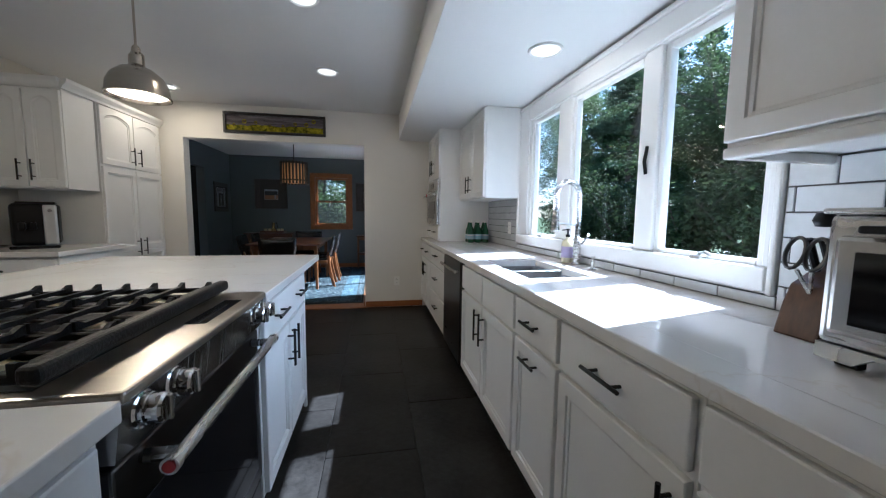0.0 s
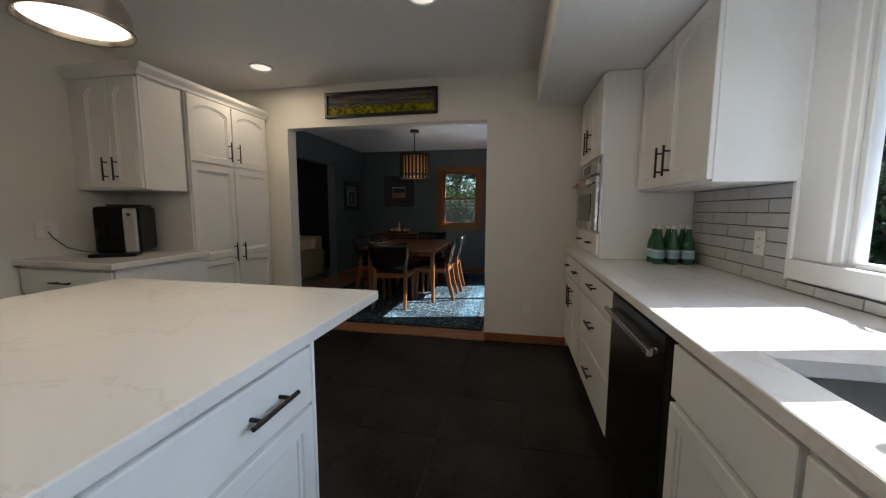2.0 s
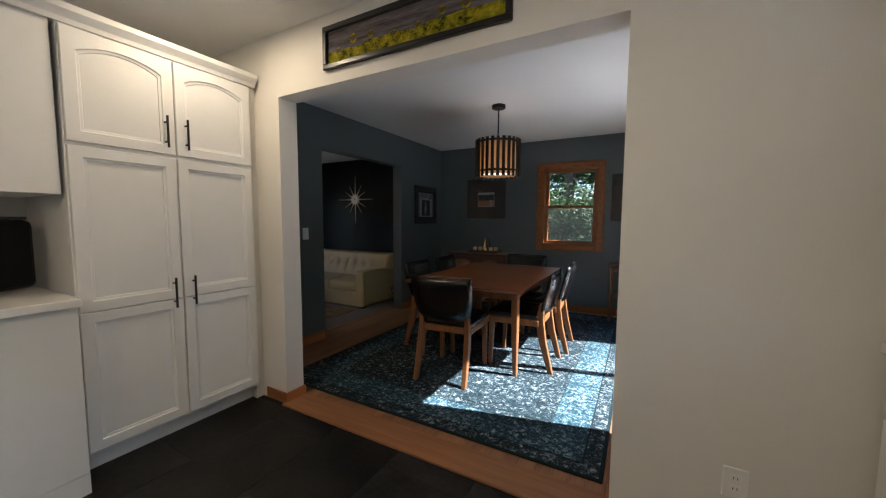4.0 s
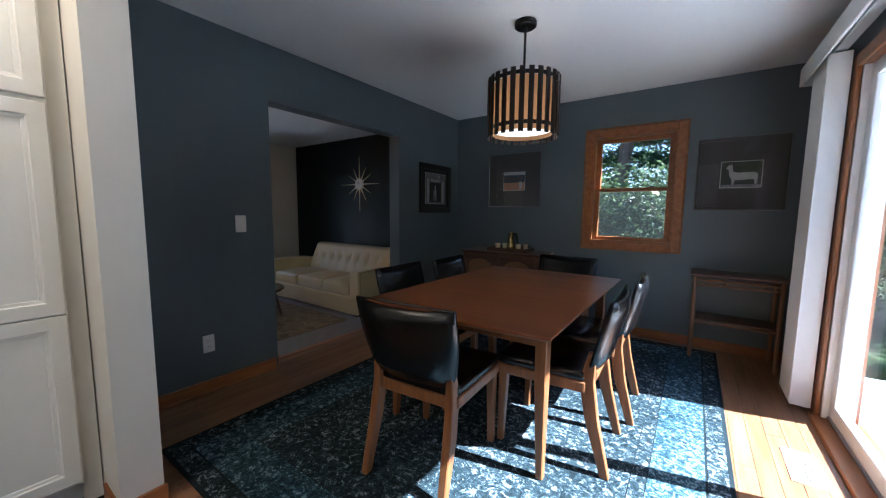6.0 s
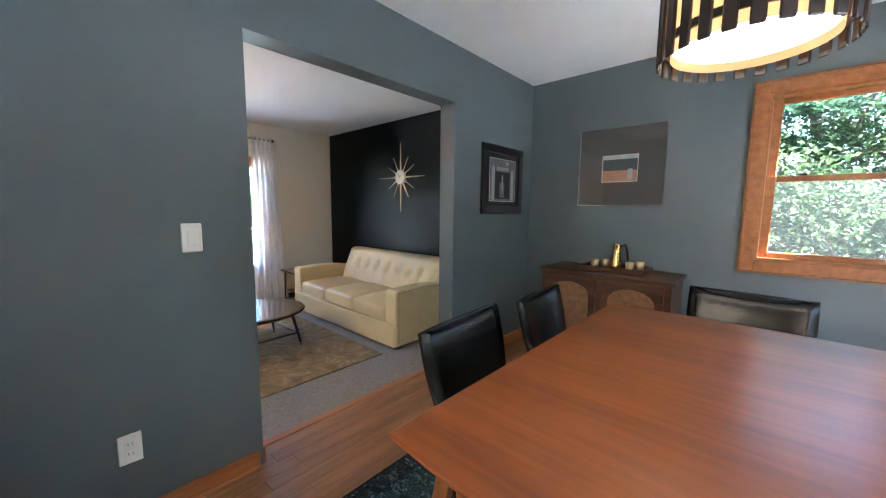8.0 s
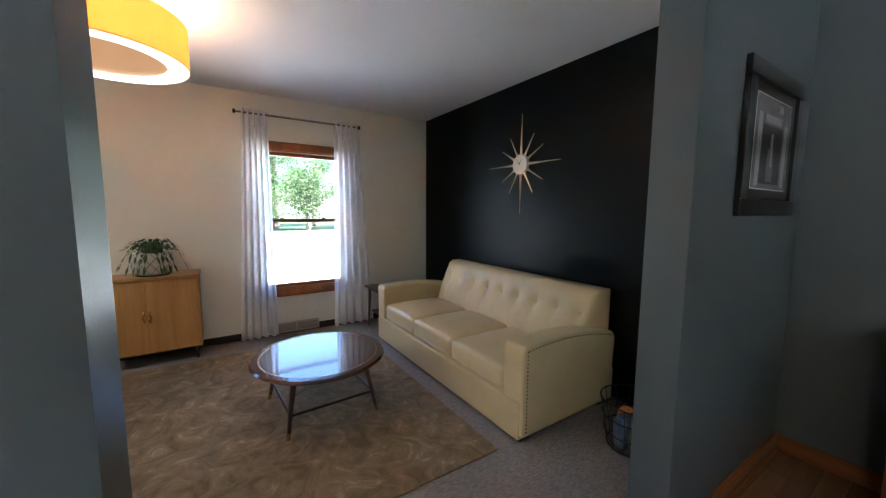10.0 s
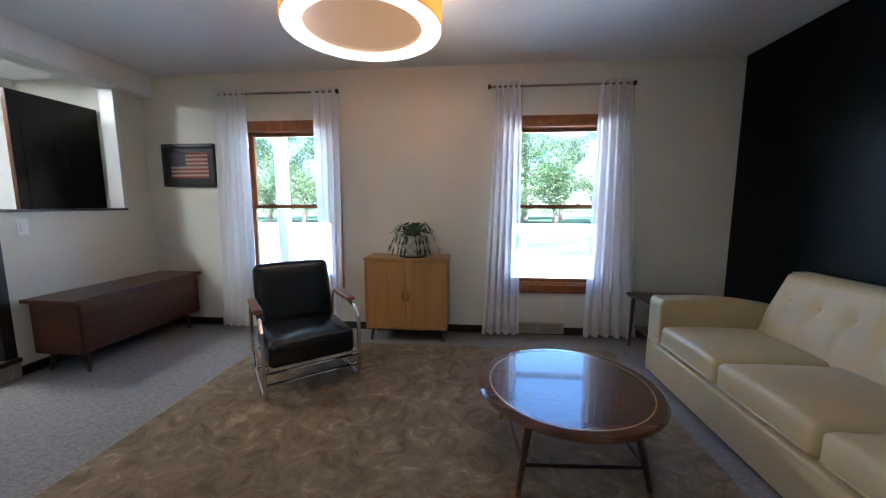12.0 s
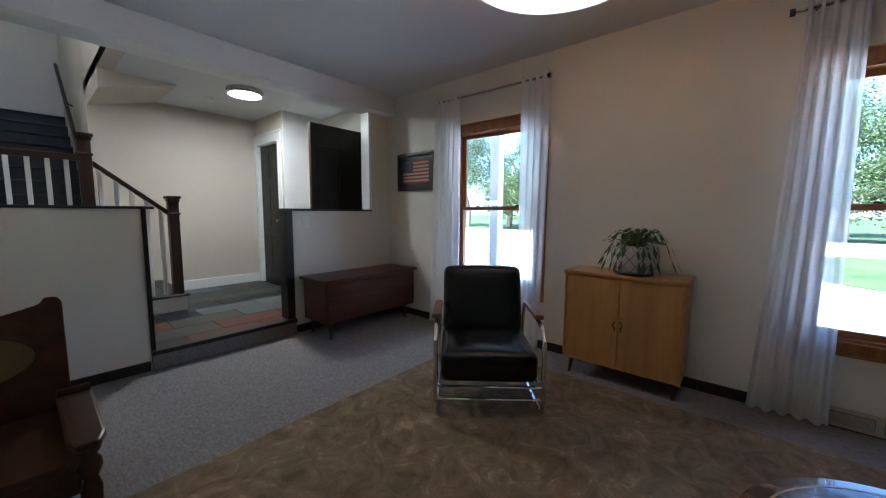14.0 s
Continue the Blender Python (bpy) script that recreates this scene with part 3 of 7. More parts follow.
run("trim", -5.46, -4.31, 3.0, 3.12, -0.028, 0.006, M_DARKTRIM, "dark wooden nosing of the hall step")
run("trim", -6.44, -6.40, 2.94, 3.09, 1.105, 2.22, M_TRIMW, "white trim at the end of the half wall opening")
run("threshold", -2.15, -0.10, 5.06, 5.26, -0.004, 0.012, M_FLOORWOODX, "oak threshold between tile and wood floor")
run("threshold", -3.18, -3.13, 6.24, 7.66, LF, 0.004, M_OAKY, "oak nosing above the sunken carpet")


def piece_floor(parent, name, x0, x1, y0, y1, along, across, axis, gap, material, top, thick=0.012, stagger=0.5, seed=3, mats=None):
    """Boards or tiles of one size laid in staggered rows, each an object of its own; cut pieces get their own mesh."""
    rng = random.Random(seed)
    cache = {}
    (a0, a1, b0, b1) = (x0, x1, y0, y1) if axis == 0 else (y0, y1, x0, x1)
    row, b = 0, b0
    while b < b1 - 0.01:
        wb = min(across, b1 - b)
        a = a0 - (rng.random() * along if stagger == "random" else (row % 2) * along * stagger)
        while a < a1 - 0.01:
            s, e = max(a, a0), min(a + along, a1)
            if e - s > 0.02:
                la, lb = round(e - s - gap, 4), round(wb - gap, 4)
                key = (la, lb, rng.randrange(len(mats)) if mats else 0)
                if key not in cache:
                    w, d = (la, lb) if axis == 0 else (lb, la)
                    cache[key] = mesh_of(name, box(-w / 2, w / 2, -d / 2, d / 2, -thick, 0, 0.0012), mats[key[2]] if mats else material)
                ob = new(name, cache[key])
                ob.parent = parent
                ca, cb = (s + e) / 2, b + wb / 2
                ob.matrix_basis = Matrix.Translation((ca, cb, top + rng.uniform(-0.0004, 0.0004)) if axis == 0 else (cb, ca, top + rng.uniform(-0.0004, 0.0004)))
            a += along
        b += across
        row += 1


def window_unit(name, n, x, y, w, z0, z1, depth, frame_m, label, casing=0.085, sash=0.05, double=True, head=0.085, sill=0.085):
    """A framed window seen from inside: n its facing into the room; (x, y) the middle of the wall's inner face."""
    t = thing(name, face(n, x, y, z0), label, "window", kind="structure")
    h = z1 - z0
    cs, fr = 0.018, 0.028
    part("casing", box(-w / 2 - casing, -w / 2 + 0.004, -sill, h + head, 0.001, cs, 0.004), frame_m, t)
    part("casing", box(w / 2 - 0.004, w / 2 + casing, -sill, h + head, 0.001, cs, 0.004), frame_m, t)
    part("casing", box(-w / 2 + 0.004, w / 2 - 0.004, h - 0.004, h + head, 0.001, cs, 0.004), frame_m, t)
    part("window_sill", box(-w / 2 + 0.004, w / 2 - 0.004, -sill, 0.004, 0.001, cs + 0.008, 0.004), frame_m, t)
    if casing > 0.04:
        part("backband", box(-w / 2 - casing - 0.012, -w / 2 - casing, -sill - 0.012, h + head + 0.012, 0.001, cs + 0.012, 0.004), frame_m, t)
        part("backband", box(w / 2 + casing, w / 2 + casing + 0.012, -sill - 0.012, h + head + 0.012, 0.001, cs + 0.012, 0.004), frame_m, t)
        part("backband", box(-w / 2 - casing, w / 2 + casing, h + head, h + head + 0.012, 0.001, cs + 0.012, 0.004), frame_m, t)
        part("backband", box(-w / 2 - casing, w / 2 + casing, -sill - 0.012, -sill, 0.001, cs + 0.012, 0.004), frame_m, t)
    part("jamb", box(-w / 2, -w / 2 + 0.018, 0, h, -depth, 0), frame_m, t)
    part("jamb", box(w / 2 - 0.018, w / 2, 0, h, -depth, 0), frame_m, t)
    part("jamb", box(-w / 2 + 0.018, w / 2 - 0.018, h - 0.018, h, -depth, 0), frame_m, t)
    part("jamb", box(-w / 2 + 0.018, w / 2 - 0.018, 0, 0.018, -depth, 0), frame_m, t)
    i = w / 2 - 0.019
    spans = [(0.019, h * 0.5 + 0.018, -0.075), (h * 0.5 - 0.018, h - 0.019, -0.115)] if double else [(0.019, h - 0.019, -0.09)]
    for b, u, d in spans:
        s = part("sash", box(-i, -i + sash, b, u, d, d + 0.035, 0.004), frame_m, t)
        for q in (box(i - sash, i, b, u, d, d + 0.035, 0.004), box(-i + sash, i - sash, u - sash * 0.75, u, d, d + 0.035, 0.004), box(-i + sash, i - sash, b, b + sash * 0.75, d, d + 0.035, 0.004)):
            part("sash_rail", q, frame_m, s)
        pane = part("pane", box(-i + sash - 0.005, i - sash + 0.005, b + sash * 0.75 - 0.005, u - sash * 0.75 + 0.005, d + 0.014, d + 0.018), M_GLASS, t)
        pane.visible_shadow = False
    if double:
        for k in (-0.5, 0.5):
            part("sash_lock", box(k * i - 0.02, k * i + 0.02, h * 0.5 + 0.018, h * 0.5 + 0.032, -0.07, -0.045, 0.004), M_BLACKMETAL, t, "small dark metal sash lock")
    return t


window_unit("window_2", "-y", -0.9275, 8.81, 0.745, 0.94, 2.02, 0.16, M_OAK, "stained oak double-hung window in the blue wall", casing=0.07, head=0.07, sill=0.07)
window_unit("window_3", "+x", -6.72, 4.60, 0.94, 0.355, 1.885, 0.16, M_OAKY, "tall stained oak double-hung window with white curtains", casing=0.065, head=0.065, sill=0.065, sash=0.05)
window_unit("window_4", "+x", -6.72, 7.25, 0.94, 0.355, 1.885, 0.16, M_OAKY, "tall stained oak double-hung window with white curtains", casing=0.065, head=0.065, sill=0.065, sash=0.05)

# Sheer grey sheet that imitates the glare haze on the lower pane.
M_HAZE = cloth_sheer("grey_haze_sheet", (0.26, 0.27, 0.27), 0.93)
part("haze_sheet", box(-0.33, 0.33, 0.02, 0.535, -0.152, -0.150), M_HAZE, bpy.data.objects["window_2"], "sheer grey sheet imitating glare haze over the lower sash")

# ---- kitchen ----
HANDLE_CACHE = {}


def pull(parent, u, v, length, upright):
    """A black bar pull on two posts."""
    key = (length, upright)
    if key not in HANDLE_CACHE:
        bm = bmesh.new()
        h = length / 2
        a, b = ((0, -h, 0.032), (0, h, 0.032)) if upright else ((-h, 0, 0.032), (h, 0, 0.032))
        bm_tube(bm, [a, b], 0.006, 10)
        for s in (-0.62, 0.62):
            p = (0, s * h, 0) if upright else (s * h, 0, 0)
            bm_tube(bm, [p, (p[0], p[1], 0.032)], 0.005, 8)
        HANDLE_CACHE[key] = mesh_of("handle", bm, M_BLACKMETAL, False)
    ob = new("handle", HANDLE_CACHE[key])
    ob.parent = parent
    ob.matrix_basis = Matrix.Translation((u, v, 0.02))
    return tagged(ob, "slim black bar pull")


def panel_front(parent, m, w, h, name="door", rail=0.055, arch=False, flat=False):
    """A framed door or drawer front: rails proud of a recessed panel, local x along, y up, z out."""
    bm = bmesh.new()
    g = 0.002
    x0, x1, y0, y1 = -w / 2 + g, w / 2 - g, g, h - g
    if flat:
        bm_box(bm, x0, x1, y0, y1, 0, 0.02, 0.006, 2)
        return part(name, bm, M_CAB, parent, m=m)
    n = 12
    drop = rail * 0.9 if arch else 0.0

    def loop(ins, z, arched):
        a, b, c, d = x0 + ins, x1 - ins, y0 + ins, y1 - ins
        pts = [(a, c), (b, c)]
        for k in range(n + 1):
            f = k / n
            pts.append((b + (a - b) * f, d - (drop * (1 - math.sin(math.pi * f) ** 0.8) if arched else 0.0)))
        return [bm.verts.new((p, q, z)) for p, q in pts]
    rings = [loop(0, 0, False), loop(0, 0.017, False), loop(0.003, 0.02, False), loop(rail, 0.02, True), loop(rail + 0.004, 0.014, True), loop(rail + 0.014, 0.012, True), loop(rail + 0.016, 0.008, True)]
    for p, q in zip(rings, rings[1:]):
        for k in range(len(p)):
            bm.faces.new((p[k], p[(k + 1) % len(p)], q[(k + 1) % len(p)], q[k]))
    bm.faces.new(rings[-1])
    bm.faces.new(rings[0][::-1])
    return part(name, bm, M_CAB, parent, m=m)


def cabinet(label, n, x, y, z0, w, h, depth, fronts, toe=0.0, group="kitchen cabinets", category="cabinet", hollow=False):
    """A cabinet unit; n its facing, (x, y) the middle of its front at the carcass, fronts a list of (kind, u0, u1, v0, v1, pulls)."""
    t = thing("cabinet", face(n, x, y, z0), label, category, group)
    if hollow:
        part("body", box(-w / 2 + 0.0015, w / 2 - 0.0015, toe, 0.62, -depth, -0.0205), M_CAB, t)
        part("face_frame", box(-w / 2 + 0.0015, w / 2 - 0.0015, toe, h, -0.02, 0, 0.002), M_CAB, t)
        for e in (-w / 2 + 0.0015, w / 2 - 0.02):
            part("side_panel", box(e, e + 0.0185, 0.621, h, -depth, -0.0205), M_CAB, t)
    else:
        part("body", box(-w / 2 + 0.0015, w / 2 - 0.0015, toe, h, -depth, 0, 0.002), M_CAB, t)
    if toe:
        part("plinth", box(-w / 2 + 0.002, w / 2 - 0.002, 0, toe - 0.002, -depth, -0.07), M_CAB, t)
    for kind, u0, u1, v0, v1, pulls in fronts:
        nm = {"d": "door", "a": "door", "w": "drawer", "p": "false_front"}[kind]
        d = panel_front(t, Matrix.Translation(((u0 + u1) / 2, v0, 0.001)), u1 - u0, v1 - v0, nm, 0.05 if kind in "da" else 0.03, kind == "a", flat=kind in "wp")
        for pu, pv, ln, up in pulls:
            pull(d, pu - (u0 + u1) / 2, pv - v0, ln, up)
    return t


CF = 0.645          # face of the counter-side cabinets
# sink side, from near to far (u runs towards -y on this face)


def base(label, y0, y1, rows, hollow=False):
    w = y1 - y0
    return cabinet(label, "-x", CF, (y0 + y1) / 2, 0, w, 0.88, 1.297 - CF, rows(w / 2), 0.10, hollow=hollow)


def drawer_door(hw, side):
    """A drawer above one door; side: +1 when the pull is on the far edge of u."""
    return [("w", -hw + 0.01, hw - 0.01, 0.70, 0.865, [(0, 0.785, 0.16, False)]), ("d", -hw + 0.01, hw - 0.01, 0.115, 0.685, [(side * (hw - 0.045), 0.58, 0.16, True)])]


base("white base cabinet with a drawer and a panelled door", -0.70, -0.10, lambda h: drawer_door(h, 1))
base("white base cabinet with a drawer and a panelled door", -0.10, 0.44, lambda h: drawer_door(h, 1))
base("white base cabinet with a drawer and a panelled door", 0.44, 0.97, lambda h: drawer_door(h, -1))
base("white base cabinet with a drawer and a panelled door", 0.97, 1.50, lambda h: drawer_door(h, 1))
base("narrow white base cabinet with a drawer and a pull-out", 1.50, 1.89, lambda h: [("w", -h + 0.01, h - 0.01, 0.70, 0.865, [(0, 0.785, 0.13, False)]), ("d", -h + 0.01, h - 0.01, 0.115, 0.685, [(0, 0.63, 0.13, False)])])
base("white sink cabinet with two doors under plain fronts", 1.89, 2.87, lambda h: [("p", -h + 0.01, -0.005, 0.70, 0.865, []), ("p", 0.005, h - 0.01, 0.70, 0.865, []), ("d", -h + 0.01, -0.005, 0.115, 0.685, [(-0.05, 0.56, 0.19, True)]), ("d", 0.005, h - 0.01, 0.115, 0.685, [(0.05, 0.56, 0.19, True)])], hollow=True)
base("white base cabinet with four drawers", 3.52, 4.33, lambda h: [("w", -h + 0.01, h - 0.01, b, u, [(0, (b + u) / 2 + 0.02, 0.16, False)]) for b, u in ((0.115, 0.40), (0.41, 0.69), (0.70, 0.865))])
base("white base cabinet with drawers above two doors", 4.33, 5.09, lambda h: [("w", -h + 0.01, -0.004, 0.70, 0.865, [(-h / 2, 0.785, 0.10, False)]), ("w", 0.004, h - 0.01, 0.70, 0.865, [(h / 2, 0.785, 0.10, False)]), ("d", -h + 0.01, -0.004, 0.115, 0.685, [(-0.045, 0.56, 0.16, True)]), ("d", 0.004, h - 0.01, 0.115, 0.685, [(0.045, 0.56, 0.16, True)])])

# dishwasher
dish = thing("dishwasher", face("-x", CF, 3.195, 0), "dark stainless dishwasher built in under the counter", "dishwasher")
part("body", box(-0.305, 0.305, 0.10, 0.875, -0.6, 0.0), M_BLACKPLASTIC, dish)
dd = part("door", box(-0.302, 0.302, 0.11, 0.872, 0.001, 0.028, 0.006, 2), M_DARKSTEEL, dish)
bm = tube([(-0.27, 0.80, 0.06), (0.27, 0.80, 0.06)], 0.011, 12)
for s in (-0.24, 0.24):
    bm_tube(bm, [(s, 0.80, 0.028), (s, 0.80, 0.06)], 0.009, 8)
part("handle", bm, M_STEEL, dd, "round steel bar handle")
part("badge", box(-0.20, -0.15, 0.24, 0.25, 0.028, 0.030), M_STEEL, dd)
part("toe_panel", box(-0.30, 0.30, 0.0, 0.098, -0.6, -0.06), M_BLACKPLASTIC, dish)

# worktop with the sink cut out
SX0, SX1, SY0, SY1 = 0.735, 1.075, 1.985, 2.638
bm = bmesh.new()
bm_box(bm, 0.612, SX0, -0.72, 5.097, 0.882, 0.92, 0.003)
bm_box(bm, SX1, 1.298, -0.72, 5.097, 0.882, 0.92, 0.003)
bm_box(bm, SX0 - 0.0005, SX1 + 0.0005, -0.72, SY0, 0.8825, 0.9197)
bm_box(bm, SX0 - 0.0005, SX1 + 0.0005, SY1, 5.097, 0.8825, 0.9197)
solid("worktop", bm, M_QUARTZ, "long white quartz worktop under the window", "worktop")

sink = thing("sink", Matrix.Translation((0, 0, 0.88)), "double-bowl stainless steel undermount sink", "sink")


def bowl(y0, y1, deep):
    bm = bmesh.new()
    x0, x1, r = SX0 - 0.006, SX1 + 0.006, 0.035
    rings = []
    for z, ins in ((0.0, 0), (-deep + 0.03, 0.006), (-deep, 0.04)):
        ring = []
        for cx, cy, a0 in ((x1 - ins - r, y1 - ins - r, 0), (x0 + ins + r, y1 - ins - r, 90), (x0 + ins + r, y0 + ins + r, 180), (x1 - ins - r, y0 + ins + r, 270)):
            for k in range(5):
                a = radians(a0 + 22.5 * k)
                ring.append(bm.verts.new((cx + r * math.cos(a), cy + r * math.sin(a), z)))
        rings.append(ring)
    for p, q in zip(rings, rings[1:]):
        for k in range(len(p)):
            bm.faces.new((p[k], q[k], q[(k + 1) % len(p)], p[(k + 1) % len(p)]))
    bm.faces.new(rings[-1][::-1])
    return bm


for y0, y1 in ((SY0 - 0.004, 2.286), (2.314, SY1 + 0.004)):
    b = part("bowl", bowl(y0, y1, 0.22), M_SINK, sink, smooth=False)
    part("drain", lathe([(0.0, -0.217), (0.03, -0.217), (0.042, -0.214), (0.045, -0.2185)], 18, 0.93, (y0 + y1) / 2), M_DARKSTEEL, b)
part("divider", box(SX0, SX1, 2.287, 2.313, -0.03, 0.026, 0.004), M_SINK, sink)

# faucet with a coiled spring
fau = thing("faucet", Matrix.Translation((1.234, 2.405, 0.92)), "tall brushed steel pull-down faucet with a coiled spring", "faucet")
part("base", lathe([(0, 0), (0.03, 0), (0.03, 0.008), (0.022, 0.015), (0.022, 0.16), (0.016, 0.165), (0.016, 0.25), (0, 0.25)]), M_STEEL, fau, smooth=False)
arch = [(0, 0, 0.25), (0, 0, 0.42)] + [(-0.075 + 0.075 * math.cos(a), 0, 0.42 + 0.085 * math.sin(a)) for a in [math.pi * k / 14 for k in range(1, 15)]] + [(-0.15, 0, 0.34)]
part("hose", tube(arch, 0.009, 10), M_STEEL, fau)
pts = [Vector(p) for p in arch]
seg = [0.0]
for a, b in zip(pts, pts[1:]):
    seg.append(seg[-1] + (b - a).length)
coil = []
turns, n = 46, 46 * 10
for k in range(n + 1):
    s = seg[-1] * k / n
    i = max(j for j in range(len(seg)) if seg[j] <= s + 1e-9)
    i = min(i, len(pts) - 2)
    f = (s - seg[i]) / (seg[i + 1] - seg[i])
    p, d = pts[i].lerp(pts[i + 1], f), (pts[i + 1] - pts[i]).normalized()
    e1 = Vector((0, 1, 0))
    e2 = d.cross(e1)
    a = 2 * math.pi * turns * k / n
    coil.append(p + (e1 * math.cos(a) + e2 * math.sin(a)) * 0.0165)
part("spring", tube(coil, 0.0028, 5), M_CHROME, fau)
part("spray_head", lathe([(0, 0.20), (0.024, 0.20), (0.026, 0.215), (0.019, 0.30), (0.015, 0.345), (0, 0.345)], 18, -0.15, 0), M_STEEL, fau)
part("holder_arm", tube([(0, 0, 0.24), (-0.15, 0, 0.255)], 0.006), M_STEEL, fau)
part("lever", tube([(0.0, -0.02, 0.13), (0.005, -0.05, 0.135), (0.01, -0.10, 0.19)], 0.007, 8), M_STEEL, fau)
solid("soap_dispenser", lathe([(0, 0), (0.02, 0), (0.02, 0.006), (0.008, 0.012), (0.008, 0.06), (0.012, 0.065), (0.012, 0.075), (0, 0.077)], 14, 1.21, 2.20), M_STEEL, "small steel soap dispenser beside the faucet", "dispenser", m=Matrix.Translation((0, 0, 0.92)))

soap = thing("soap_bottle", Matrix.Translation((1.226, 2.50, 0.92)), "clear hand soap bottle with a dark pump and lilac label", "soap bottle")
part("bottle", lathe([(0, 0), (0.034, 0), (0.037, 0.01), (0.037, 0.12), (0.03, 0.14), (0.012, 0.15), (0.012, 0.165), (0, 0.165)], 20), mat("cream_soap", (0.62, 0.58, 0.40), 0.15, vary=0.1, bump=0), soap, smooth=True)
part("label", lathe([(0.0376, 0.035), (0.0376, 0.105)], 20), mat("lilac_label", (0.38, 0.33, 0.52), 0.5), soap)
part("pump", bm_tube(lathe([(0, 0.165), (0.014, 0.165), (0.014, 0.18), (0.005, 0.182), (0.005, 0.205), (0.011, 0.207), (0.011, 0.217), (0, 0.218)], 14), [(0, 0, 0.212), (-0.04, 0, 0.208)], 0.004), M_BLACKPLASTIC, soap)

# kitchen window
kw = thing("window_1", Matrix.Identity(4), "wide white painted three-part casement window above the sink", "window", kind="structure")
part("casing", box(1.278, 1.299, 3.27, 3.44, 1.056, 2.105, 0.006, 2), M_TRIMW, kw)
part("casing", box(1.278, 1.299, 1.35, 1.375, 1.056, 2.105, 0.006, 2), M_TRIMW, kw)
part("casing", box(1.278, 1.299, 1.375, 3.27, 2.005, 2.105, 0.006, 2), M_TRIMW, kw)
part("window_sill", box(1.262, 1.299, 1.35, 3.44, 0.975, 1.055, 0.006, 2), M_TRIMW, kw)
for y0, y1, z0, z1 in ((3.44, 3.465, 0.965, 2.13), (1.33, 1.35, 0.965, 2.13)):
    part("backband", box(1.268, 1.299, y0, y1, z0, z1, 0.006, 2), M_TRIMW, kw)
part("backband", box(1.268, 1.299, 1.35, 3.44, 2.105, 2.13, 0.006, 2), M_TRIMW, kw)
for y0, y1 in ((1.876, 1.982), (2.62, 2.788)):
    part("mullion", box(1.286, 1.36, y0, y1, 1.056, 1.99, 0.006, 2), M_TRIMW, kw)
part("jamb", box(1.290, 1.36, 3.231, 3.429, 1.021, 2.079, 0.004), M_TRIMW, kw)
part("jamb", box(1.290, 1.36, 1.361, 1.379, 1.021, 2.079, 0.004), M_TRIMW, kw)
part("head", box(1.290, 1.36, 1.380, 3.230, 1.992, 2.079, 0.004), M_TRIMW, kw)
part("subsill", box(1.290, 1.36, 1.380, 3.230, 1.021, 1.044, 0.004), M_TRIMW, kw)
for y0, y1, z0, z1 in KIT_WIN:
    f = part("sash", box(1.303, 1.345, y0 - 0.029, y0, z0 - 0.029, z1 + 0.029, 0.004), M_TRIMW, kw)
    part("sash_rail", box(1.303, 1.345, y1, y1 + 0.029, z0 - 0.029, z1 + 0.029, 0.004), M_TRIMW, f)
    part("sash_rail", box(1.304, 1.344, y0, y1, z0 - 0.029, z0, 0.004), M_TRIMW, f)
    part("sash_rail", box(1.304, 1.344, y0, y1, z1, z1 + 0.029, 0.004), M_TRIMW, f)
    p = part("pane", box(1.323, 1.327, y0 - 0.006, y1 + 0.006, z0 - 0.006, z1 + 0.006), M_GLASS, kw)
    p.visible_shadow = False
for yc in (1.62, 3.0):
    c = part("crank_handle", lathe([(0, 0), (0.03, 0), (0.028, 0.012), (0.012, 0.02), (0, 0.022)], 14), M_GREYPLASTIC, kw, "grey folding window crank", m=Matrix.Translation((1.287, yc, 1.056)))
    part("crank_arm", tube([(0, 0, 0.018), (-0.02, -0.05, 0.028), (-0.02, -0.075, 0.02)], 0.007), M_GREYPLASTIC, c)
part("latch", tube([(1.283, 1.93, 1.42), (1.272, 1.93, 1.48), (1.283, 1.93, 1.55)], 0.008), M_BLACKMETAL, kw, "dark casement latch lever")

# wall cabinets
cabinet("white wall cabinet with two arched doors", "-x", 0.965, 3.885, 1.37, 0.885, 0.782, 0.33, [("a", -0.44, -0.003, 0.01, 0.772, [(-0.05, 0.14, 0.16, True)]), ("a", 0.003, 0.44, 0.01, 0.772, [(0.05, 0.14, 0.16, True)])], group="wall cabinets")
wc = cabinet("white wall cabinet beside the window", "-x", 0.93, 0.78, 1.40, 0.89, 0.752, 0.367, [("d", -0.44, -0.003, 0.01, 0.742, [(-0.05, 0.14, 0.16, True)]), ("d", 0.003, 0.44, 0.01, 0.742, [(0.05, 0.14, 0.16, True)])], group="wall cabinets")
part("light_rail", box(-0.445, 0.445, -0.03, -0.001, -0.03, 0.012, 0.006, 2), M_CAB, wc)
part("light_rail", box(-0.445, -0.43, -0.03, -0.001, -0.366, -0.032, 0.004), M_CAB, wc)
cabinet("white wall cabinet with two doors", "-x", 0.93, -0.15, 1.40, 0.89, 0.752, 0.367, [("d", -0.44, -0.003, 0.01, 0.742, []), ("d", 0.003, 0.44, 0.01, 0.742, [])], group="wall cabinets")
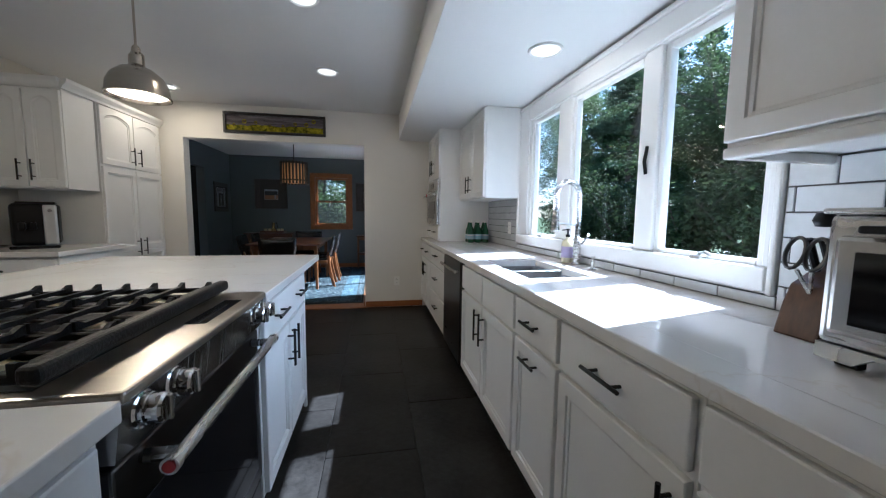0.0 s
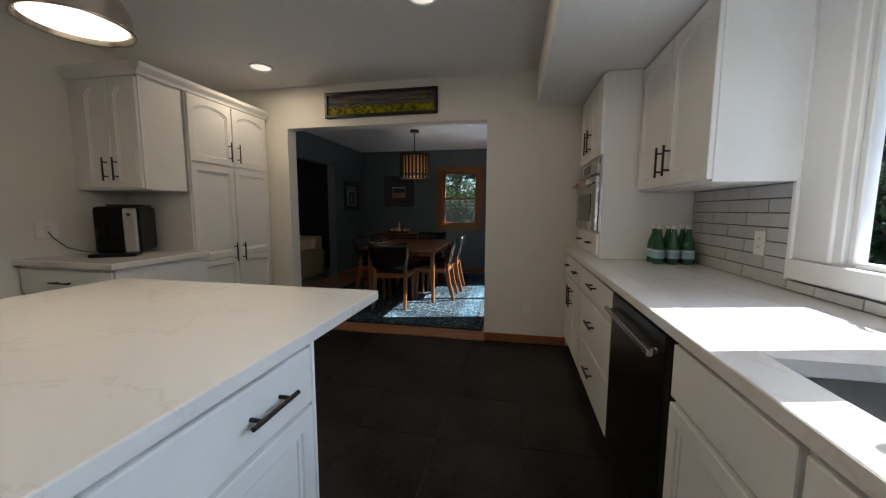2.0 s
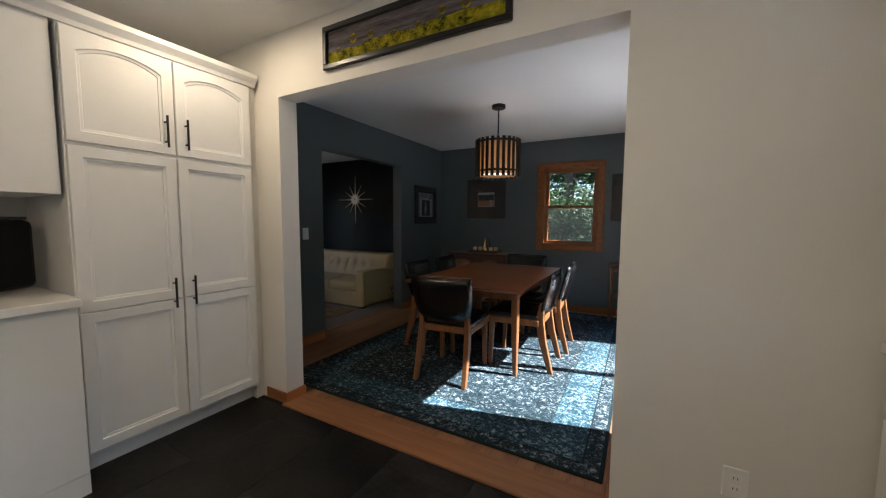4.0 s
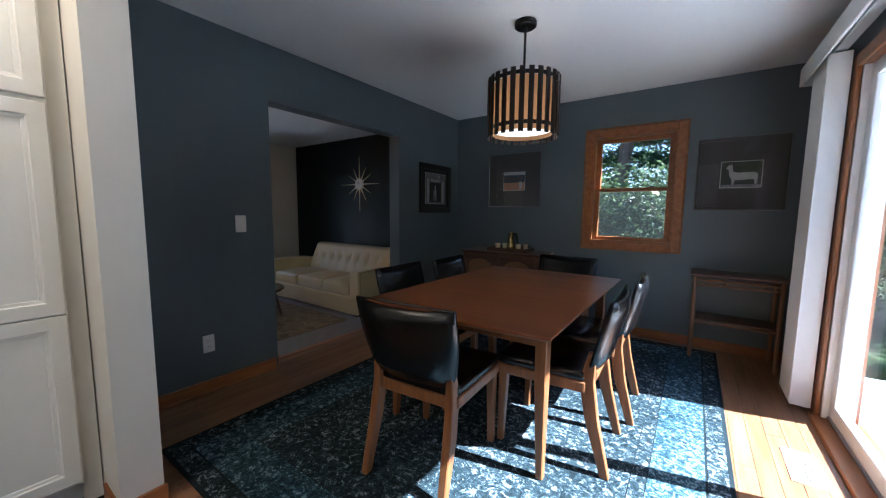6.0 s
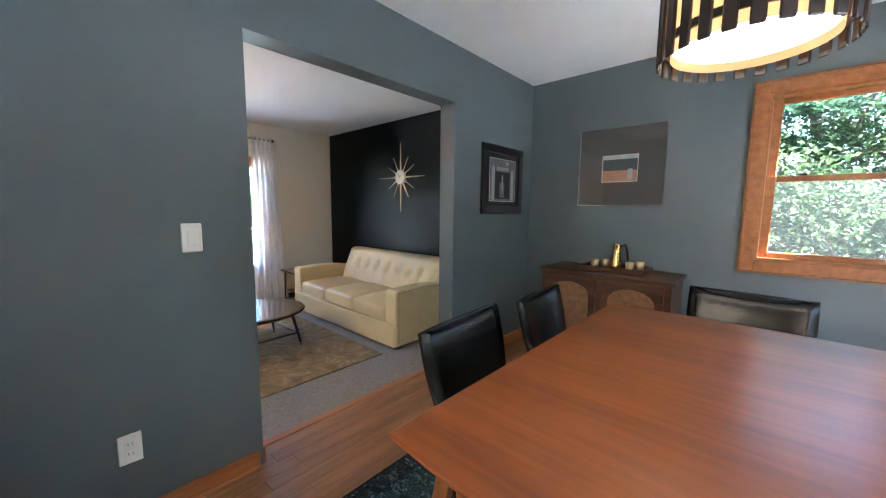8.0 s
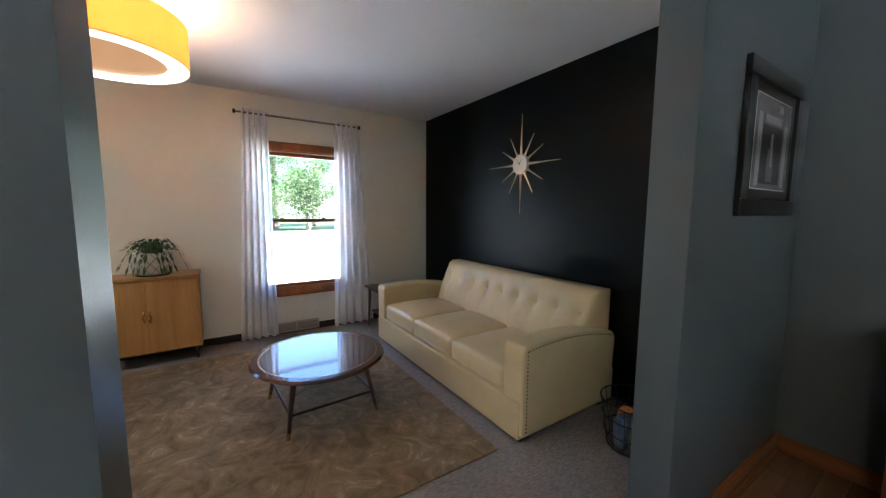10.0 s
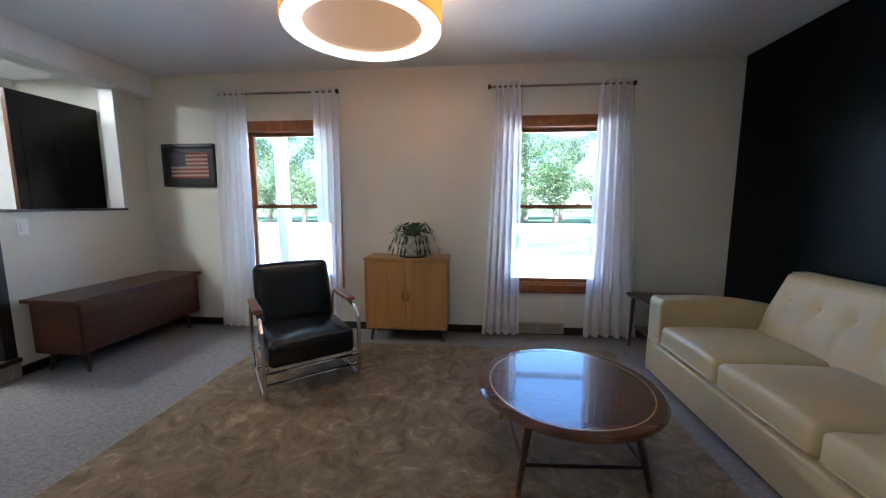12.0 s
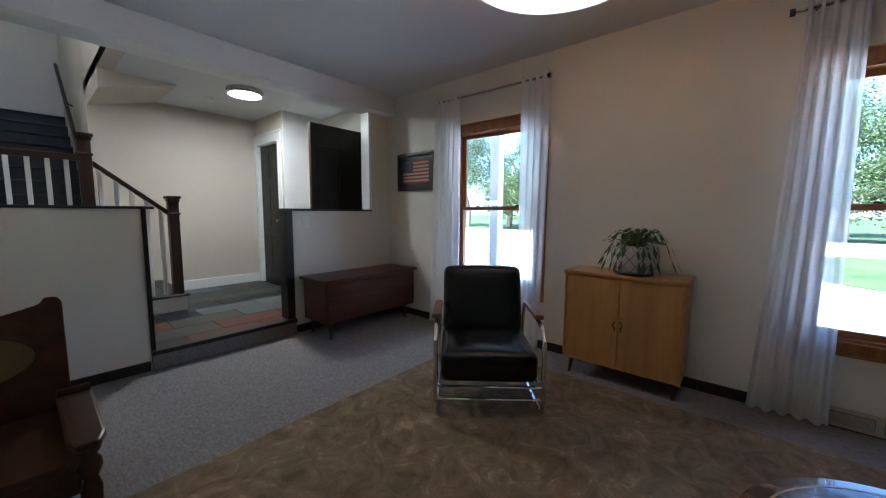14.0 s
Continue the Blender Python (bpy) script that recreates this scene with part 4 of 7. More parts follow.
# oven housing on the worktop
ov = cabinet("white oven housing standing on the worktop with doors above", "-x", 0.73, 4.71, 0.921, 0.765, 1.231, 0.567, [("a", -0.375, -0.003, 0.70, 1.222, [(-0.05, 0.84, 0.17, True)]), ("a", 0.003, 0.375, 0.70, 1.222, [(0.05, 0.84, 0.17, True)]), ("w", -0.375, 0.375, 0.02, 0.17, [(-0.19, 0.095, 0.11, False), (0.19, 0.095, 0.11, False)])], group="wall cabinets")
oven = thing("wall_oven", face("-x", 0.729, 4.71, 1.10), "stainless steel built-in wall oven with a glass door", "oven")
part("body", box(-0.372, 0.372, 0.0, 0.51, -0.50, 0.012, 0.004), M_STEEL, oven)
part("control_panel", box(-0.365, 0.365, 0.40, 0.505, 0.013, 0.03, 0.004), M_STEEL, oven)
part("display", box(-0.11, 0.11, 0.425, 0.48, 0.0305, 0.034), M_BLACKGLASS, oven)
od = part("door", box(-0.365, 0.365, 0.01, 0.39, 0.013, 0.04, 0.005), M_STEEL, oven)
part("glass", box(-0.23, 0.23, 0.07, 0.27, 0.0405, 0.043, 0.002), M_BLACKGLASS, od)
bm = tube([(-0.33, 0.345, 0.085), (0.33, 0.345, 0.085)], 0.013, 12)
for s in (-0.30, 0.30):
    bm_tube(bm, [(s, 0.345, 0.04), (s, 0.345, 0.085)], 0.011, 10)
part("handle", bm, M_STEEL, od)
part("badge", lathe([(0, 0), (0.018, 0), (0.018, 0.004), (0, 0.005)], 16), M_RED, od, "round red badge", m=Matrix.Translation((0.0, 0.345, 0.099)))

# island: carcass, fronts, top, range
IX, IY0, IY1 = -0.42, -0.35, 2.64
isl = thing("island", Matrix.Translation((0, 0, 0)), "white kitchen island carcass around the range", "island", "kitchen cabinets")
part("body", box(-1.40, IX, 1.815, IY1, 0.10, 0.88, 0.002), M_CAB, isl)
part("body", box(-1.40, IX, IY0, 1.035, 0.10, 0.88, 0.002), M_CAB, isl)
part("back_panel", box(-1.40, -1.12, 1.035, 1.815, 0.10, 0.88), M_CAB, isl)
part("plinth", box(-1.33, IX - 0.07, 1.815, IY1 - 0.05, 0, 0.098), M_CAB, isl)
part("plinth", box(-1.33, IX - 0.07, IY0 + 0.05, 1.035, 0, 0.098), M_CAB, isl)
part("corner_post", box(IX - 0.002, IX + 0.018, 2.622, 2.64, 0.03, 0.878, 0.004), M_CAB, isl)


def isl_fronts(y0, y1):
    """One wide drawer with two pulls above a pair of doors."""
    ym, hw = (y0 + y1) / 2, (y1 - y0) / 2
    m = face("+x", IX + 0.001, ym, 0)
    w = panel_front(isl, m @ Matrix.Translation((0, 0.70, 0)), 2 * hw - 0.016, 0.165, "drawer", 0.03, flat=True)
    for s in (-1, 1):
        pull(w, s * hw * 0.5, 0.09, 0.16, False)
        a, b = (-hw + 0.008, -0.004) if s < 0 else (0.004, hw - 0.008)
        d = panel_front(isl, m @ Matrix.Translation(((a + b) / 2, 0.115, 0)), b - a, 0.575, "door", 0.05)
        pull(d, -s * ((b - a) / 2 - 0.04), 0.46, 0.18, True)


isl_fronts(1.80 + 0.018, 2.625)
isl_fronts(0.21, 1.02)
bm = bmesh.new()
bm_box(bm, -1.68, -0.383, 1.812, 3.09, 0.882, 0.92, 0.004, 2)
bm_box(bm, -1.68, -0.383, -0.40, 1.038, 0.882, 0.92, 0.004, 2)
bm_box(bm, -1.68, -1.09, 1.0378, 1.8122, 0.8823, 0.9197)
solid("worktop", bm, M_QUARTZ, "white quartz island worktop with a seating overhang", "worktop")

rng_t = thing("range", face("+x", -0.45, 1.425, 0), "stainless steel gas range set into the island", "range")
part("body", box(-0.378, 0.378, 0.02, 0.885, -0.66, 0.0, 0.004), M_DARKSTEEL, rng_t)
part("cooktop", box(-0.38, 0.38, 0.905, 0.928, -0.64, 0.066, 0.006, 2), mat("satin_range_steel", (0.44, 0.41, 0.37), 0.30, 1.0, 0.06, 3, 160, 0.02, (18, 1, 1)), rng_t)
part("display", box(-0.01, 0.25, 0.9283, 0.9295, -0.022, 0.030, 0.0004), M_BLACKGLASS, rng_t, "black touch display")
part("well", box(-0.355, 0.355, 0.9285, 0.931, -0.62, -0.075, 0.001), M_DARKSTEEL, rng_t)
# Panel steel is darkened in its colour for the dark floor it mirrors.
cp = part("control_panel", prism([(0.0, 0.805), (0.045, 0.805), (0.058, 0.904), (0.0, 0.904)], -0.378, 0.378, 0), mat("darkened_range_steel", (0.27, 0.26, 0.25), 0.26, 1.0, 0.06, 3, 160, 0.02, (18, 1, 1)), rng_t)
cp.matrix_basis = Matrix(((1, 0, 0, 0), (0, 0, 1, 0), (0, 1, 0, 0), (0, 0, 0, 1)))
for u in (-0.318, -0.216, 0.274, 0.352):
    k = part("knob", lathe([(0, 0), (0.034, 0), (0.034, 0.006), (0.029, 0.009), (0.028, 0.018), (0.0265, 0.020), (0.0265, 0.040), (0.022, 0.044), (0, 0.044)], 28), M_CHROME, rng_t, "round chrome control knob", m=Matrix.Translation((u, 0.868, 0.050)))
    part("knob_grip", box(-0.005, 0.005, -0.024, 0.024, 0.043, 0.052, 0.002), M_STEEL, k)
door = part("door", box(-0.372, 0.372, 0.22, 0.79, 0.001, 0.035, 0.006, 2), M_DARKSTEEL, rng_t)
part("glass", box(-0.32, 0.32, 0.28, 0.68, 0.0355, 0.038, 0.002), M_BLACKGLASS, door)
bm = tube([(-0.322, 0.765, 0.100), (0.322, 0.765, 0.100)], 0.0145, 16)
for s in (-0.295, 0.295):
    bm_tube(bm, [(s, 0.765, 0.035), (s, 0.765, 0.100)], 0.013, 10)
h = part("handle", bm, M_STEEL, door, "thick steel towel-bar handle")
for s in (-1, 1):
    part("end_cap", tube([(s * 0.322, 0.765, 0.100), (s * 0.336, 0.765, 0.100)], 0.0165, 16), M_STEEL, h)
part("badge", tube([(-0.3362, 0.765, 0.100), (-0.339, 0.765, 0.100)], 0.011, 16), M_RED, h, "small red disc on the handle's end")
part("drawer", box(-0.372, 0.372, 0.07, 0.21, 0.001, 0.03, 0.006, 2), M_DARKSTEEL, rng_t)
# grates: three sections of long bars with raised ends, with burners under them
for gi, u0 in enumerate((-0.352, -0.117, 0.119)):
    bm = bmesh.new()
    u1, d0, d1, zt = u0 + 0.231, -0.61, -0.095, 0.964
    for u in (u0 + 0.008, (u0 + u1) / 2, u1 - 0.008):
        bm_box(bm, u - 0.006, u + 0.006, zt - 0.026, zt - 0.010, d0, d1, 0.003)
    for k in range(7):
        d = d0 + 0.01 + k * (d1 - d0 - 0.02) / 6
        bm_prism(bm, [(u0 + 0.002, zt + 0.010), (u0 + 0.002, zt - 0.012), (u1 - 0.002, zt - 0.012), (u1 - 0.002, zt + 0.010), (u1 - 0.010, zt + 0.010), (u1 - 0.030, zt), (u0 + 0.030, zt), (u0 + 0.010, zt + 0.010)], d - 0.006, d + 0.006, 2)
    for u in (u0 + 0.03, u1 - 0.03):
        for d in (d0 + 0.02, d1 - 0.02):
            bm_box(bm, u - 0.007, u + 0.007, 0.931, zt - 0.012, d - 0.007, d + 0.007)
    part("grate", bm, M_IRON, rng_t, "black cast iron burner grate")
    for d in (d0 + 0.14, d0 + 0.38):
        bn_ = part("burner", lathe([(0, 0), (0.050, 0), (0.048, 0.010), (0.036, 0.012), (0.036, 0.016), (0, 0.016)], 20), M_PALEBRASS, rng_t, "brass burner ring", m=Matrix.Translation((u0 + 0.115, 0.931, d)) @ pose(0, 0, 0, -90))
        part("burner_cap", lathe([(0, 0.0162), (0.034, 0.0162), (0.034, 0.021), (0.028, 0.024), (0, 0.024)], 20), M_IRON, bn_)
part("griddle", box(-0.372, 0.372, 0.940, 0.975, -0.088, -0.052, 0.012, 3), M_IRON, rng_t, "heavy black front grate bar")

# pantry, coffee corner
pan = cabinet("tall white pantry cabinet with arched upper doors", "+x", -2.37, 4.59, 0, 0.90, 2.155, 0.625, [
    ("a", -0.445, -0.003, 1.63, 2.145, [(-0.05, 1.75, 0.17, True)]), ("a", 0.003, 0.445, 1.63, 2.145, [(0.05, 1.75, 0.17, True)]),
    ("d", -0.445, -0.003, 0.82, 1.615, [(-0.05, 0.86, 0.17, True)]), ("d", 0.003, 0.445, 0.82, 1.615, [(0.05, 0.86, 0.17, True)]),
    ("d", -0.445, -0.003, 0.12, 0.82, []), ("d", 0.003, 0.445, 0.12, 0.82, [])], 0.10, category="pantry")
part("filler", box(0.45, 0.505, 0.0, 2.155, -0.62, -0.02), M_WALL, pan)
cab2 = cabinet("white wall cabinet with two arched doors and a moulded cornice", "-y", -2.625, 3.80, 1.385, 0.50, 0.77, 0.325, [("a", -0.245, -0.003, 0.01, 0.755, [(-0.045, 0.14, 0.16, True)]), ("a", 0.003, 0.245, 0.01, 0.755, [(0.045, 0.14, 0.16, True)])], group="wall cabinets")
part("filler", box(-0.37, -0.25, 0.0, 0.77, -0.32, -0.004), M_CAB, cab2)
corn = [(0.0, 0.0), (0.012, 0.0), (0.02, 0.02), (0.045, 0.05), (0.05, 0.075), (0.0, 0.075)]
cor = thing("cornice", Matrix.Translation((0, 0, 2.156)), "moulded white cornice along the pantry and wall cabinet", "cornice", kind="structure")
part("moulding", prism([(-2.37 + a, z) for a, z in corn], 3.78, 5.08, 1), M_CAB, cor)
part("moulding", prism([(3.80 - a, z) for a, z in corn], -2.99, -2.37, 0), M_CAB, cor)
part("top_board", box(-2.99, -2.37, 3.80, 5.08, 0, 0.02), M_CAB, cor)
cabinet("white base cabinet with drawers under the coffee corner", "-y", -2.61, 3.45, 0, 0.77, 0.88, 0.66, [("w", -0.375, 0.375, 0.70, 0.865, [(0, 0.785, 0.16, False)]), ("w", -0.375, 0.375, 0.41, 0.69, [(0, 0.56, 0.16, False)]), ("w", -0.375, 0.375, 0.115, 0.40, [(0, 0.28, 0.16, False)])], 0.10)
solid("worktop", box(-2.998, -2.20, 3.41, 4.118, 0.882, 0.92, 0.004, 2), M_QUARTZ, "short white quartz worktop under the coffee machine", "worktop")
cm = thing("coffee_machine", pose(-2.66, 3.86, 0.921, 0, 0, 34), "black espresso machine with a silver front", "coffee machine")
part("body", box(-0.13, 0.13, -0.16, 0.20, 0.015, 0.345, 0.03, 3), M_BLACKPLASTIC, cm)
part("front_panel", box(0.045, 0.122, -0.185, -0.155, 0.02, 0.335, 0.012, 2), M_GREYPLASTIC, cm, "curved silver front panel")
part("spout", box(-0.085, -0.045, -0.22, -0.155, 0.14, 0.20, 0.008), M_BLACKPLASTIC, cm)
part("spout", box(-0.03, 0.01, -0.22, -0.155, 0.14, 0.20, 0.008), M_BLACKPLASTIC, cm)
part("drip_tray", box(-0.13, 0.13, -0.26, -0.14, 0.0, 0.022, 0.006), M_BLACKPLASTIC, cm)
part("water_tank", box(-0.11, 0.11, 0.0, 0.19, 0.3455, 0.36, 0.006), M_DARKSTEEL, cm)
part("button", lathe([(0, 0), (0.012, 0), (0.012, 0.004), (0, 0.005)], 14), M_CHROME, cm, m=face("-y", 0.083, -0.185, 0.29))


def plate(name, n, x, y, z, w, h, label, kind):
    t = thing(name, face(n, x, y, z), label, kind)
    part("plate", box(-w / 2, w / 2, -h / 2, h / 2, 0.0005, 0.007, 0.003), M_WHITEPLASTIC, t)
    if kind == "light switch":
        k = max(1, round(w / 0.06) - 0)
        for i in range(k):
            c = (i - (k - 1) / 2) * w / k
            part("rocker", box(c - 0.017, c + 0.017, -0.033, 0.033, 0.007, 0.011, 0.003), M_WHITEPLASTIC, t)
    else:
        for v in (-0.02, 0.02):
            s = part("socket", box(-0.016, 0.016, v - 0.014, v + 0.014, 0.007, 0.009, 0.003), M_WHITEPLASTIC, t)
            for u in (-0.006, 0.006):
                part("slot", box(u - 0.001, u + 0.001, v - 0.004, v + 0.006, 0.009, 0.0095), M_BLACKPLASTIC, s)
    return t


plate("wall_socket", "-y", 0.294, 5.10, 0.34, 0.075, 0.115, "white double wall socket above the baseboard", "socket")
plate("wall_socket", "+x", -2.998, 3.60, 1.10, 0.13, 0.115, "white wall socket with a plug beside the coffee machine", "socket")
plate("wall_socket", "-x", 1.29, 3.66, 1.10, 0.075, 0.115, "white wall socket on the tiles", "socket")
solid("power_cord", tube([(-2.985, 3.60, 1.09), (-2.982, 3.62, 1.05), (-2.985, 3.70, 0.97), (-2.98, 3.80, 0.930), (-2.92, 3.98, 0.926), (-2.80, 4.00, 0.926)], 0.003, 6), M_BLACKRUBBER, "black power cord of the coffee machine", "cable")

# backsplash tiles
bs = solid("backsplash", box(1.2905, 1.2995, -0.7, 1.325, 0.921, 1.398), M_TILEGROUT, "pale glazed brick tiles under the wall cabinet", "backsplash", kind="structure")
bs2 = solid("backsplash", box(1.2905, 1.2995, 3.47, 4.325, 0.921, 1.369), M_TILEGROUT, "grey glazed brick tiles with dark joints", "backsplash", kind="structure")
bs3 = solid("backsplash", box(1.2905, 1.2995, 1.325, 3.47, 0.921, 0.964), M_TILEGROUT, "row of glazed brick tiles under the sill", "backsplash", kind="structure")


def wall_tiles(parent, y0, y1, z0, z1, tw, th, gap, material, x):
    cache, row, z = {}, 0, z0
    while z < z1 - 0.008:
        h = min(th, z1 - z)
        y = y0 - (row % 2) * tw / 2
        while y < y1 - 0.008:
            a, b = max(y, y0), min(y + tw, y1)
            if b - a > 0.012:
                key = (round(b - a, 3), round(h, 3))
                if key not in cache:
                    cache[key] = mesh_of("tile", box(-0.006, 0.0, -(b - a - gap) / 2, (b - a - gap) / 2, gap / 2, h - gap / 2, 0.0015), material)
                o = new("tile", cache[key])
                o.parent = parent
                o.matrix_basis = Matrix.Translation((x, (a + b) / 2, z))
            y += tw
        z += th
        row += 1


# ceiling lights
def downlight(x, y, z):
    t = thing("downlight", Matrix.Translation((x, y, z)), "round recessed ceiling light with a white ring, lit", "downlight", "recessed lights")
    part("ring", lathe([(0.085, -0.012), (0.09, -0.010), (0.098, -0.001), (0.085, 0.0), (0.075, -0.004), (0.085, -0.012)], 28), M_TRIMW, t, smooth=True)
    part("lens", lathe([(0, -0.0055), (0.077, -0.0055), (0.077, -0.003), (0, -0.003)], 28), M_CAN, t)


for x, y, z in ((-0.395, 2.74, KZ), (-0.392, 3.85, KZ), (-2.02, 4.585, KZ), (0.969, 2.39, 2.155)):
    downlight(x, y, z)


def pendant(x, y):
    t = thing("pendant_lamp", Matrix.Translation((x, y, 0)), "brushed nickel dome pendant lamp hanging over the island, lit", "pendant lamp", "island pendants")
    part("canopy", lathe([(0, KZ - 0.001), (0.06, KZ - 0.001), (0.058, KZ - 0.02), (0.012, KZ - 0.03), (0, KZ - 0.03)]), M_NICKEL, t, smooth=True)
    part("stem", tube([(0, 0, KZ - 0.03), (0, 0, 2.10)], 0.006, 10), M_NICKEL, t)
    part("socket_cap", lathe([(0, 2.10), (0.012, 2.10), (0.02, 2.085), (0.02, 2.06), (0.032, 2.045), (0.032, 2.0), (0.042, 1.99), (0, 1.99)], 20), M_NICKEL, t, smooth=False)
    part("yoke", tube([(-0.035, 0, 1.99), (-0.035, 0, 2.05), (0, 0, 2.09), (0.035, 0, 2.05), (0.035, 0, 1.99)], 0.004, 6), M_NICKEL, t)
    part("shade", lathe([(0.035, 1.992), (0.075, 1.975), (0.115, 1.94), (0.137, 1.895), (0.142, 1.845), (0.148, 1.838), (0.148, 1.83), (0.139, 1.832), (0.134, 1.895), (0.112, 1.936), (0.073, 1.970), (0.034, 1.986)], 36), M_NICKEL, t, smooth=True)
    part("diffuser", lathe([(0, 1.85), (0.13, 1.85), (0.13, 1.846), (0, 1.84)], 30), M_BULB, t)


pendant(-1.242, 2.70)
pendant(-1.242, 1.30)

# picture over the opening
pic = thing("picture", face("-y", -1.138, 5.10, 2.145), "wide black-framed painting of yellow flowers under a grey sky", "picture")
w, h = 1.14, 0.24
for a in ((-w / 2, w / 2, 0, 0.03), (-w / 2, w / 2, h - 0.03, h), (-w / 2, -w / 2 + 0.03, 0.03, h - 0.03), (w / 2 - 0.03, w / 2, 0.03, h - 0.03)):
    part("frame", box(a[0], a[1], a[2], a[3], 0.001, 0.028, 0.004), M_FRAMEBLACK, pic)
M_SKYP = mat("painted_grey_sky", (0.045, 0.038, 0.048), 0.85, vary=0.15, scale=6, second=(0.20, 0.18, 0.19), stretch=(0.5, 6, 1), spec=0.1)
M_FIELD = mat("painted_flower_field", (0.012, 0.035, 0.004), 0.85, vary=0.4, scale=22, grain=90, second=(0.42, 0.36, 0.012), spec=0.1)
part("canvas", box(-w / 2 + 0.03, w / 2 - 0.03, 0.03, h - 0.03, 0.001, 0.010), M_SKYP, pic)
rr = random.Random(5)
pts = [(-w / 2 + 0.03, 0.03)] + [(w / 2 - 0.03, 0.03)] + [(w / 2 - 0.03 - k * (w - 0.06) / 14, 0.095 + rr.uniform(-0.012, 0.012)) for k in range(15)]
part("painted_field", prism(pts, 0.0105, 0.012, 2), M_FIELD, pic)
M_SEED = mat("painted_dark_heads", (0.07, 0.035, 0.015), 0.6)
for k in range(8):
    u, v, r = -0.46 + k * 0.13 + rr.uniform(-0.03, 0.03), 0.10 + rr.uniform(-0.01, 0.04) * (1 + (k > 5)), rr.uniform(0.010, 0.017)
    f = part("painted_flower", lathe([(0, 0.0122), (r * 1.7, 0.0122), (r * 1.7, 0.0128), (0, 0.0128)], 12), M_FIELD, pic, m=Matrix.Translation((u, v, 0)))
    part("flower_head", lathe([(0, 0.013), (r, 0.013), (r, 0.0134), (0, 0.0134)], 12), M_SEED, f)

# toaster oven, knife block, bottles
to = thing("toaster_oven", face("-x", 0.915, 0.72, 0.921), "brushed steel countertop toaster oven with a dark glass door", "toaster oven")
part("body", box(-0.26, 0.26, 0.045, 0.305, -0.345, 0.0, 0.012, 2), M_STEEL, to)
part("top_plate", box(-0.265, 0.265, 0.306, 0.318, -0.345, 0.012, 0.005, 2), M_STEEL, to)
tdoor = part("door", box(-0.235, 0.12, 0.07, 0.265, 0.001, 0.022, 0.010, 2), M_STEEL, to)
part("glass", box(-0.20, 0.085, 0.095, 0.235, 0.0225, 0.0245, 0.001), M_BLACKGLASS, tdoor)
part("handle", box(-0.19, 0.08, 0.27, 0.285, 0.02, 0.045, 0.005, 2), M_BLACKPLASTIC, tdoor)
part("control_panel", box(0.13, 0.25, 0.06, 0.30, 0.001, 0.012, 0.003), M_STEEL, to)
for v in (0.11, 0.18, 0.25):
    part("knob", lathe([(0, 0), (0.02, 0), (0.018, 0.022), (0, 0.024)], 18), M_STEEL, to, m=Matrix.Translation((0.19, v, 0.012)))
part("skirt", prism([(-0.26, 0.044), (-0.26, 0.012), (-0.20, 0.012), (-0.17, 0.035), (0.17, 0.035), (0.20, 0.012), (0.26, 0.012), (0.26, 0.044)], -0.02, 0.0, 2), M_STEEL, to)
for u in (-0.22, 0.22):
    for d in (-0.32, -0.03):
        part("foot", box(u - 0.02, u + 0.02, 0.0, 0.0439, d - 0.015, d + 0.009, 0.003), M_BLACKRUBBER, to)
kb = thing("knife_block", pose(1.12, 1.10, 0.921, 0, 0, 0) @ Matrix.Scale(0.86, 4), "dark wooden knife block with black-handled knives and scissors", "knife block")
part("block", prism([(-0.10, 0.0), (0.07, 0.0), (0.06, 0.21), (-0.05, 0.15), (-0.075, 0.09)], -0.055, 0.055, 1, 0.006, 2), M_WALNUTZ, kb)
for k in range(3):
    part("knife_handle", tube([(0.03 - 0.01 * k, -0.03 + 0.03 * k, 0.19), (-0.015 - 0.01 * k, -0.03 + 0.03 * k, 0.285)], 0.011, 8), M_BLACKPLASTIC, kb)
for s in (-1, 1):
    loop = [(-0.085 + 0.018 * math.cos(a) * 0.8, s * 0.026 + 0.024 * math.sin(a), 0.245 + 0.045 * math.cos(a)) for a in [2 * math.pi * k / 16 for k in range(17)]]
    part("scissor_grip", tube(loop, 0.0055, 6), M_DARKSTEEL, kb, "grey looped scissor grip")
    part("scissor_shank", tube([(-0.085, s * 0.02, 0.20), (-0.055, 0, 0.13)], 0.006, 6), M_STEEL, kb)
part("ball_top", lathe([(0, 0.32), (0.02, 0.322), (0.028, 0.34), (0.02, 0.362), (0, 0.366)], 16, 0.02, 0.03), M_BLACKPLASTIC, kb, smooth=True)


def bottle(x, y):
    t = thing("bottle", Matrix.Translation((x, y, 0.921)), "green glass water bottle with a pale blue label", "bottle", "pack of water bottles")
    part("glass", lathe([(0, 0), (0.034, 0), (0.037, 0.008), (0.037, 0.105), (0.033, 0.135), (0.018, 0.175), (0.0135, 0.20), (0.0135, 0.222), (0, 0.222)], 20), M_BOTTLE, t, smooth=True)
    part("cap", lathe([(0, 0.238), (0.0145, 0.238), (0.015, 0.236), (0.015, 0.217), (0.0137, 0.215)], 16), M_WHITEPLASTIC, t)
    lb = part("label", lathe([(0.0374, 0.035), (0.0374, 0.09)], 20), M_LABELBLUE, t, "pale blue paper label", smooth=True)
    part("label_band", lathe([(0.0378, 0.076), (0.0378, 0.083)], 20), M_WHITEPLASTIC, lb)
    part("neck_label", lathe([(0.0338, 0.128), (0.030, 0.142), (0.0255, 0.155)], 20), M_LABELBLUE, t, smooth=True)
    return t


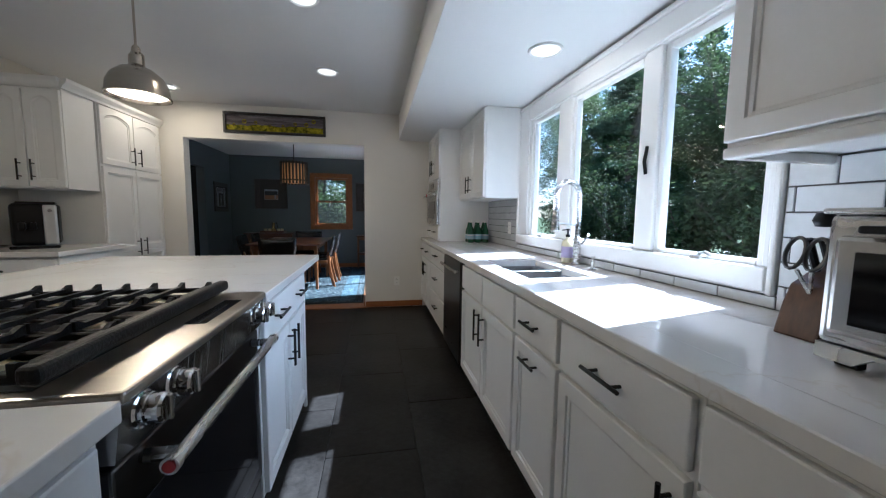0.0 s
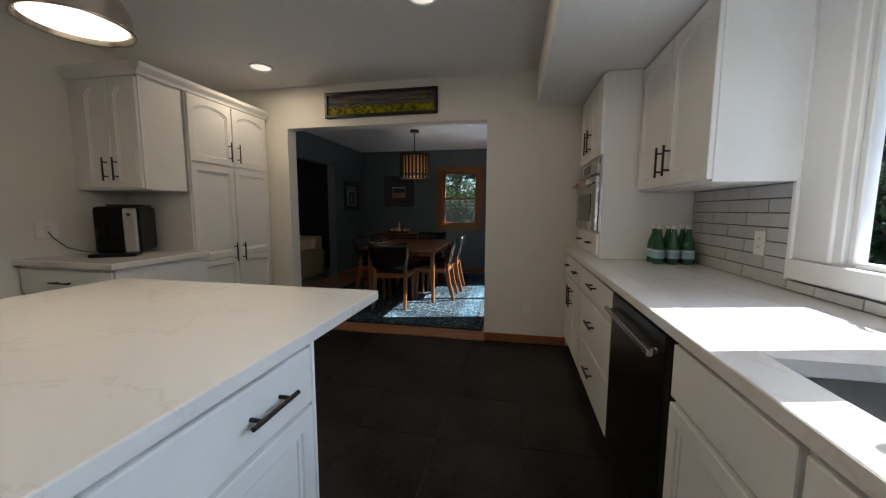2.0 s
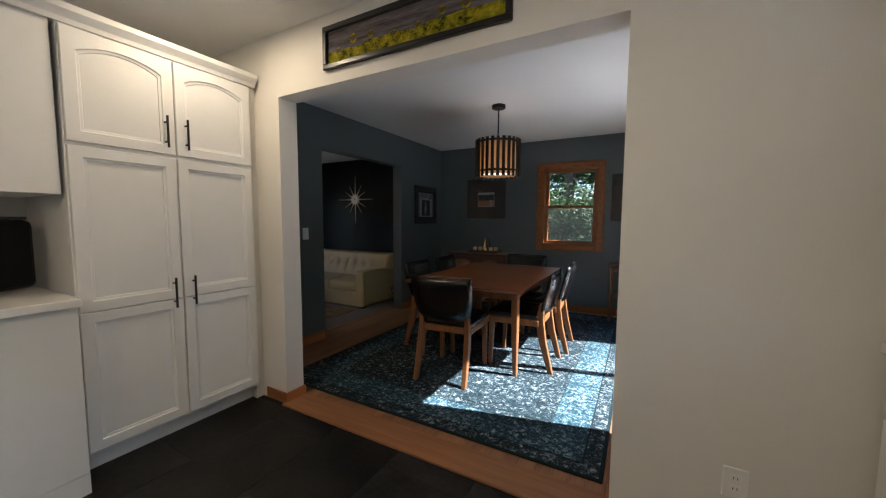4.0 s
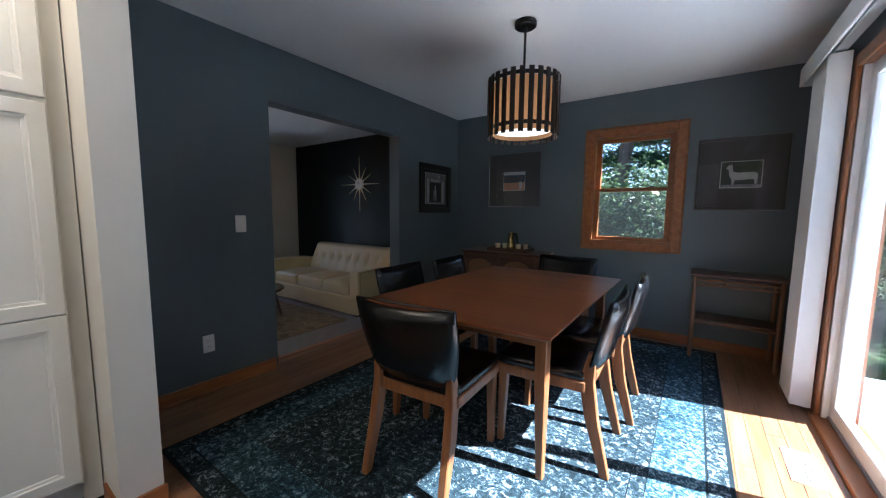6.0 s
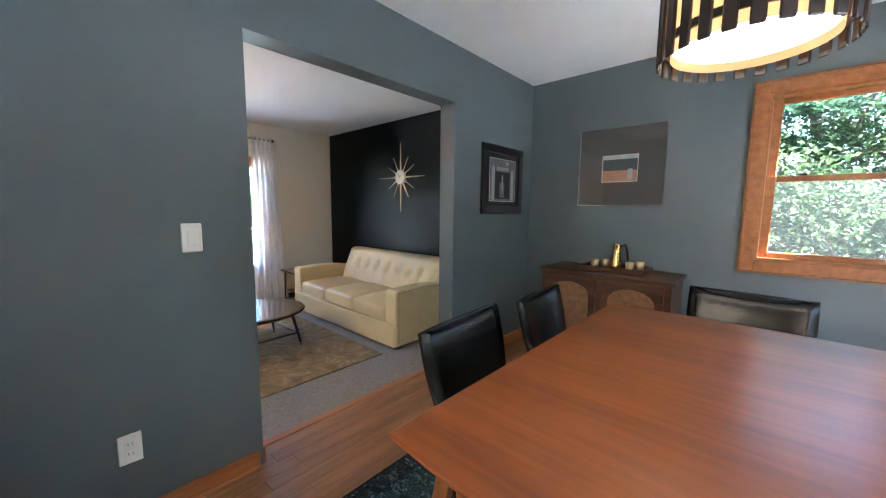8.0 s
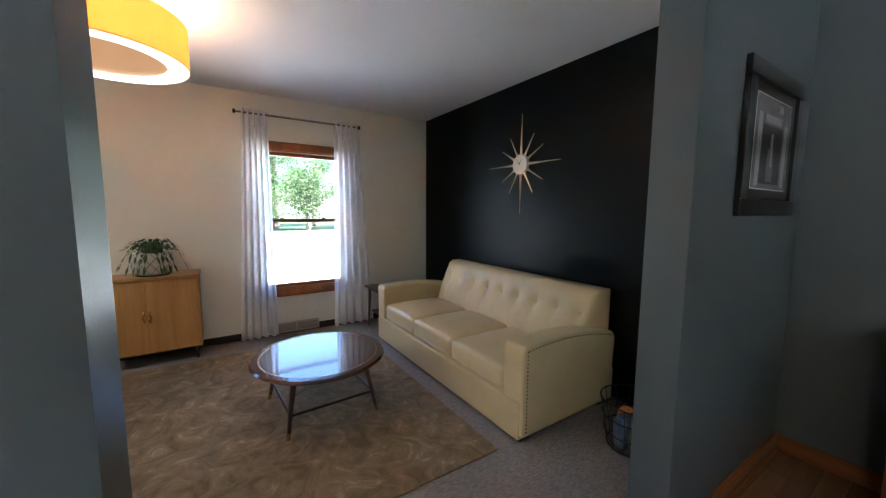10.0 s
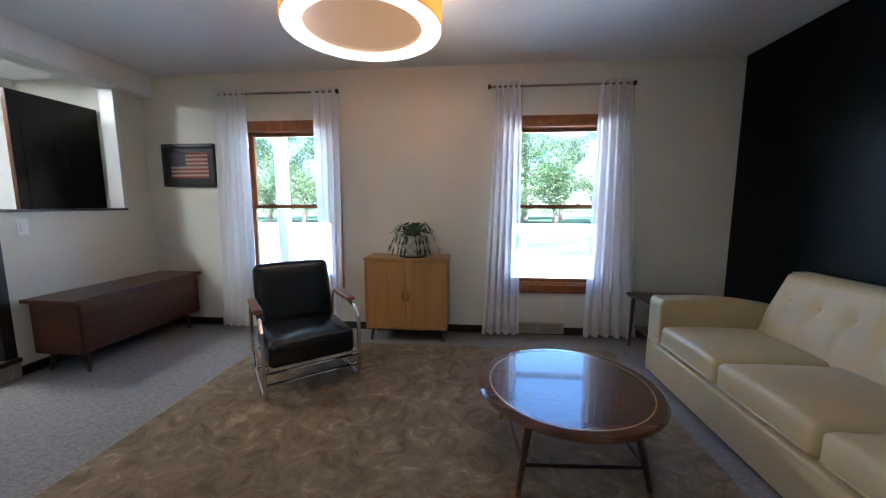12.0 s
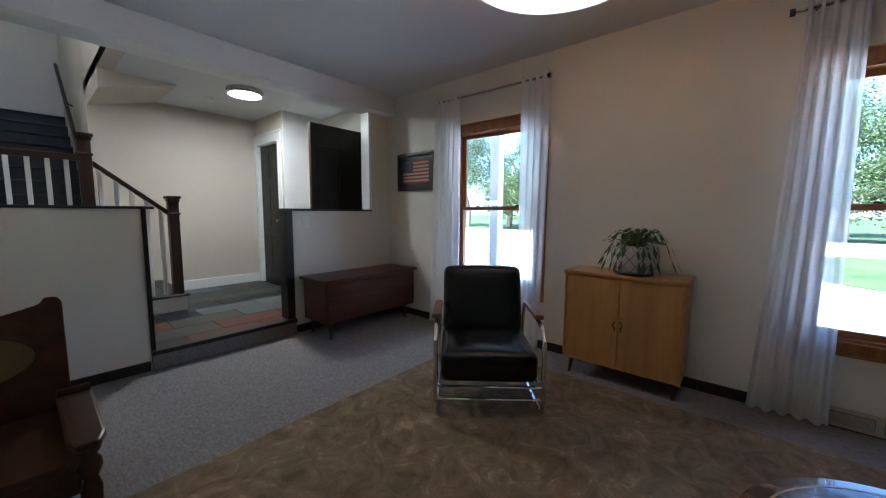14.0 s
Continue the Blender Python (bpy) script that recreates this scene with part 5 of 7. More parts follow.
for i in range(3):
    for j in range(2):
        bottle(1.04 + 0.082 * i, 4.165 + 0.082 * j)

# ---- dining room ----


def slab(pts, z0, z1, bevel=0.006, seg=2):
    return prism(pts, z0, z1, 2, bevel, seg)


rug = thing("rug", Matrix.Translation((-1.34, 7.01, 0)), "dark teal distressed oriental rug under the dining table", "rug")
RW, RL = 1.19, 1.675
part("binding", box(-RW, RW, -RL, RL, 0.0, 0.009, 0.003), M_DARKCLOTH, rug)
part("field", box(-RW + 0.40, RW - 0.40, -RL + 0.40, RL - 0.40, 0.008, 0.0115), M_DRUG, rug)
for x0, x1, y0, y1 in ((-RW + 0.02, -RW + 0.10, -RL + 0.02, RL - 0.02), (RW - 0.10, RW - 0.02, -RL + 0.02, RL - 0.02), (-RW + 0.10, RW - 0.10, -RL + 0.02, -RL + 0.10), (-RW + 0.10, RW - 0.10, RL - 0.10, RL - 0.02)):
    part("outer_band", box(x0, x1, y0, y1, 0.008, 0.0112), M_DRUG, rug)
for x0, x1, y0, y1 in ((-RW + 0.11, -RW + 0.33, -RL + 0.11, RL - 0.11), (RW - 0.33, RW - 0.11, -RL + 0.11, RL - 0.11), (-RW + 0.33, RW - 0.33, -RL + 0.11, -RL + 0.33), (-RW + 0.33, RW - 0.33, RL - 0.33, RL - 0.11)):
    part("border", box(x0, x1, y0, y1, 0.008, 0.0113), M_DRUGB, rug)
for x0, x1, y0, y1 in ((-RW + 0.335, -RW + 0.395, -RL + 0.335, RL - 0.335), (RW - 0.395, RW - 0.335, -RL + 0.335, RL - 0.335), (-RW + 0.395, RW - 0.395, -RL + 0.335, -RL + 0.395), (-RW + 0.395, RW - 0.395, RL - 0.395, RL - 0.335)):
    part("guard_band", box(x0, x1, y0, y1, 0.008, 0.0113), M_DRUG, rug)

tab = thing("dining_table", Matrix.Translation((-1.335, 6.90, 0.0115)), "rectangular cherry dining table with a thin chamfered top and tapered legs", "table")
TH = 0.735
TL, TW = 0.795, 0.53
bm = bmesh.new()
top = []
for z, o in ((TH - 0.026, -0.022), (TH - 0.008, 0.0), (TH - 0.002, 0.0), (TH, -0.004)):
    ring = []
    n = 8
    for k in range(n + 1):
        f = -1 + 2 * k / n
        ring.append((TW + o + 0.0 * f, f * (TL + o)))
    for k in range(n + 1):
        f = 1 - 2 * k / n
        ring.append((f * (TW + o), TL + o + 0.028 * (1 - f * f)))
    for k in range(n + 1):
        f = 1 - 2 * k / n
        ring.append((-(TW + o), f * (TL + o)))
    for k in range(n + 1):
        f = -1 + 2 * k / n
        ring.append((f * (TW + o), -(TL + o) - 0.028 * (1 - f * f)))
    top.append([bm.verts.new((a, b, z)) for a, b in ring])
for p, q in zip(top, top[1:]):
    for k in range(len(p)):
        bm.faces.new((p[k], p[(k + 1) % len(p)], q[(k + 1) % len(p)], q[k]))
bm.faces.new(top[0][::-1])
bm.faces.new(top[-1])
bmesh.ops.remove_doubles(bm, verts=bm.verts, dist=1e-4)
part("tabletop", bm, M_TABLE, tab)
for x0, x1, y0, y1 in ((-0.43, -0.41, -0.62, 0.62), (0.41, 0.43, -0.62, 0.62), (-0.42, 0.42, -0.63, -0.61), (-0.42, 0.42, 0.61, 0.63)):
    part("apron", box(x0, x1, y0, y1, TH - 0.11, TH - 0.027, 0.003), M_CHAIRWOOD, tab)
for sx in (-1, 1):
    for sy in (-1, 1):
        bm = bmesh.new()
        cx, cy = sx * 0.435, sy * 0.60
        lv = []
        for z, r, dx in ((TH - 0.028, 0.027, 0), (0.45, 0.026, 0), (0.0, 0.016, 0.012)):
            lv.append([bm.verts.new((cx + sx * dx + a * r, cy + sy * dx + b * r * 1.15, z)) for a, b in ((-1, -1), (1, -1), (1, 1), (-1, 1))])
        for p, q in zip(lv, lv[1:]):
            for k in range(4):
                bm.faces.new((p[k], q[k], q[(k + 1) % 4], p[(k + 1) % 4]))
        bm.faces.new(lv[-1][::-1])
        bm.faces.new(lv[0])
        bmesh.ops.bevel(bm, geom=list(bm.edges), offset=0.004, segments=1, affect="EDGES")
        part("leg", bm, M_CHAIRWOOD, tab)


def padded(outline, d0, d1, axis, puff, bevel=0.014):
    """A cushion slab: an outline extruded, with soft rolled edges."""
    return prism(outline, d0, d1, axis, bevel, 3)


def dining_chair(m, back_m, label):
    """Local: seat faces +y, backrest at -y; origin on the floor under the seat's middle."""
    t = thing("dining_chair", m, label, "chair", "chairs round the table")
    seat_pts = [(-0.235, 0.24), (-0.24, 0.20), (-0.225, -0.20), (-0.16, -0.225), (0.16, -0.225), (0.225, -0.20), (0.24, 0.20), (0.235, 0.24)]
    part("seat_frame", slab([(a * 1.0, b * 1.0) for a, b in seat_pts], 0.385, 0.44, 0.008), M_CHAIRWOOD, t)
    part("seat", slab([(a * 0.985, b * 0.985 + 0.002) for a, b in seat_pts], 0.432, 0.487, 0.020, 3), M_BLACKLEATHER, t, smooth=True)
    # curved, leaning backrest
    bm = bmesh.new()
    nx, nz = 10, 7
    grid = {}
    for side in (0, 1):
        for i in range(nx + 1):
            for j in range(nz + 1):
                u, v = -1 + 2 * i / nx, j / nz
                wide = 0.196 + 0.056 * min(1.0, v * 1.6) ** 0.6
                edge = min(1.0, (1 - abs(u)) * 9, v * 7, (1 - v) * 7)
                thick = 0.010 + 0.014 * math.sqrt(max(0.0, edge))
                z = 0.485 + v * 0.350 - 0.012 * (1 - u * u) * v
                y = -0.215 - 0.085 * v - 0.035 * (1 - u * u) + (thick if side else -thick)
                grid[side, i, j] = bm.verts.new((u * wide, y, z))
    for i in range(nx):
        for j in range(nz):
            bm.faces.new((grid[0, i, j], grid[0, i + 1, j], grid[0, i + 1, j + 1], grid[0, i, j + 1]))
            bm.faces.new((grid[1, i, j], grid[1, i, j + 1], grid[1, i + 1, j + 1], grid[1, i + 1, j]))
    for i in range(nx):
        for j in (0, nz):
            a, b, c, d = grid[0, i, j], grid[0, i + 1, j], grid[1, i + 1, j], grid[1, i, j]
            bm.faces.new((a, d, c, b) if j == 0 else (a, b, c, d))
    for j in range(nz):
        for i in (0, nx):
            a, b, c, d = grid[0, i, j], grid[0, i, j + 1], grid[1, i, j + 1], grid[1, i, j]
            bm.faces.new((a, b, c, d) if i == 0 else (a, d, c, b))
    bmesh.ops.recalc_face_normals(bm, faces=bm.faces)
    back = part("backrest", bm, back_m, t, smooth=True)
    piping = [(s * (0.196 + 0.056 * min(1.0, v * 1.6) ** 0.6), -0.215 - 0.085 * v, 0.485 + v * 0.350) for s, vs in ((-1, (0, 0.15, 0.35, 0.6, 1)), (1, (1, 0.6, 0.35, 0.15, 0))) for v in vs]
    part("piping", tube(piping, 0.005, 6), M_BLACKLEATHER, back)
    for s in (-1, 1):
        bm = bmesh.new()
        pts = [(s * 0.205, -0.305, 0.0), (s * 0.20, -0.235, 0.26), (s * 0.195, -0.205, 0.44), (s * 0.195, -0.225, 0.58)]
        rs = [(0.017, 0.020), (0.020, 0.030), (0.019, 0.033), (0.014, 0.018)]
        lv = [[bm.verts.new((x + a * rx, y + b * ry, z)) for a, b in ((-1, -1), (1, -1), (1, 1), (-1, 1))] for (x, y, z), (rx, ry) in zip(pts, rs)]
        for p, q in zip(lv, lv[1:]):
            for k in range(4):
                bm.faces.new((p[k], p[(k + 1) % 4], q[(k + 1) % 4], q[k]))
        bm.faces.new(lv[0][::-1])
        bm.faces.new(lv[-1])
        bmesh.ops.bevel(bm, geom=list(bm.edges), offset=0.004, segments=1, affect="EDGES")
        part("leg", bm, M_CHAIRWOOD, t, "raked rear leg")
        bm = bmesh.new()
        lv = [[bm.verts.new((s * 0.205 + a * r, 0.205 + b * r + dy, z)) for a, b in ((-1, -1), (1, -1), (1, 1), (-1, 1))] for z, r, dy in ((0.0, 0.016, 0.012), (0.43, 0.023, 0))]
        for k in range(4):
            bm.faces.new((lv[0][k], lv[0][(k + 1) % 4], lv[1][(k + 1) % 4], lv[1][k]))
        bm.faces.new(lv[0][::-1])
        bm.faces.new(lv[1])
        bmesh.ops.bevel(bm, geom=list(bm.edges), offset=0.004, segments=1, affect="EDGES")
        part("leg", bm, M_CHAIRWOOD, t)
    return t


CH = "chestnut dining chair with black leather seat and curved back"
z = 0.0115
first = dining_chair(pose(-1.385, 6.165, z, 0, 0, 5.0), M_BLACKLEATHER, CH)
for x, y, rz in ((-1.80, 6.69, -86), (-1.78, 7.29, -85), (-1.30, 7.70, 178)):
    copy_thing(first, pose(x, y, z, 0, 0, rz))
pale = dining_chair(pose(-0.955, 6.66, z, 0, 0, 92), M_BLACKLEATHER, "chestnut dining chair turned to the table, back catching daylight")
copy_thing(pale, pose(-0.925, 7.20, z, 0, 0, 93))

# slatted drum chandelier
ch = thing("chandelier", Matrix.Translation((-1.338, 7.01, 0)), "dark slatted drum chandelier with a glowing cream liner over the table", "chandelier")
part("canopy", lathe([(0, DZ - 0.001), (0.068, DZ - 0.001), (0.068, DZ - 0.03), (0.06, DZ - 0.036), (0, DZ - 0.036)], 28), M_BLACKMETAL, ch)
part("stem", tube([(0, 0, DZ - 0.036), (0, 0, 2.0)], 0.008, 10), M_BLACKMETAL, ch)
R = 0.212
for zz in (1.76, 2.045):
    bm = bmesh.new()
    bm_lathe(bm, [(R - 0.004, zz), (R + 0.004, zz), (R + 0.004, zz + 0.022), (R - 0.004, zz + 0.022), (R - 0.004, zz)], 48)
    part("hoop", bm, M_BLACKMETAL, ch)
for k in range(3):
    a = 2 * math.pi * k / 3
    part("spoke", tube([(0, 0, 2.055), (R * math.cos(a), R * math.sin(a), 2.055)], 0.005), M_BLACKMETAL, ch)
bm = bmesh.new()
bm_lathe(bm, [(R - 0.022, 1.735), (R - 0.022, 2.05)], 48)
part("liner", bm, M_SHADEIN, ch, "glowing cream fabric liner", smooth=True)
part("diffuser", lathe([(0, 1.762), (R - 0.026, 1.762), (R - 0.026, 1.766), (0, 1.766)], 40), glow("chandelier_diffuser", (1.0, 0.84, 0.60), 0.22), ch)
slat = mesh_of("slat", box(-0.016, 0.016, -0.005, 0.005, 1.712, 2.085, 0.003), M_DARKTRIM)
for k in range(26):
    a = 2 * math.pi * k / 26
    o = new("slat", slat)
    o.parent = ch
    o.matrix_basis = pose(0, 0, 0, 0, 0, math.degrees(a)) @ pose(R + 0.011, 0, 0, 0, 0, 90)


def art(name, n, x, y, z0, w, h, fw, frame_m, mount_m, win, inner, label, thick=0.022):
    """A framed picture; win: (u0, u1, v0, v1) of the inner image; inner: list of (u0, u1, v0, v1, material)."""
    t = thing(name, face(n, x, y, z0), label, "picture")
    for a in ((-w / 2, w / 2, 0, fw), (-w / 2, w / 2, h - fw, h), (-w / 2, -w / 2 + fw, fw, h - fw), (w / 2 - fw, w / 2, fw, h - fw)):
        part("frame", box(*a, 0.001, thick, min(0.003, fw * 0.3)), frame_m, t)
    part("mount", box(-w / 2 + fw, w / 2 - fw, fw, h - fw, 0.001, thick * 0.45), mount_m, t)
    u0, u1, v0, v1 = win
    b = 0.004
    part("bevel", box(u0 - b, u1 + b, v0 - b, v1 + b, thick * 0.451, thick * 0.48), M_WHITEPLASTIC, t)
    for k, (a0, a1, b0, b1, m) in enumerate(inner):
        part("print", box(a0, a1, b0, b1, thick * 0.481, thick * 0.50 + k * 0.0004), m, t)
    p = part("glazing", box(-w / 2 + fw, w / 2 - fw, fw, h - fw, thick * 0.68, thick * 0.72), M_GLASS, t)
    p.visible_shadow = False
    return t


P_SAND = mat("print_sand", (0.40, 0.21, 0.12), 0.6, vary=0.15, scale=20)
P_DUSK = mat("print_dusk", (0.035, 0.045, 0.055), 0.6, vary=0.3, scale=20)
P_PALE = mat("print_pale", (0.42, 0.44, 0.46), 0.6, vary=0.1, scale=20)
P_WHITE = mat("print_white", (0.42, 0.41, 0.40), 0.6, vary=0.12, scale=20)
P_GREEN = mat("print_dark_green", (0.03, 0.04, 0.02), 0.6, vary=0.5, scale=40)
P_GREY = mat("print_grey", (0.20, 0.20, 0.20), 0.6, vary=0.4, scale=14)
P_BLACK = mat("print_black", (0.012, 0.012, 0.012), 0.5, vary=0.3)
art("picture", "-y", -2.186, 8.81, 1.302, 0.66, 0.635, 0.008, M_FRAMESILVER, M_MATBOARD, (-0.133, 0.134, 0.20, 0.41), [(-0.133, 0.134, 0.20, 0.41, P_DUSK), (-0.133, 0.134, 0.38, 0.41, P_PALE), (-0.133, 0.134, 0.20, 0.29, P_SAND), (0.065, 0.10, 0.215, 0.30, P_WHITE)], "small landscape print in a wide grey mount with thin steel frame")
ap = art("picture", "-y", -0.088, 8.81, 1.272, 0.62, 0.63, 0.008, M_FRAMESILVER, M_MATBOARD, (-0.133, 0.14, 0.20, 0.42), [(-0.133, 0.14, 0.20, 0.42, P_GREEN), (-0.133, 0.14, 0.20, 0.225, P_GREY), (-0.133, 0.14, 0.225, 0.235, P_BLACK)], "print of a pale grazing animal in a wide grey mount")
beast = [(-0.10, 0.365), (-0.088, 0.385), (-0.078, 0.40), (-0.07, 0.385), (-0.06, 0.402), (-0.056, 0.375), (-0.05, 0.335), (-0.01, 0.325), (0.05, 0.33), (0.10, 0.325), (0.118, 0.305), (0.115, 0.27), (0.11, 0.225), (0.098, 0.225), (0.095, 0.265), (0.07, 0.268), (0.01, 0.262), (-0.035, 0.262), (-0.042, 0.225), (-0.054, 0.225), (-0.058, 0.27), (-0.075, 0.30), (-0.08, 0.345)]
part("print", prism(beast, 0.0118, 0.0124, 2), P_WHITE, ap)
art("picture", "+x", -3.0, 8.305, 1.225, 0.63, 0.575, 0.065, M_FRAMEBLACK, P_BLACK, (-0.20, 0.20, 0.11, 0.465), [(-0.20, 0.20, 0.11, 0.465, P_GREY), (-0.12, 0.11, 0.13, 0.36, P_BLACK), (-0.17, -0.13, 0.12, 0.40, P_PALE), (0.13, 0.17, 0.12, 0.38, P_PALE), (-0.10, 0.09, 0.37, 0.40, P_WHITE), (-0.05, 0.02, 0.14, 0.27, P_GREY), (0.04, 0.09, 0.42, 0.45, P_WHITE), (-0.02, 0.0, 0.20, 0.33, P_PALE)], "black-framed monochrome photograph of a doorway")

# sideboard with arched cane doors, tray, carafe, glasses
sb = thing("sideboard", Matrix.Translation((-2.14, 8.555, 0)), "dark walnut sideboard with arched cane doors", "sideboard")
part("body", box(-0.46, 0.46, -0.215, 0.215, 0.16, 0.77, 0.004), M_WALNUT, sb)
part("top", box(-0.48, 0.48, -0.235, 0.225, 0.771, 0.795, 0.006, 2), M_WALNUT, sb)
for s in (-1, 1):
    d = part("door", box(s * 0.22 - 0.20, s * 0.22 + 0.20, -0.232, -0.216, 0.18, 0.755, 0.004), M_WALNUT, sb)
    pts = [(s * 0.22 - 0.15, 0.22), (s * 0.22 + 0.15, 0.22), (s * 0.22 + 0.15, 0.62)] + [(s * 0.22 + 0.15 * math.cos(a), 0.62 + 0.09 * math.sin(a)) for a in [math.pi * k / 10 for k in range(1, 10)]] + [(s * 0.22 - 0.15, 0.62)]
    part("cane_panel", prism(pts, -0.237, -0.2325, 1), M_CANE, d, "arched woven cane panel")
    part("knob", lathe([(0, 0), (0.008, 0), (0.012, 0.015), (0, 0.018)], 12), M_BRASS, d, m=face("-y", s * 0.04, -0.232, 0.47))
    for y in (-0.18, 0.18):
        part("leg", tube([(s * 0.42, y, 0.16), (s * 0.44, y, 0.0)], 0.022, 10, 0.012), M_WALNUTZ, sb)
TR = 0.797
tray = thing("tray", Matrix.Translation((-2.10, 8.56, TR)), "dark wooden serving tray on the sideboard", "tray")
part("base", box(-0.22, 0.22, -0.13, 0.13, 0, 0.008), M_WALNUT, tray)
for x0, x1, y0, y1 in ((-0.23, 0.23, -0.14, -0.13), (-0.23, 0.23, 0.13, 0.14), (-0.23, -0.22, -0.13, 0.13), (0.22, 0.23, -0.13, 0.13)):
    part("rim", box(x0, x1, y0, y1, 0, 0.04, 0.003), M_WALNUT, tray)
car = thing("carafe", Matrix.Translation((-2.10, 8.57, TR + 0.009)), "brass carafe with a dark handle on the tray", "carafe")
part("body", lathe([(0, 0), (0.045, 0), (0.047, 0.01), (0.042, 0.06), (0.03, 0.11), (0.026, 0.19), (0.03, 0.2), (0, 0.2)], 20), M_BRASS, car, smooth=True)
part("handle", tube([(0.025, 0, 0.18), (0.06, 0, 0.20), (0.075, 0, 0.15), (0.085, 0, 0.08)], 0.007), M_BLACKPLASTIC, car)
cup0 = None
for dx, dy in ((-0.15, -0.02), (-0.09, 0.05), (0.11, -0.03), (0.16, 0.05)):
    if cup0 is None:
        cup0 = thing("tumbler", Matrix.Translation((-2.10 + dx, 8.56 + dy, TR + 0.009)), "small pale gold tumbler on the tray", "tumbler", "tumblers on the tray")
        part("cup", lathe([(0, 0), (0.026, 0), (0.032, 0.07), (0.029, 0.07), (0.024, 0.005), (0, 0.005)], 18), M_PALEBRASS, cup0, smooth=True)
    else:
        copy_thing(cup0, Matrix.Translation((-2.10 + dx, 8.56 + dy, TR + 0.009)))

# bamboo console by the window
con = thing("console_table", Matrix.Translation((-0.08, 8.60, 0)), "brown bamboo console table with two shelves against the wall", "console table")
M_BAMBOO = wood("brown_bamboo", (0.22, 0.11, 0.045), (0.13, 0.06, 0.025), 2, 0.4, 1.0)
part("top", box(-0.30, 0.32, -0.17, 0.17, 0.715, 0.74, 0.006), M_WALNUT, con)
part("shelf", box(-0.26, 0.28, -0.14, 0.14, 0.33, 0.347, 0.004), M_WALNUT, con)
for sx in (-0.265, 0.285):
    for sy in (-0.145, 0.145):
        part("leg", tube([(sx, sy, 0.0), (sx, sy, 0.715)], 0.016, 10), M_BAMBOO, con)
    part("rail", tube([(sx, -0.145, 0.65), (sx, 0.145, 0.65)], 0.011, 8), M_BAMBOO, con)
for sy in (-0.145, 0.145):
    for zz in (0.685, 0.645, 0.32):
        part("rail", tube([(-0.265, sy, zz), (0.285, sy, zz)], 0.009, 8), M_BAMBOO, con)
    for k in range(4):
        part("spindle", tube([(-0.16 + k * 0.11, sy, 0.645), (-0.16 + k * 0.11, sy, 0.685)], 0.006, 6), M_BAMBOO, con)

plate("light_switch", "+x", -3.0, 6.005, 1.135, 0.072, 0.118, "white rocker light switch on the blue wall", "light switch")
plate("wall_socket", "+x", -3.0, 5.76, 0.335, 0.072, 0.118, "white double wall socket on the blue wall", "socket")

# sliding glass door, blinds
sd = thing("door_1", Matrix.Identity(4), "white sliding glass door in a stained oak frame", "door", kind="structure")
for y0, y1, z0, z1 in ((7.78, 7.85, 0.0, 2.13), (5.79, 5.86, 0.0, 2.13), (5.86, 7.78, 2.06, 2.13)):
    part("casing", box(0.298, 0.319, y0, y1, z0, z1, 0.004), M_OAK, sd)
part("jamb", box(0.321, 0.46, 7.76, 7.779, 0.02, 2.059), M_TRIMW, sd)
part("jamb", box(0.321, 0.46, 5.861, 5.88, 0.02, 2.059), M_TRIMW, sd)
part("threshold", box(0.27, 0.50, 5.861, 7.779, -0.006, 0.022, 0.004), M_OAKY, sd)
part("track", box(0.345, 0.46, 5.88, 7.76, 0.0225, 0.04, 0.004), M_GREYPLASTIC, sd)
for y0, y1, x in ((6.79, 7.76, 0.37), (5.88, 6.87, 0.42)):
    p = part("leaf", box(x - 0.018, x + 0.018, y0, y0 + 0.075, 0.042, 2.058, 0.004), M_TRIMW, sd, "white sliding leaf")
    part("stile", box(x - 0.018, x + 0.018, y1 - 0.075, y1, 0.042, 2.058, 0.004), M_TRIMW, p)
    part("rail", box(x - 0.018, x + 0.018, y0 + 0.075, y1 - 0.075, 0.042, 0.13, 0.004), M_TRIMW, p)
    part("rail", box(x - 0.018, x + 0.018, y0 + 0.075, y1 - 0.075, 1.98, 2.058, 0.004), M_TRIMW, p)
    g = part("pane", box(x - 0.004, x + 0.004, y0 + 0.07, y1 - 0.07, 0.125, 1.985), M_GLASS, sd)
    g.visible_shadow = False
bl = thing("vertical_blind", Matrix.Translation((0.24, 7.9, 0)), "white vertical blind stacked beside the sliding door", "blind")
part("valance", box(-0.085, -0.07, -2.2, 0.45, 2.13, 2.25, 0.004), M_BLIND, bl, "long white valance")
part("valance_end", box(-0.07, 0.078, 0.435, 0.45, 2.13, 2.25, 0.003), M_BLIND, bl)
part("head_rail", box(-0.03, 0.03, -2.2, 0.43, 2.18, 2.23, 0.004), M_GREYPLASTIC, bl)
vane = mesh_of("vane", box(-0.05, 0.05, -0.0015, 0.0015, 0.03, 2.17, 0.001), M_BLIND)
for k in range(13):
    o = new("vane", vane)
    o.parent = bl
    o.matrix_basis = pose(0.0, -0.06 + 0.026 * k, 0, 0, 0, 4 * (k % 3) - 4)
vent = thing("floor_vent", Matrix.Translation((0.13, 7.13, 0.0)), "beige slotted floor vent in the oak floor", "vent")
M_VENT = mat("beige_vent_metal", (0.50, 0.42, 0.32), 0.45, 0.2)
part("plate", box(-0.06, 0.06, -0.15, 0.15, 0, 0.004, 0.0015), M_VENT, vent)
for k in range(14):
    part("slot", box(-0.045, 0.045, -0.13 + k * 0.0195, -0.121 + k * 0.0195, 0.0042, 0.0048), M_BLACKMETAL, vent)

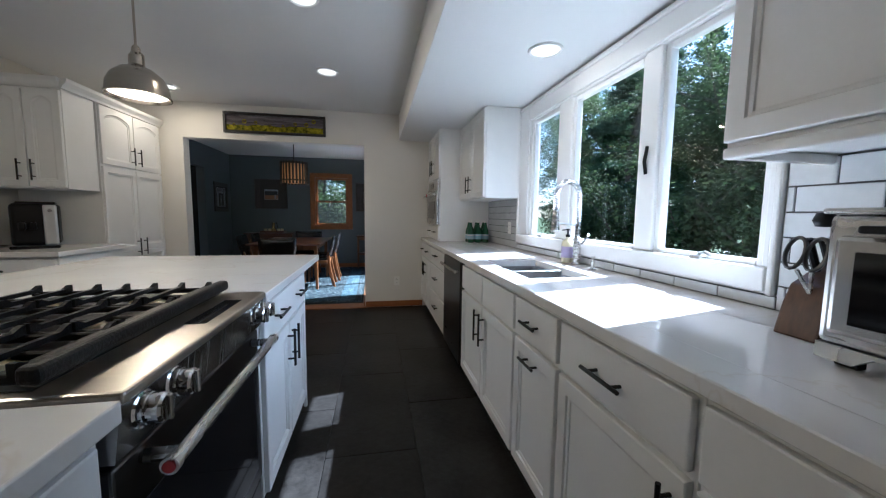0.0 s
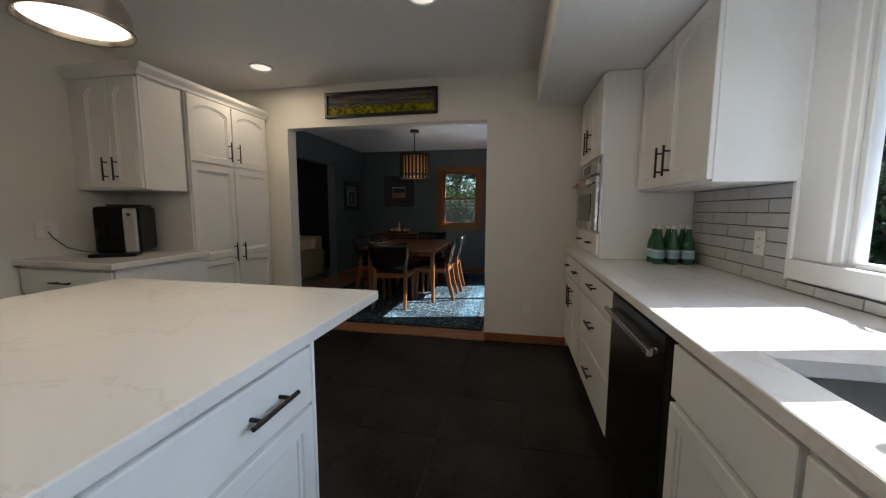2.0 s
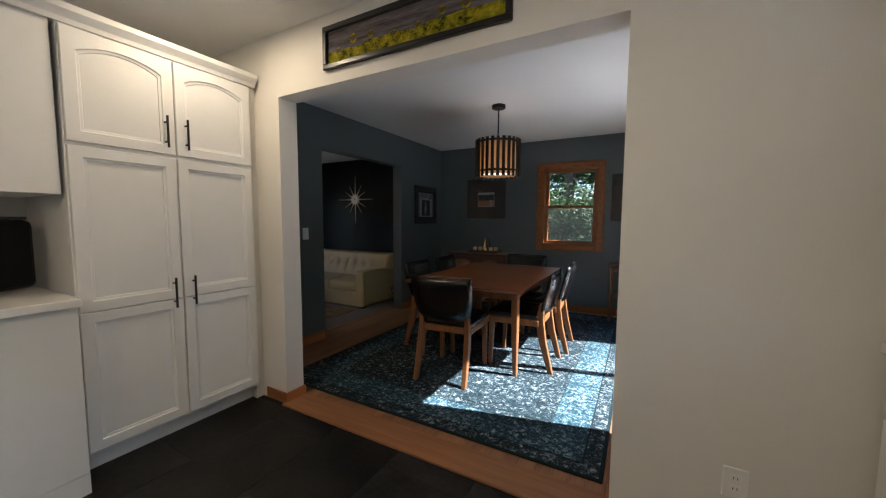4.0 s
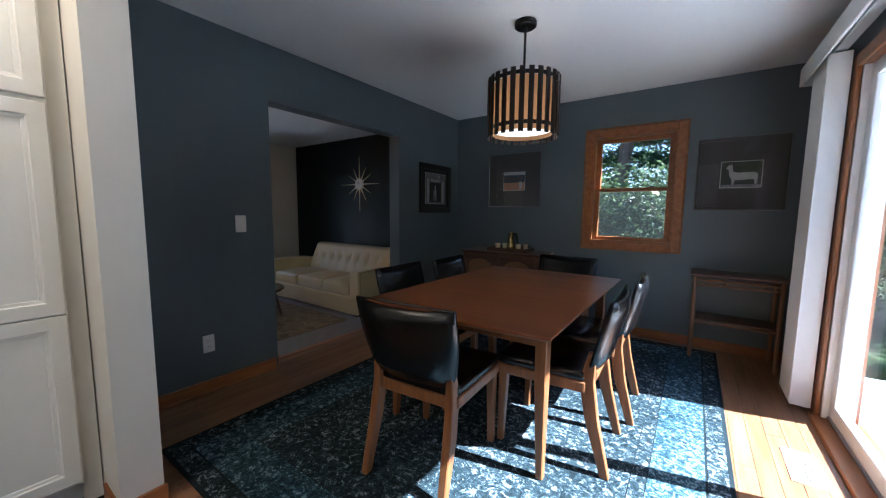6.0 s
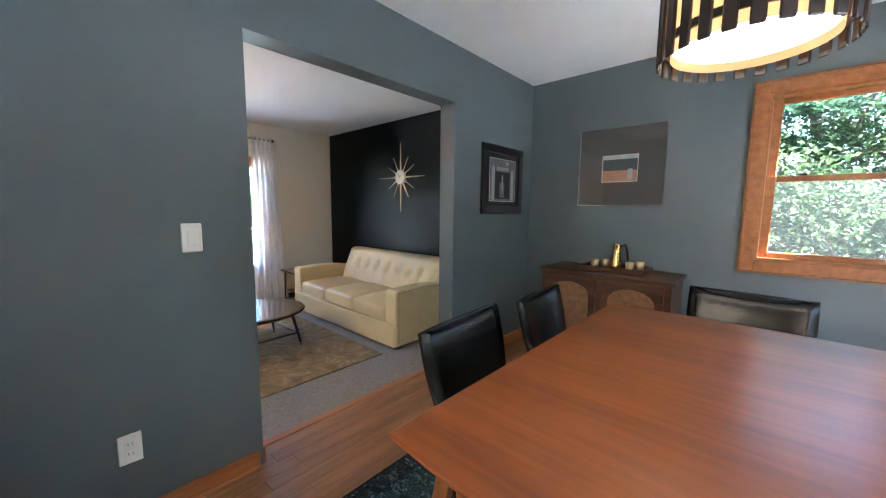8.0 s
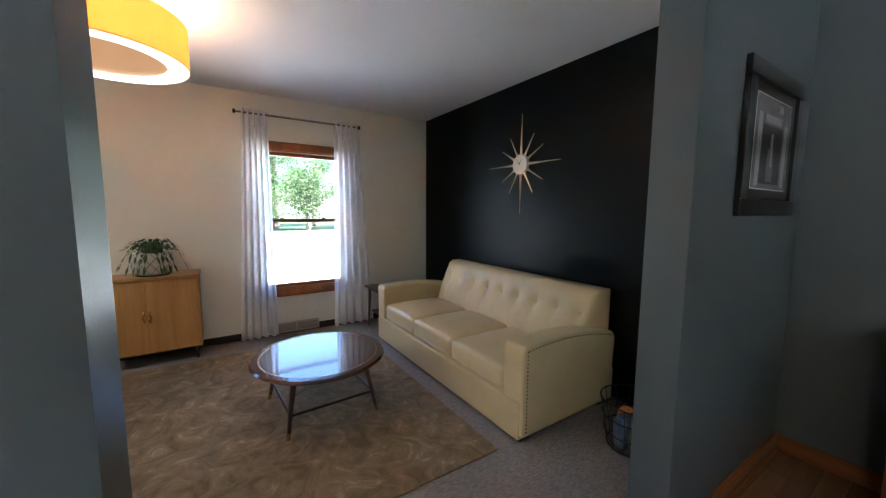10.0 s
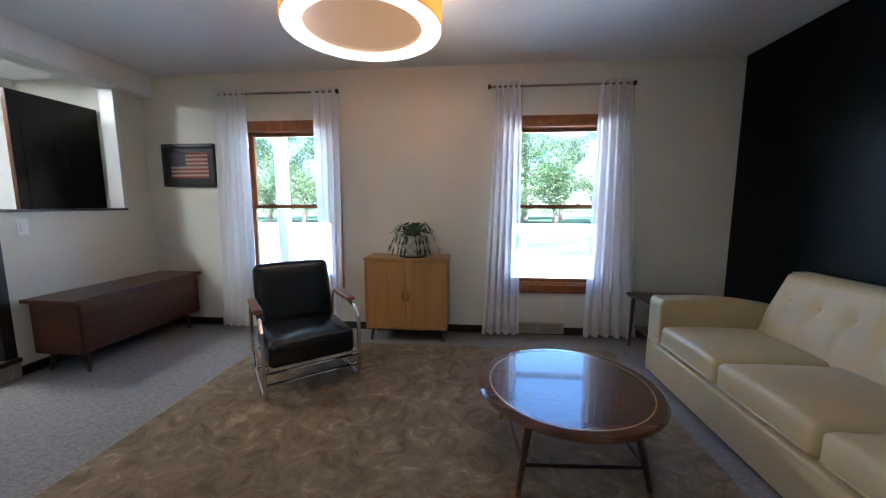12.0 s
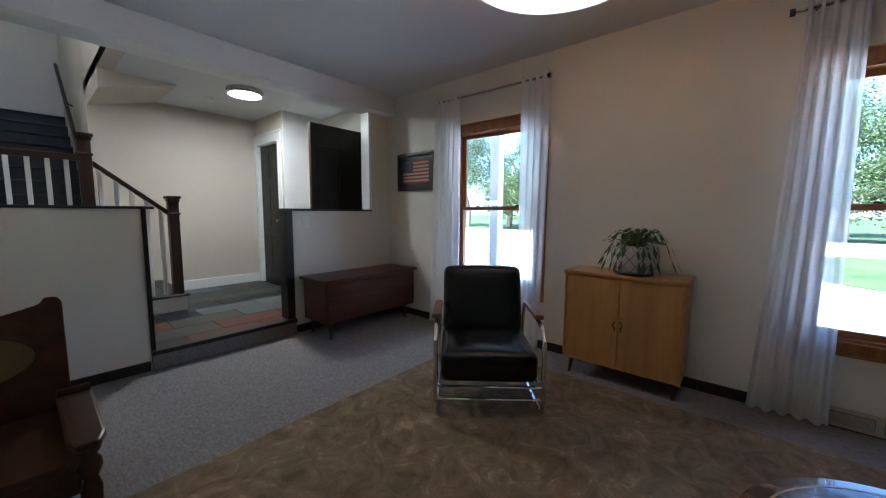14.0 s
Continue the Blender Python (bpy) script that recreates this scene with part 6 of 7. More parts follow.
# ---- living room ----
lrug = solid("rug", box(-6.32, -3.915, 4.56, 7.70, LF, LF + 0.011, 0.004), M_LRUG, "large taupe rug with a faded floral weave", "rug")


def cushion(x0, x1, y0, y1, z0, z1, bevel, bulge):
    """A soft block: bevelled box, top puffed up."""
    bm = bmesh.new()
    nx, ny = 8, 8
    b = bevel
    bm_box(bm, x0, x1, y0, y1, z0, z1, b, 3)
    bmesh.ops.subdivide_edges(bm, edges=[e for e in bm.edges if e.calc_length() > 0.25], cuts=5, use_grid_fill=True)
    cx, cy = (x0 + x1) / 2, (y0 + y1) / 2
    for v in bm.verts:
        fx, fy = (v.co.x - cx) / (x1 - x0) * 2, (v.co.y - cy) / (y1 - y0) * 2
        if v.co.z > (z0 + z1) / 2:
            v.co.z += bulge * max(0, 1 - fx ** 2) * max(0, 1 - fy ** 2)
    return bm


SX0_, SX1_, SYF, SYB = -6.01, -3.865, 7.83, 8.78
sofa = thing("sofa", Matrix.Translation((0, 0, LF)), "cream leather three-seat sofa with a tufted back and nailhead arms", "sofa")
AW = 0.17
part("base", box(SX0_ + 0.02, SX1_ - 0.02, SYF - 0.012, SYB, 0.028, 0.261, 0.012, 2), M_CREAM, sofa)
wS = (SX1_ - SX0_ - 2 * AW) / 3
for k in range(3):
    x0 = SX0_ + AW + k * wS
    c = part("seat_cushion", cushion(x0 + 0.004, x0 + wS - 0.004, SYF + 0.005, SYF + 0.66, 0.262, 0.418, 0.038, 0.038), M_CREAM, sofa, smooth=True)
    part("piping", tube([(x0 + 0.02, SYF + 0.008, 0.287), (x0 + wS - 0.02, SYF + 0.008, 0.287)], 0.006, 6), M_CREAM, c)
# back, leaning, with a row of tufts
bm = bmesh.new()
nx, nz = 84, 22
bx0, bx1 = -5.80, -3.93
bw = bx1 - bx0
tufts = [(bx0 + bw * (k + 0.5) / 9, 0.66) for k in range(9)]
front, rear = {}, {}
for i in range(nx + 1):
    for j in range(nz + 1):
        u, v = i / nx, j / nz
        z = 0.36 + v * 0.475
        x = bx0 + bw * u
        y = SYF + 0.60 + 0.17 * v
        r = min(1.0, min(u, 1 - u) * bw / 0.05, (1 - v) * 0.475 / 0.05)
        y += 0.05 * (1 - math.sqrt(max(0.0, 1 - (1 - r) ** 2)))
        y -= 0.02 * math.sin(math.pi * min(1, v * 1.15))
        for tx, tz in tufts:
            d2 = ((x - tx) / 0.055) ** 2 + ((z - tz) / 0.060) ** 2
            y += 0.045 * math.exp(-d2 * 1.3)
            y += 0.016 * math.exp(-((x - tx) / 0.014) ** 2) * math.exp(-((z - tz + 0.10) / 0.10) ** 2)
        front[i, j] = bm.verts.new((x, y, z))
        rear[i, j] = bm.verts.new((x, SYB - 0.02 + 0.0 * v, z)) if i in (0, nx) or j in (0, nz) else None
for i in range(nx):
    for j in range(nz):
        bm.faces.new((front[i, j], front[i + 1, j], front[i + 1, j + 1], front[i, j + 1]))
for i in range(nx):
    bm.faces.new((front[i, nz], front[i + 1, nz], rear[i + 1, nz], rear[i, nz]))
for j in range(nz):
    bm.faces.new((front[0, j], front[0, j + 1], rear[0, j + 1], rear[0, j]))
    bm.faces.new((front[nx, j], rear[nx, j], rear[nx, j + 1], front[nx, j + 1]))
bmesh.ops.recalc_face_normals(bm, faces=bm.faces)
bk = part("backrest", bm, M_CREAM, sofa, "tufted leaning back", smooth=True)
for tx, tz in tufts:
    v = (tz - 0.36) / 0.475
    part("button", lathe([(0, 0), (0.011, 0), (0.009, 0.006), (0, 0.008)], 10), M_CREAM, bk, m=face("-y", tx, SYF + 0.60 + 0.17 * v - 0.02 * math.sin(math.pi * min(1, v * 1.15)) + 0.042, tz))
part("back_board", box(-5.79, -3.94, SYB - 0.03, SYB, 0.06, 0.815, 0.01, 2), M_CREAM, sofa)
for s, xa, xb in ((-1, SX0_, SX0_ + AW), (1, SX1_ - AW, SX1_)):
    prof = [(SYF, 0.05), (SYF, 0.575), (SYF + 0.02, 0.605)] + [(SYF + 0.02 + (SYB - SYF - 0.08) * k / 10, 0.60 + 0.04 * math.sin(math.pi * (0.12 + 0.75 * k / 10)) - 0.02 - 0.05 * (k / 10) ** 2) for k in range(1, 11)] + [(SYB - 0.03, 0.50), (SYB - 0.06, 0.05)]
    arm = part("arm", prism(prof, xa, xb, 0, 0.016, 3), M_CREAM, sofa, "broad flat arm", smooth=False)
    xs = xb + 0.001 if s > 0 else xa - 0.001
    nail = []
    for k in range(22):
        nail.append((SYF + 0.035, 0.08 + k * 0.0235))
    for k in range(30):
        f = k / 29
        nail.append((SYF + 0.045 + (SYB - SYF - 0.14) * f, 0.575 + 0.04 * math.sin(math.pi * (0.12 + 0.75 * f)) - 0.012 - 0.05 * f ** 2))
    bm = bmesh.new()
    for yy, zz in nail:
        bmesh.ops.create_icosphere(bm, subdivisions=1, radius=0.0055, matrix=Matrix.Translation((xs, yy, zz)))
    tagged(part("nailhead_row", bm, M_BLACKMETAL, arm, "row of dark nailheads"), kind="stuff")
    for y in (SYF + 0.06, SYB - 0.10):
        part("foot", box((xa + xb) / 2 - 0.055, (xa + xb) / 2 + 0.055, y - 0.045, y + 0.045, 0.0, 0.059, 0.006), M_DARKTRIM, sofa)

# starburst clock
ck = thing("wall_clock", face("-y", -4.912, 8.84, 1.672), "brass starburst wall clock with a pale round face", "clock")
part("dial", lathe([(0, 0.05), (0.088, 0.05), (0.092, 0.045), (0.092, 0.02), (0, 0.02)], 32), mat("clock_face", (0.66, 0.62, 0.52), 0.35, vary=0.04), ck)
part("hub_post", lathe([(0, 0.0), (0.05, 0.0), (0.05, 0.02), (0, 0.02)], 20), M_BLACKMETAL, ck)
for k in range(12):
    a = math.pi * k / 6
    L = 0.455 if k % 3 == 0 else 0.30
    d = Vector((math.cos(a), math.sin(a), 0))
    bm = bmesh.new()
    bm_tube(bm, [d * 0.08 + Vector((0, 0, 0.03)), d * (L * 0.45) + Vector((0, 0, 0.032)), d * L + Vector((0, 0, 0.03))], 0.0145, 6, 0.0025)
    part("ray", bm, M_PALEBRASS, ck)
part("hour_hand", prism([(-0.004, 0), (0.004, 0), (0.0, 0.045)], 0.0505, 0.052, 2), M_BLACKMETAL, ck, m=pose(0, 0, 0, 0, 0, -20))
part("minute_hand", prism([(-0.003, 0), (0.003, 0), (0.0, 0.068)], 0.0525, 0.054, 2), M_BLACKMETAL, ck, m=pose(0, 0, 0, 0, 0, 35))

# round coffee table
CT = thing("coffee_table", Matrix.Translation((-4.955, 6.955, LF + 0.011)) @ Matrix.Diagonal((1.035, 1.035, 0.965, 1.0)), "round walnut coffee table with a glossy inlaid top and splayed legs", "coffee table")
M_CTTOP = wood("walnut_tabletop", (0.135, 0.055, 0.026), (0.065, 0.024, 0.012), 1, 0.14, 0.7, coat=0.6)
part("tabletop", lathe([(0, 0.40), (0.385, 0.40), (0.418, 0.397), (0.43, 0.385), (0.42, 0.372), (0.39, 0.366), (0, 0.366)], 64), M_CTTOP, CT, smooth=False)
part("inlay_ring", lathe([(0.372, 0.4002), (0.375, 0.4006), (0.378, 0.4002)], 64), M_BLOND, CT)
part("apron", lathe([(0.29, 0.325), (0.30, 0.325), (0.30, 0.3655), (0.29, 0.3655), (0.29, 0.325)], 40), M_WALNUT, CT)
legs = []
for k in range(4):
    a = radians(48 + 90 * k)
    d = Vector((math.cos(a), math.sin(a), 0))
    part("leg", tube([d * 0.31 + Vector((0, 0, 0.37)), d * 0.355 + Vector((0, 0, 0.19)), d * 0.395], 0.019, 10, 0.010), M_WALNUTZ, CT)
    part("foot_cap", tube([d * 0.387 + Vector((0, 0, 0.04)), d * 0.395], 0.0115, 10), M_BRASS, CT)
    legs.append(d * 0.365 + Vector((0, 0, 0.14)))
for k in range(4):
    part("stretcher", tube([legs[k], legs[(k + 1) % 4]], 0.009, 8), M_WALNUTZ, CT)

# drum ceiling lamp
dl = thing("drum_lamp", Matrix.Translation((-5.12, 5.90, 0)), "large amber drum ceiling lamp with a white rim and glowing diffuser", "ceiling lamp")
DR = 0.40
part("shade", lathe([(DR, 2.03), (DR + 0.002, 2.03), (DR + 0.002, 2.26), (DR, 2.26), (DR, 2.03)], 64), M_SHADE, dl, "amber fabric shade", smooth=False)
part("rim", lathe([(DR - 0.10, 2.032), (DR - 0.002, 2.028), (DR - 0.002, 2.04), (DR - 0.10, 2.042), (DR - 0.10, 2.032)], 64), glow("white_rim_glow", (1.0, 0.90, 0.74), 0.10), dl, "bright white rim")
part("diffuser", lathe([(0, 2.045), (DR - 0.10, 2.045), (DR - 0.10, 2.05), (0, 2.05)], 64), M_DIFF, dl, "amber fabric diffuser")
part("stem", tube([(0, 0, 2.26), (0, 0, DZ - 0.02)], 0.012, 10), M_NICKEL, dl)
part("canopy", lathe([(0, DZ - 0.001), (0.07, DZ - 0.001), (0.065, DZ - 0.025), (0, DZ - 0.03)], 24), M_NICKEL, dl)

# chrome armchair
acm = pose(-5.67, 5.22, LF + 0.011, 0, 0, -51.3) @ Matrix.Diagonal((1.09, 1.05, 1.0, 1.0))
ac = thing("armchair", acm, "black leather cantilever armchair on a bent chrome tube frame", "armchair")
bm = bmesh.new()


def side_loop(x):
    return [(x, -0.30, 0.545), (x, 0.10, 0.55), (x, 0.21, 0.535), (x, 0.27, 0.47), (x, 0.275, 0.38), (x, 0.275, 0.10), (x, 0.255, 0.035), (x, 0.20, 0.014), (x, -0.10, 0.014), (x, -0.28, 0.014)]


for s in (-1, 1):
    part("side_tube", tube(side_loop(s * 0.29), 0.0125, 10), M_CHROME, ac)
    part("arm_pad", slab([(s * 0.29 - 0.025, -0.22), (s * 0.29 + 0.025, -0.22), (s * 0.29 + 0.028, 0.14), (s * 0.29 - 0.028, 0.14)], 0.557, 0.587, 0.010, 2), M_CHAIRWOOD, ac, "chestnut wooden arm pad")
    part("rear_tube", tube([(s * 0.29, -0.28, 0.014), (s * 0.29, -0.36, 0.12), (s * 0.29, -0.34, 0.45), (s * 0.29, -0.30, 0.545)], 0.0125, 10), M_CHROME, ac)
for y, zz in ((0.275, 0.12), (-0.28, 0.014), (0.275, 0.195)):
    part("cross_tube", tube([(-0.29, y, zz), (0.29, y, zz)], 0.010, 8), M_CHROME, ac)
part("seat_rail", tube([(-0.27, 0.24, 0.205), (-0.27, -0.24, 0.18), (0.27, -0.24, 0.18), (0.27, 0.24, 0.205)], 0.010, 8), M_CHROME, ac)
part("seat_cushion", cushion(-0.265, 0.265, -0.25, 0.275, 0.212, 0.39, 0.04, 0.03), M_BLACKLEATHER, ac, smooth=True)
bkm = Matrix.Translation((0, -0.22, 0.30)) @ pose(0, 0, 0, 16, 0, 0)
part("back_cushion", cushion(-0.262, 0.262, -0.055, 0.055, 0.05, 0.53, 0.045, 0.012), M_BLACKLEATHER, ac, m=bkm, smooth=True)

# blond cabinet with plant
bc = thing("cabinet", Matrix.Translation((-6.55, 5.85, LF)), "blond maple two-door cabinet on short tapered legs", "cabinet")
part("body", box(-0.155, 0.155, -0.385, 0.385, 0.125, 0.775, 0.003), M_BLOND, bc)
part("top", box(-0.16, 0.175, -0.395, 0.395, 0.776, 0.80, 0.004), M_BLOND, bc)
for s in (-1, 1):
    part("edge", box(0.155, 0.17, s * 0.385 - 0.012 * (s > 0) - 0.0, s * 0.385 + 0.012 * (s < 0), 0.125, 0.775, 0.002), M_BLOND, bc)
    d = part("door", box(0.1555, 0.168, min(s * 0.003, s * 0.368), max(s * 0.003, s * 0.368), 0.142, 0.765, 0.003), M_BLOND, bc)
    hpts = [(0.168, s * 0.022, 0.40), (0.182, s * 0.018, 0.42), (0.184, s * 0.030, 0.45), (0.184, s * 0.018, 0.48), (0.168, s * 0.022, 0.50)]
    part("handle", tube(hpts, 0.006, 8), M_BRASS, d, "curved brass pull")
    for x in (-0.11, 0.11):
        part("leg", tube([(x, s * 0.33, 0.125), (x * 1.1, s * 0.345, 0.0)], 0.018, 10, 0.010), M_WALNUTZ, bc)
part("rail", box(0.1555, 0.168, -0.372, 0.372, 0.126, 0.140, 0.002), M_BLOND, bc)

pl = thing("potted_plant", Matrix.Translation((-6.52, 5.90, 0.651)), "trailing holiday cactus in a white netted ceramic pot", "plant")
part("saucer", lathe([(0, 0), (0.12, 0), (0.13, 0.012), (0, 0.012)], 28), M_BLACKPLASTIC, pl)
pot = part("pot", lathe([(0, 0.012), (0.10, 0.012), (0.135, 0.04), (0.15, 0.10), (0.15, 0.15), (0.135, 0.20), (0.125, 0.205), (0.125, 0.18), (0, 0.18)], 36), M_POT, pl, "white pot with a raised net pattern", smooth=True)


def pot_r(z):
    ks = [(0.012, 0.10), (0.04, 0.135), (0.10, 0.15), (0.15, 0.15), (0.20, 0.135)]
    for (a, ra), (b, rb) in zip(ks, ks[1:]):
        if a <= z <= b:
            return ra + (rb - ra) * (z - a) / (b - a)
    return 0.135


for s in (-1, 1):
    bm = bmesh.new()
    for k in range(12):
        pts = []
        for j in range(13):
            zz = 0.02 + 0.178 * j / 12
            a = 2 * math.pi * k / 12 + s * (1.0 * j / 12)
            pts.append((pot_r(zz) * 1.004 * math.cos(a), pot_r(zz) * 1.004 * math.sin(a), zz))
        bm_tube(bm, pts, 0.0028, 4)
    part("net_line", bm, M_POTLINE, pot)
part("soil", lathe([(0, 0.185), (0.124, 0.182)], 20), M_SOIL, pl)
rl = random.Random(11)
for k in range(58):
    a = rl.uniform(0, 2 * math.pi)
    reach, rise = rl.uniform(0.10, 0.25), rl.uniform(0.02, 0.08)
    bm = bmesh.new()
    prev = None
    nseg = 6
    p0 = Vector((rl.uniform(0, 0.06) * math.cos(a), rl.uniform(0, 0.06) * math.sin(a), 0.185))
    out = Vector((math.cos(a), math.sin(a), 0))
    sidev = Vector((-math.sin(a), math.cos(a), 0))
    twist = rl.uniform(-0.5, 0.5)
    pts = []
    for j in range(nseg + 1):
        f = j / nseg
        pts.append(p0 + out * (reach * f) + sidev * (twist * 0.1 * f * f) + Vector((0, 0, rise * math.sin(math.pi * min(1, f * 1.15)) * 1.6 - (0.16 * f ** 4 if reach > 0.21 else -0.04 * f))))
    for j in range(nseg):
        a_, b_ = pts[j], pts[j + 1]
        m_ = (a_ + b_) / 2
        wv, up = sidev * rl.uniform(0.010, 0.016), Vector((0, 0, 0.004))
        vs = [bm.verts.new(v) for v in (a_, m_ + wv, b_, m_ - wv, m_ + up, m_ - up)]
        for q in ((0, 1, 4), (1, 2, 4), (2, 3, 4), (3, 0, 4), (1, 0, 5), (2, 1, 5), (3, 2, 5), (0, 3, 5)):
            bm.faces.new([vs[i] for i in q])
    part("stem", bm, M_SUCC, pl)


# curtains on rods
def curtain(name, y0, y1, yb0, yb1, waves, seed):
    rg = random.Random(seed)
    bm = bmesh.new()
    nu, nv = waves * 10, 22
    vs = {}
    for i in range(nu + 1):
        for j in range(nv + 1):
            u, v = i / nu, j / nv
            z = 2.24 + v * (LF + 0.025 - 2.24)
            a0, a1 = y0 + (yb0 - y0) * v ** 1.3, y1 + (yb1 - y1) * v ** 1.3
            y = a0 + (a1 - a0) * u
            amp = 0.032 + 0.010 * math.sin(3 * v + seed)
            x = -6.625 + amp * math.sin(2 * math.pi * waves * u + 0.5 * math.sin(2.2 * v + seed)) + 0.008 * math.sin(7 * u + 4 * v + seed)
            vs[i, j] = bm.verts.new((x, y, z))
    for i in range(nu):
        for j in range(nv):
            bm.faces.new((vs[i, j], vs[i + 1, j], vs[i + 1, j + 1], vs[i, j + 1]))
    return solid(name, bm, M_SHEER, "sheer white floor-length curtain gathered beside the window", "curtain", "living room curtains", smooth=True)


curtain("curtain", 3.95, 4.25, 3.84, 4.24, 5, 1)
curtain("curtain", 4.93, 5.19, 4.92, 5.14, 4, 2)
curtain("curtain", 6.66, 6.90, 6.56, 6.92, 5, 3)
curtain("curtain", 7.58, 7.88, 7.53, 8.02, 5, 4)
for y0, y1 in ((3.96, 5.17), (6.60, 7.87)):
    rd = thing("curtain_rod", Matrix.Translation((-6.625, 0, 2.203)), "bronze curtain rod with round finials", "curtain rod", "living room curtain rods")
    M_ROD = M_NICKEL
    part("rod", tube([(0, y0, 0), (0, y1, 0)], 0.011, 12), M_ROD, rd)
    for y in (y0, y1):
        part("finial", tube([(0, y - 0.012, 0), (0, y + 0.012, 0)], 0.02, 14), M_BLACKMETAL, rd)
    for y in (y0 + 0.10, y1 - 0.10):
        part("bracket", tube([(0, y, 0), (-0.094, y, 0)], 0.008, 8), M_BLACKMETAL, rd)

# flag picture
fl = thing("picture", face("+x", -6.72, 3.543, 1.325), "black-framed vintage striped flag", "picture")
w, h, fw = 0.575, 0.43, 0.035
for a in ((-w / 2, w / 2, 0, fw), (-w / 2, w / 2, h - fw, h), (-w / 2, -w / 2 + fw, fw, h - fw), (w / 2 - fw, w / 2, fw, h - fw)):
    part("frame", box(*a, 0.001, 0.03, 0.004), M_FRAMEBLACK, fl)
part("mount", box(-w / 2 + fw, w / 2 - fw, fw, h - fw, 0.001, 0.010), P_BLACK, fl)
F_RED, F_WHITE, F_BLUE = mat("aged_red_cloth", (0.22, 0.035, 0.03), 0.8), mat("aged_cream_cloth", (0.42, 0.36, 0.28), 0.8), mat("aged_blue_cloth", (0.035, 0.04, 0.06), 0.8)
fx0, fx1, fy0, fy1 = -0.205, 0.205, 0.085, 0.345
for k in range(13):
    part("stripe", box(fx0, fx1, fy0 + (fy1 - fy0) * k / 13, fy0 + (fy1 - fy0) * (k + 1) / 13, 0.0102, 0.012), F_RED if k % 2 == 0 else F_WHITE, fl)
part("canton", box(fx0, fx0 + 0.165, fy0 + (fy1 - fy0) * 6 / 13, fy1, 0.0125, 0.013), F_BLUE, fl)
for r in range(5):
    for c in range(6):
        part("star", lathe([(0, 0.0132), (0.005, 0.0132), (0, 0.0136)], 5), F_WHITE, fl, m=Matrix.Translation((fx0 + 0.016 + c * 0.0265, fy0 + (fy1 - fy0) * 6 / 13 + 0.014 + r * 0.028, 0)))

# long low chest under the half wall
bn = thing("chest", Matrix.Translation((-6.10, 3.345, LF)), "long low walnut chest on short tapered legs", "chest")
M_CHEST = wood("red_walnut", (0.13, 0.042, 0.016), (0.060, 0.018, 0.008), 0, 0.34, 0.6)
part("body", box(-0.58, 0.58, -0.20, 0.20, 0.16, 0.555, 0.004), M_CHEST, bn)
part("lid", box(-0.61, 0.61, -0.235, 0.225, 0.557, 0.585, 0.005, 2), M_CHEST, bn)
part("front_panel", box(-0.565, 0.565, 0.2005, 0.212, 0.18, 0.535, 0.003), M_CHEST, bn)
for sx in (-0.46, 0.50):
    for sy in (-0.15, 0.15):
        part("leg", tube([(sx, sy, 0.16), (sx * 1.03, sy * 1.1, 0.0)], 0.020, 10, 0.012), M_WALNUTZ, bn)

# end table behind the sofa
et = thing("end_table", Matrix.Translation((-6.27, 8.20, LF)), "dark walnut end table beside the sofa with a lower shelf", "end table")
part("top", box(-0.26, 0.26, -0.33, 0.33, 0.47, 0.495, 0.006, 2), M_WALNUT, et)
part("shelf", box(-0.20, 0.20, -0.27, 0.27, 0.18, 0.198, 0.004), M_WALNUT, et)
for sx in (-0.21, 0.21):
    for sy in (-0.28, 0.28):
        part("leg", tube([(sx, sy, 0.47), (sx * 1.06, sy * 1.05, 0.0)], 0.017, 10, 0.010), M_WALNUTZ, et)

vt = thing("wall_vent", face("+x", -6.705, 7.12, LF + 0.012), "beige slotted register at the foot of the wall", "vent")
part("plate", box(-0.25, 0.25, 0, 0.115, 0.0005, 0.010, 0.003), M_VENT, vt)
for c in (-0.12, 0.12):
    part("grille", box(c - 0.105, c + 0.105, 0.022, 0.093, 0.0102, 0.013, 0.002), mat("grey_register", (0.20, 0.19, 0.18), 0.45, vary=0.1, scale=20), vt, "grey perforated grille")
    for k in range(7):
        part("slat", box(c - 0.10, c + 0.10, 0.027 + k * 0.009, 0.031 + k * 0.009, 0.0132, 0.0165), M_VENT, vt)
plate("wall_socket", "+x", -6.72, 7.32, 0.15, 0.072, 0.115, "white wall socket between the curtains", "socket")
plate("light_switch", "+y", -5.603, 3.07, 0.967, 0.072, 0.118, "white light switch on the half wall", "light switch")

# wire basket with bright magazines
wb = thing("basket", Matrix.Translation((-3.52, 8.40, LF)), "black wire basket holding bright folded cloths", "basket")
for zz, r in ((0.01, 0.14), (0.10, 0.16), (0.20, 0.175), (0.29, 0.185)):
    part("ring", tube([(r * math.cos(2 * math.pi * k / 24), r * math.sin(2 * math.pi * k / 24), zz) for k in range(25)], 0.004, 6), M_BLACKMETAL, wb)
for k in range(14):
    a = 2 * math.pi * k / 14
    part("rib", tube([(0.14 * math.cos(a), 0.14 * math.sin(a), 0.01), (0.185 * math.cos(a), 0.185 * math.sin(a), 0.29)], 0.003, 5), M_BLACKMETAL, wb)
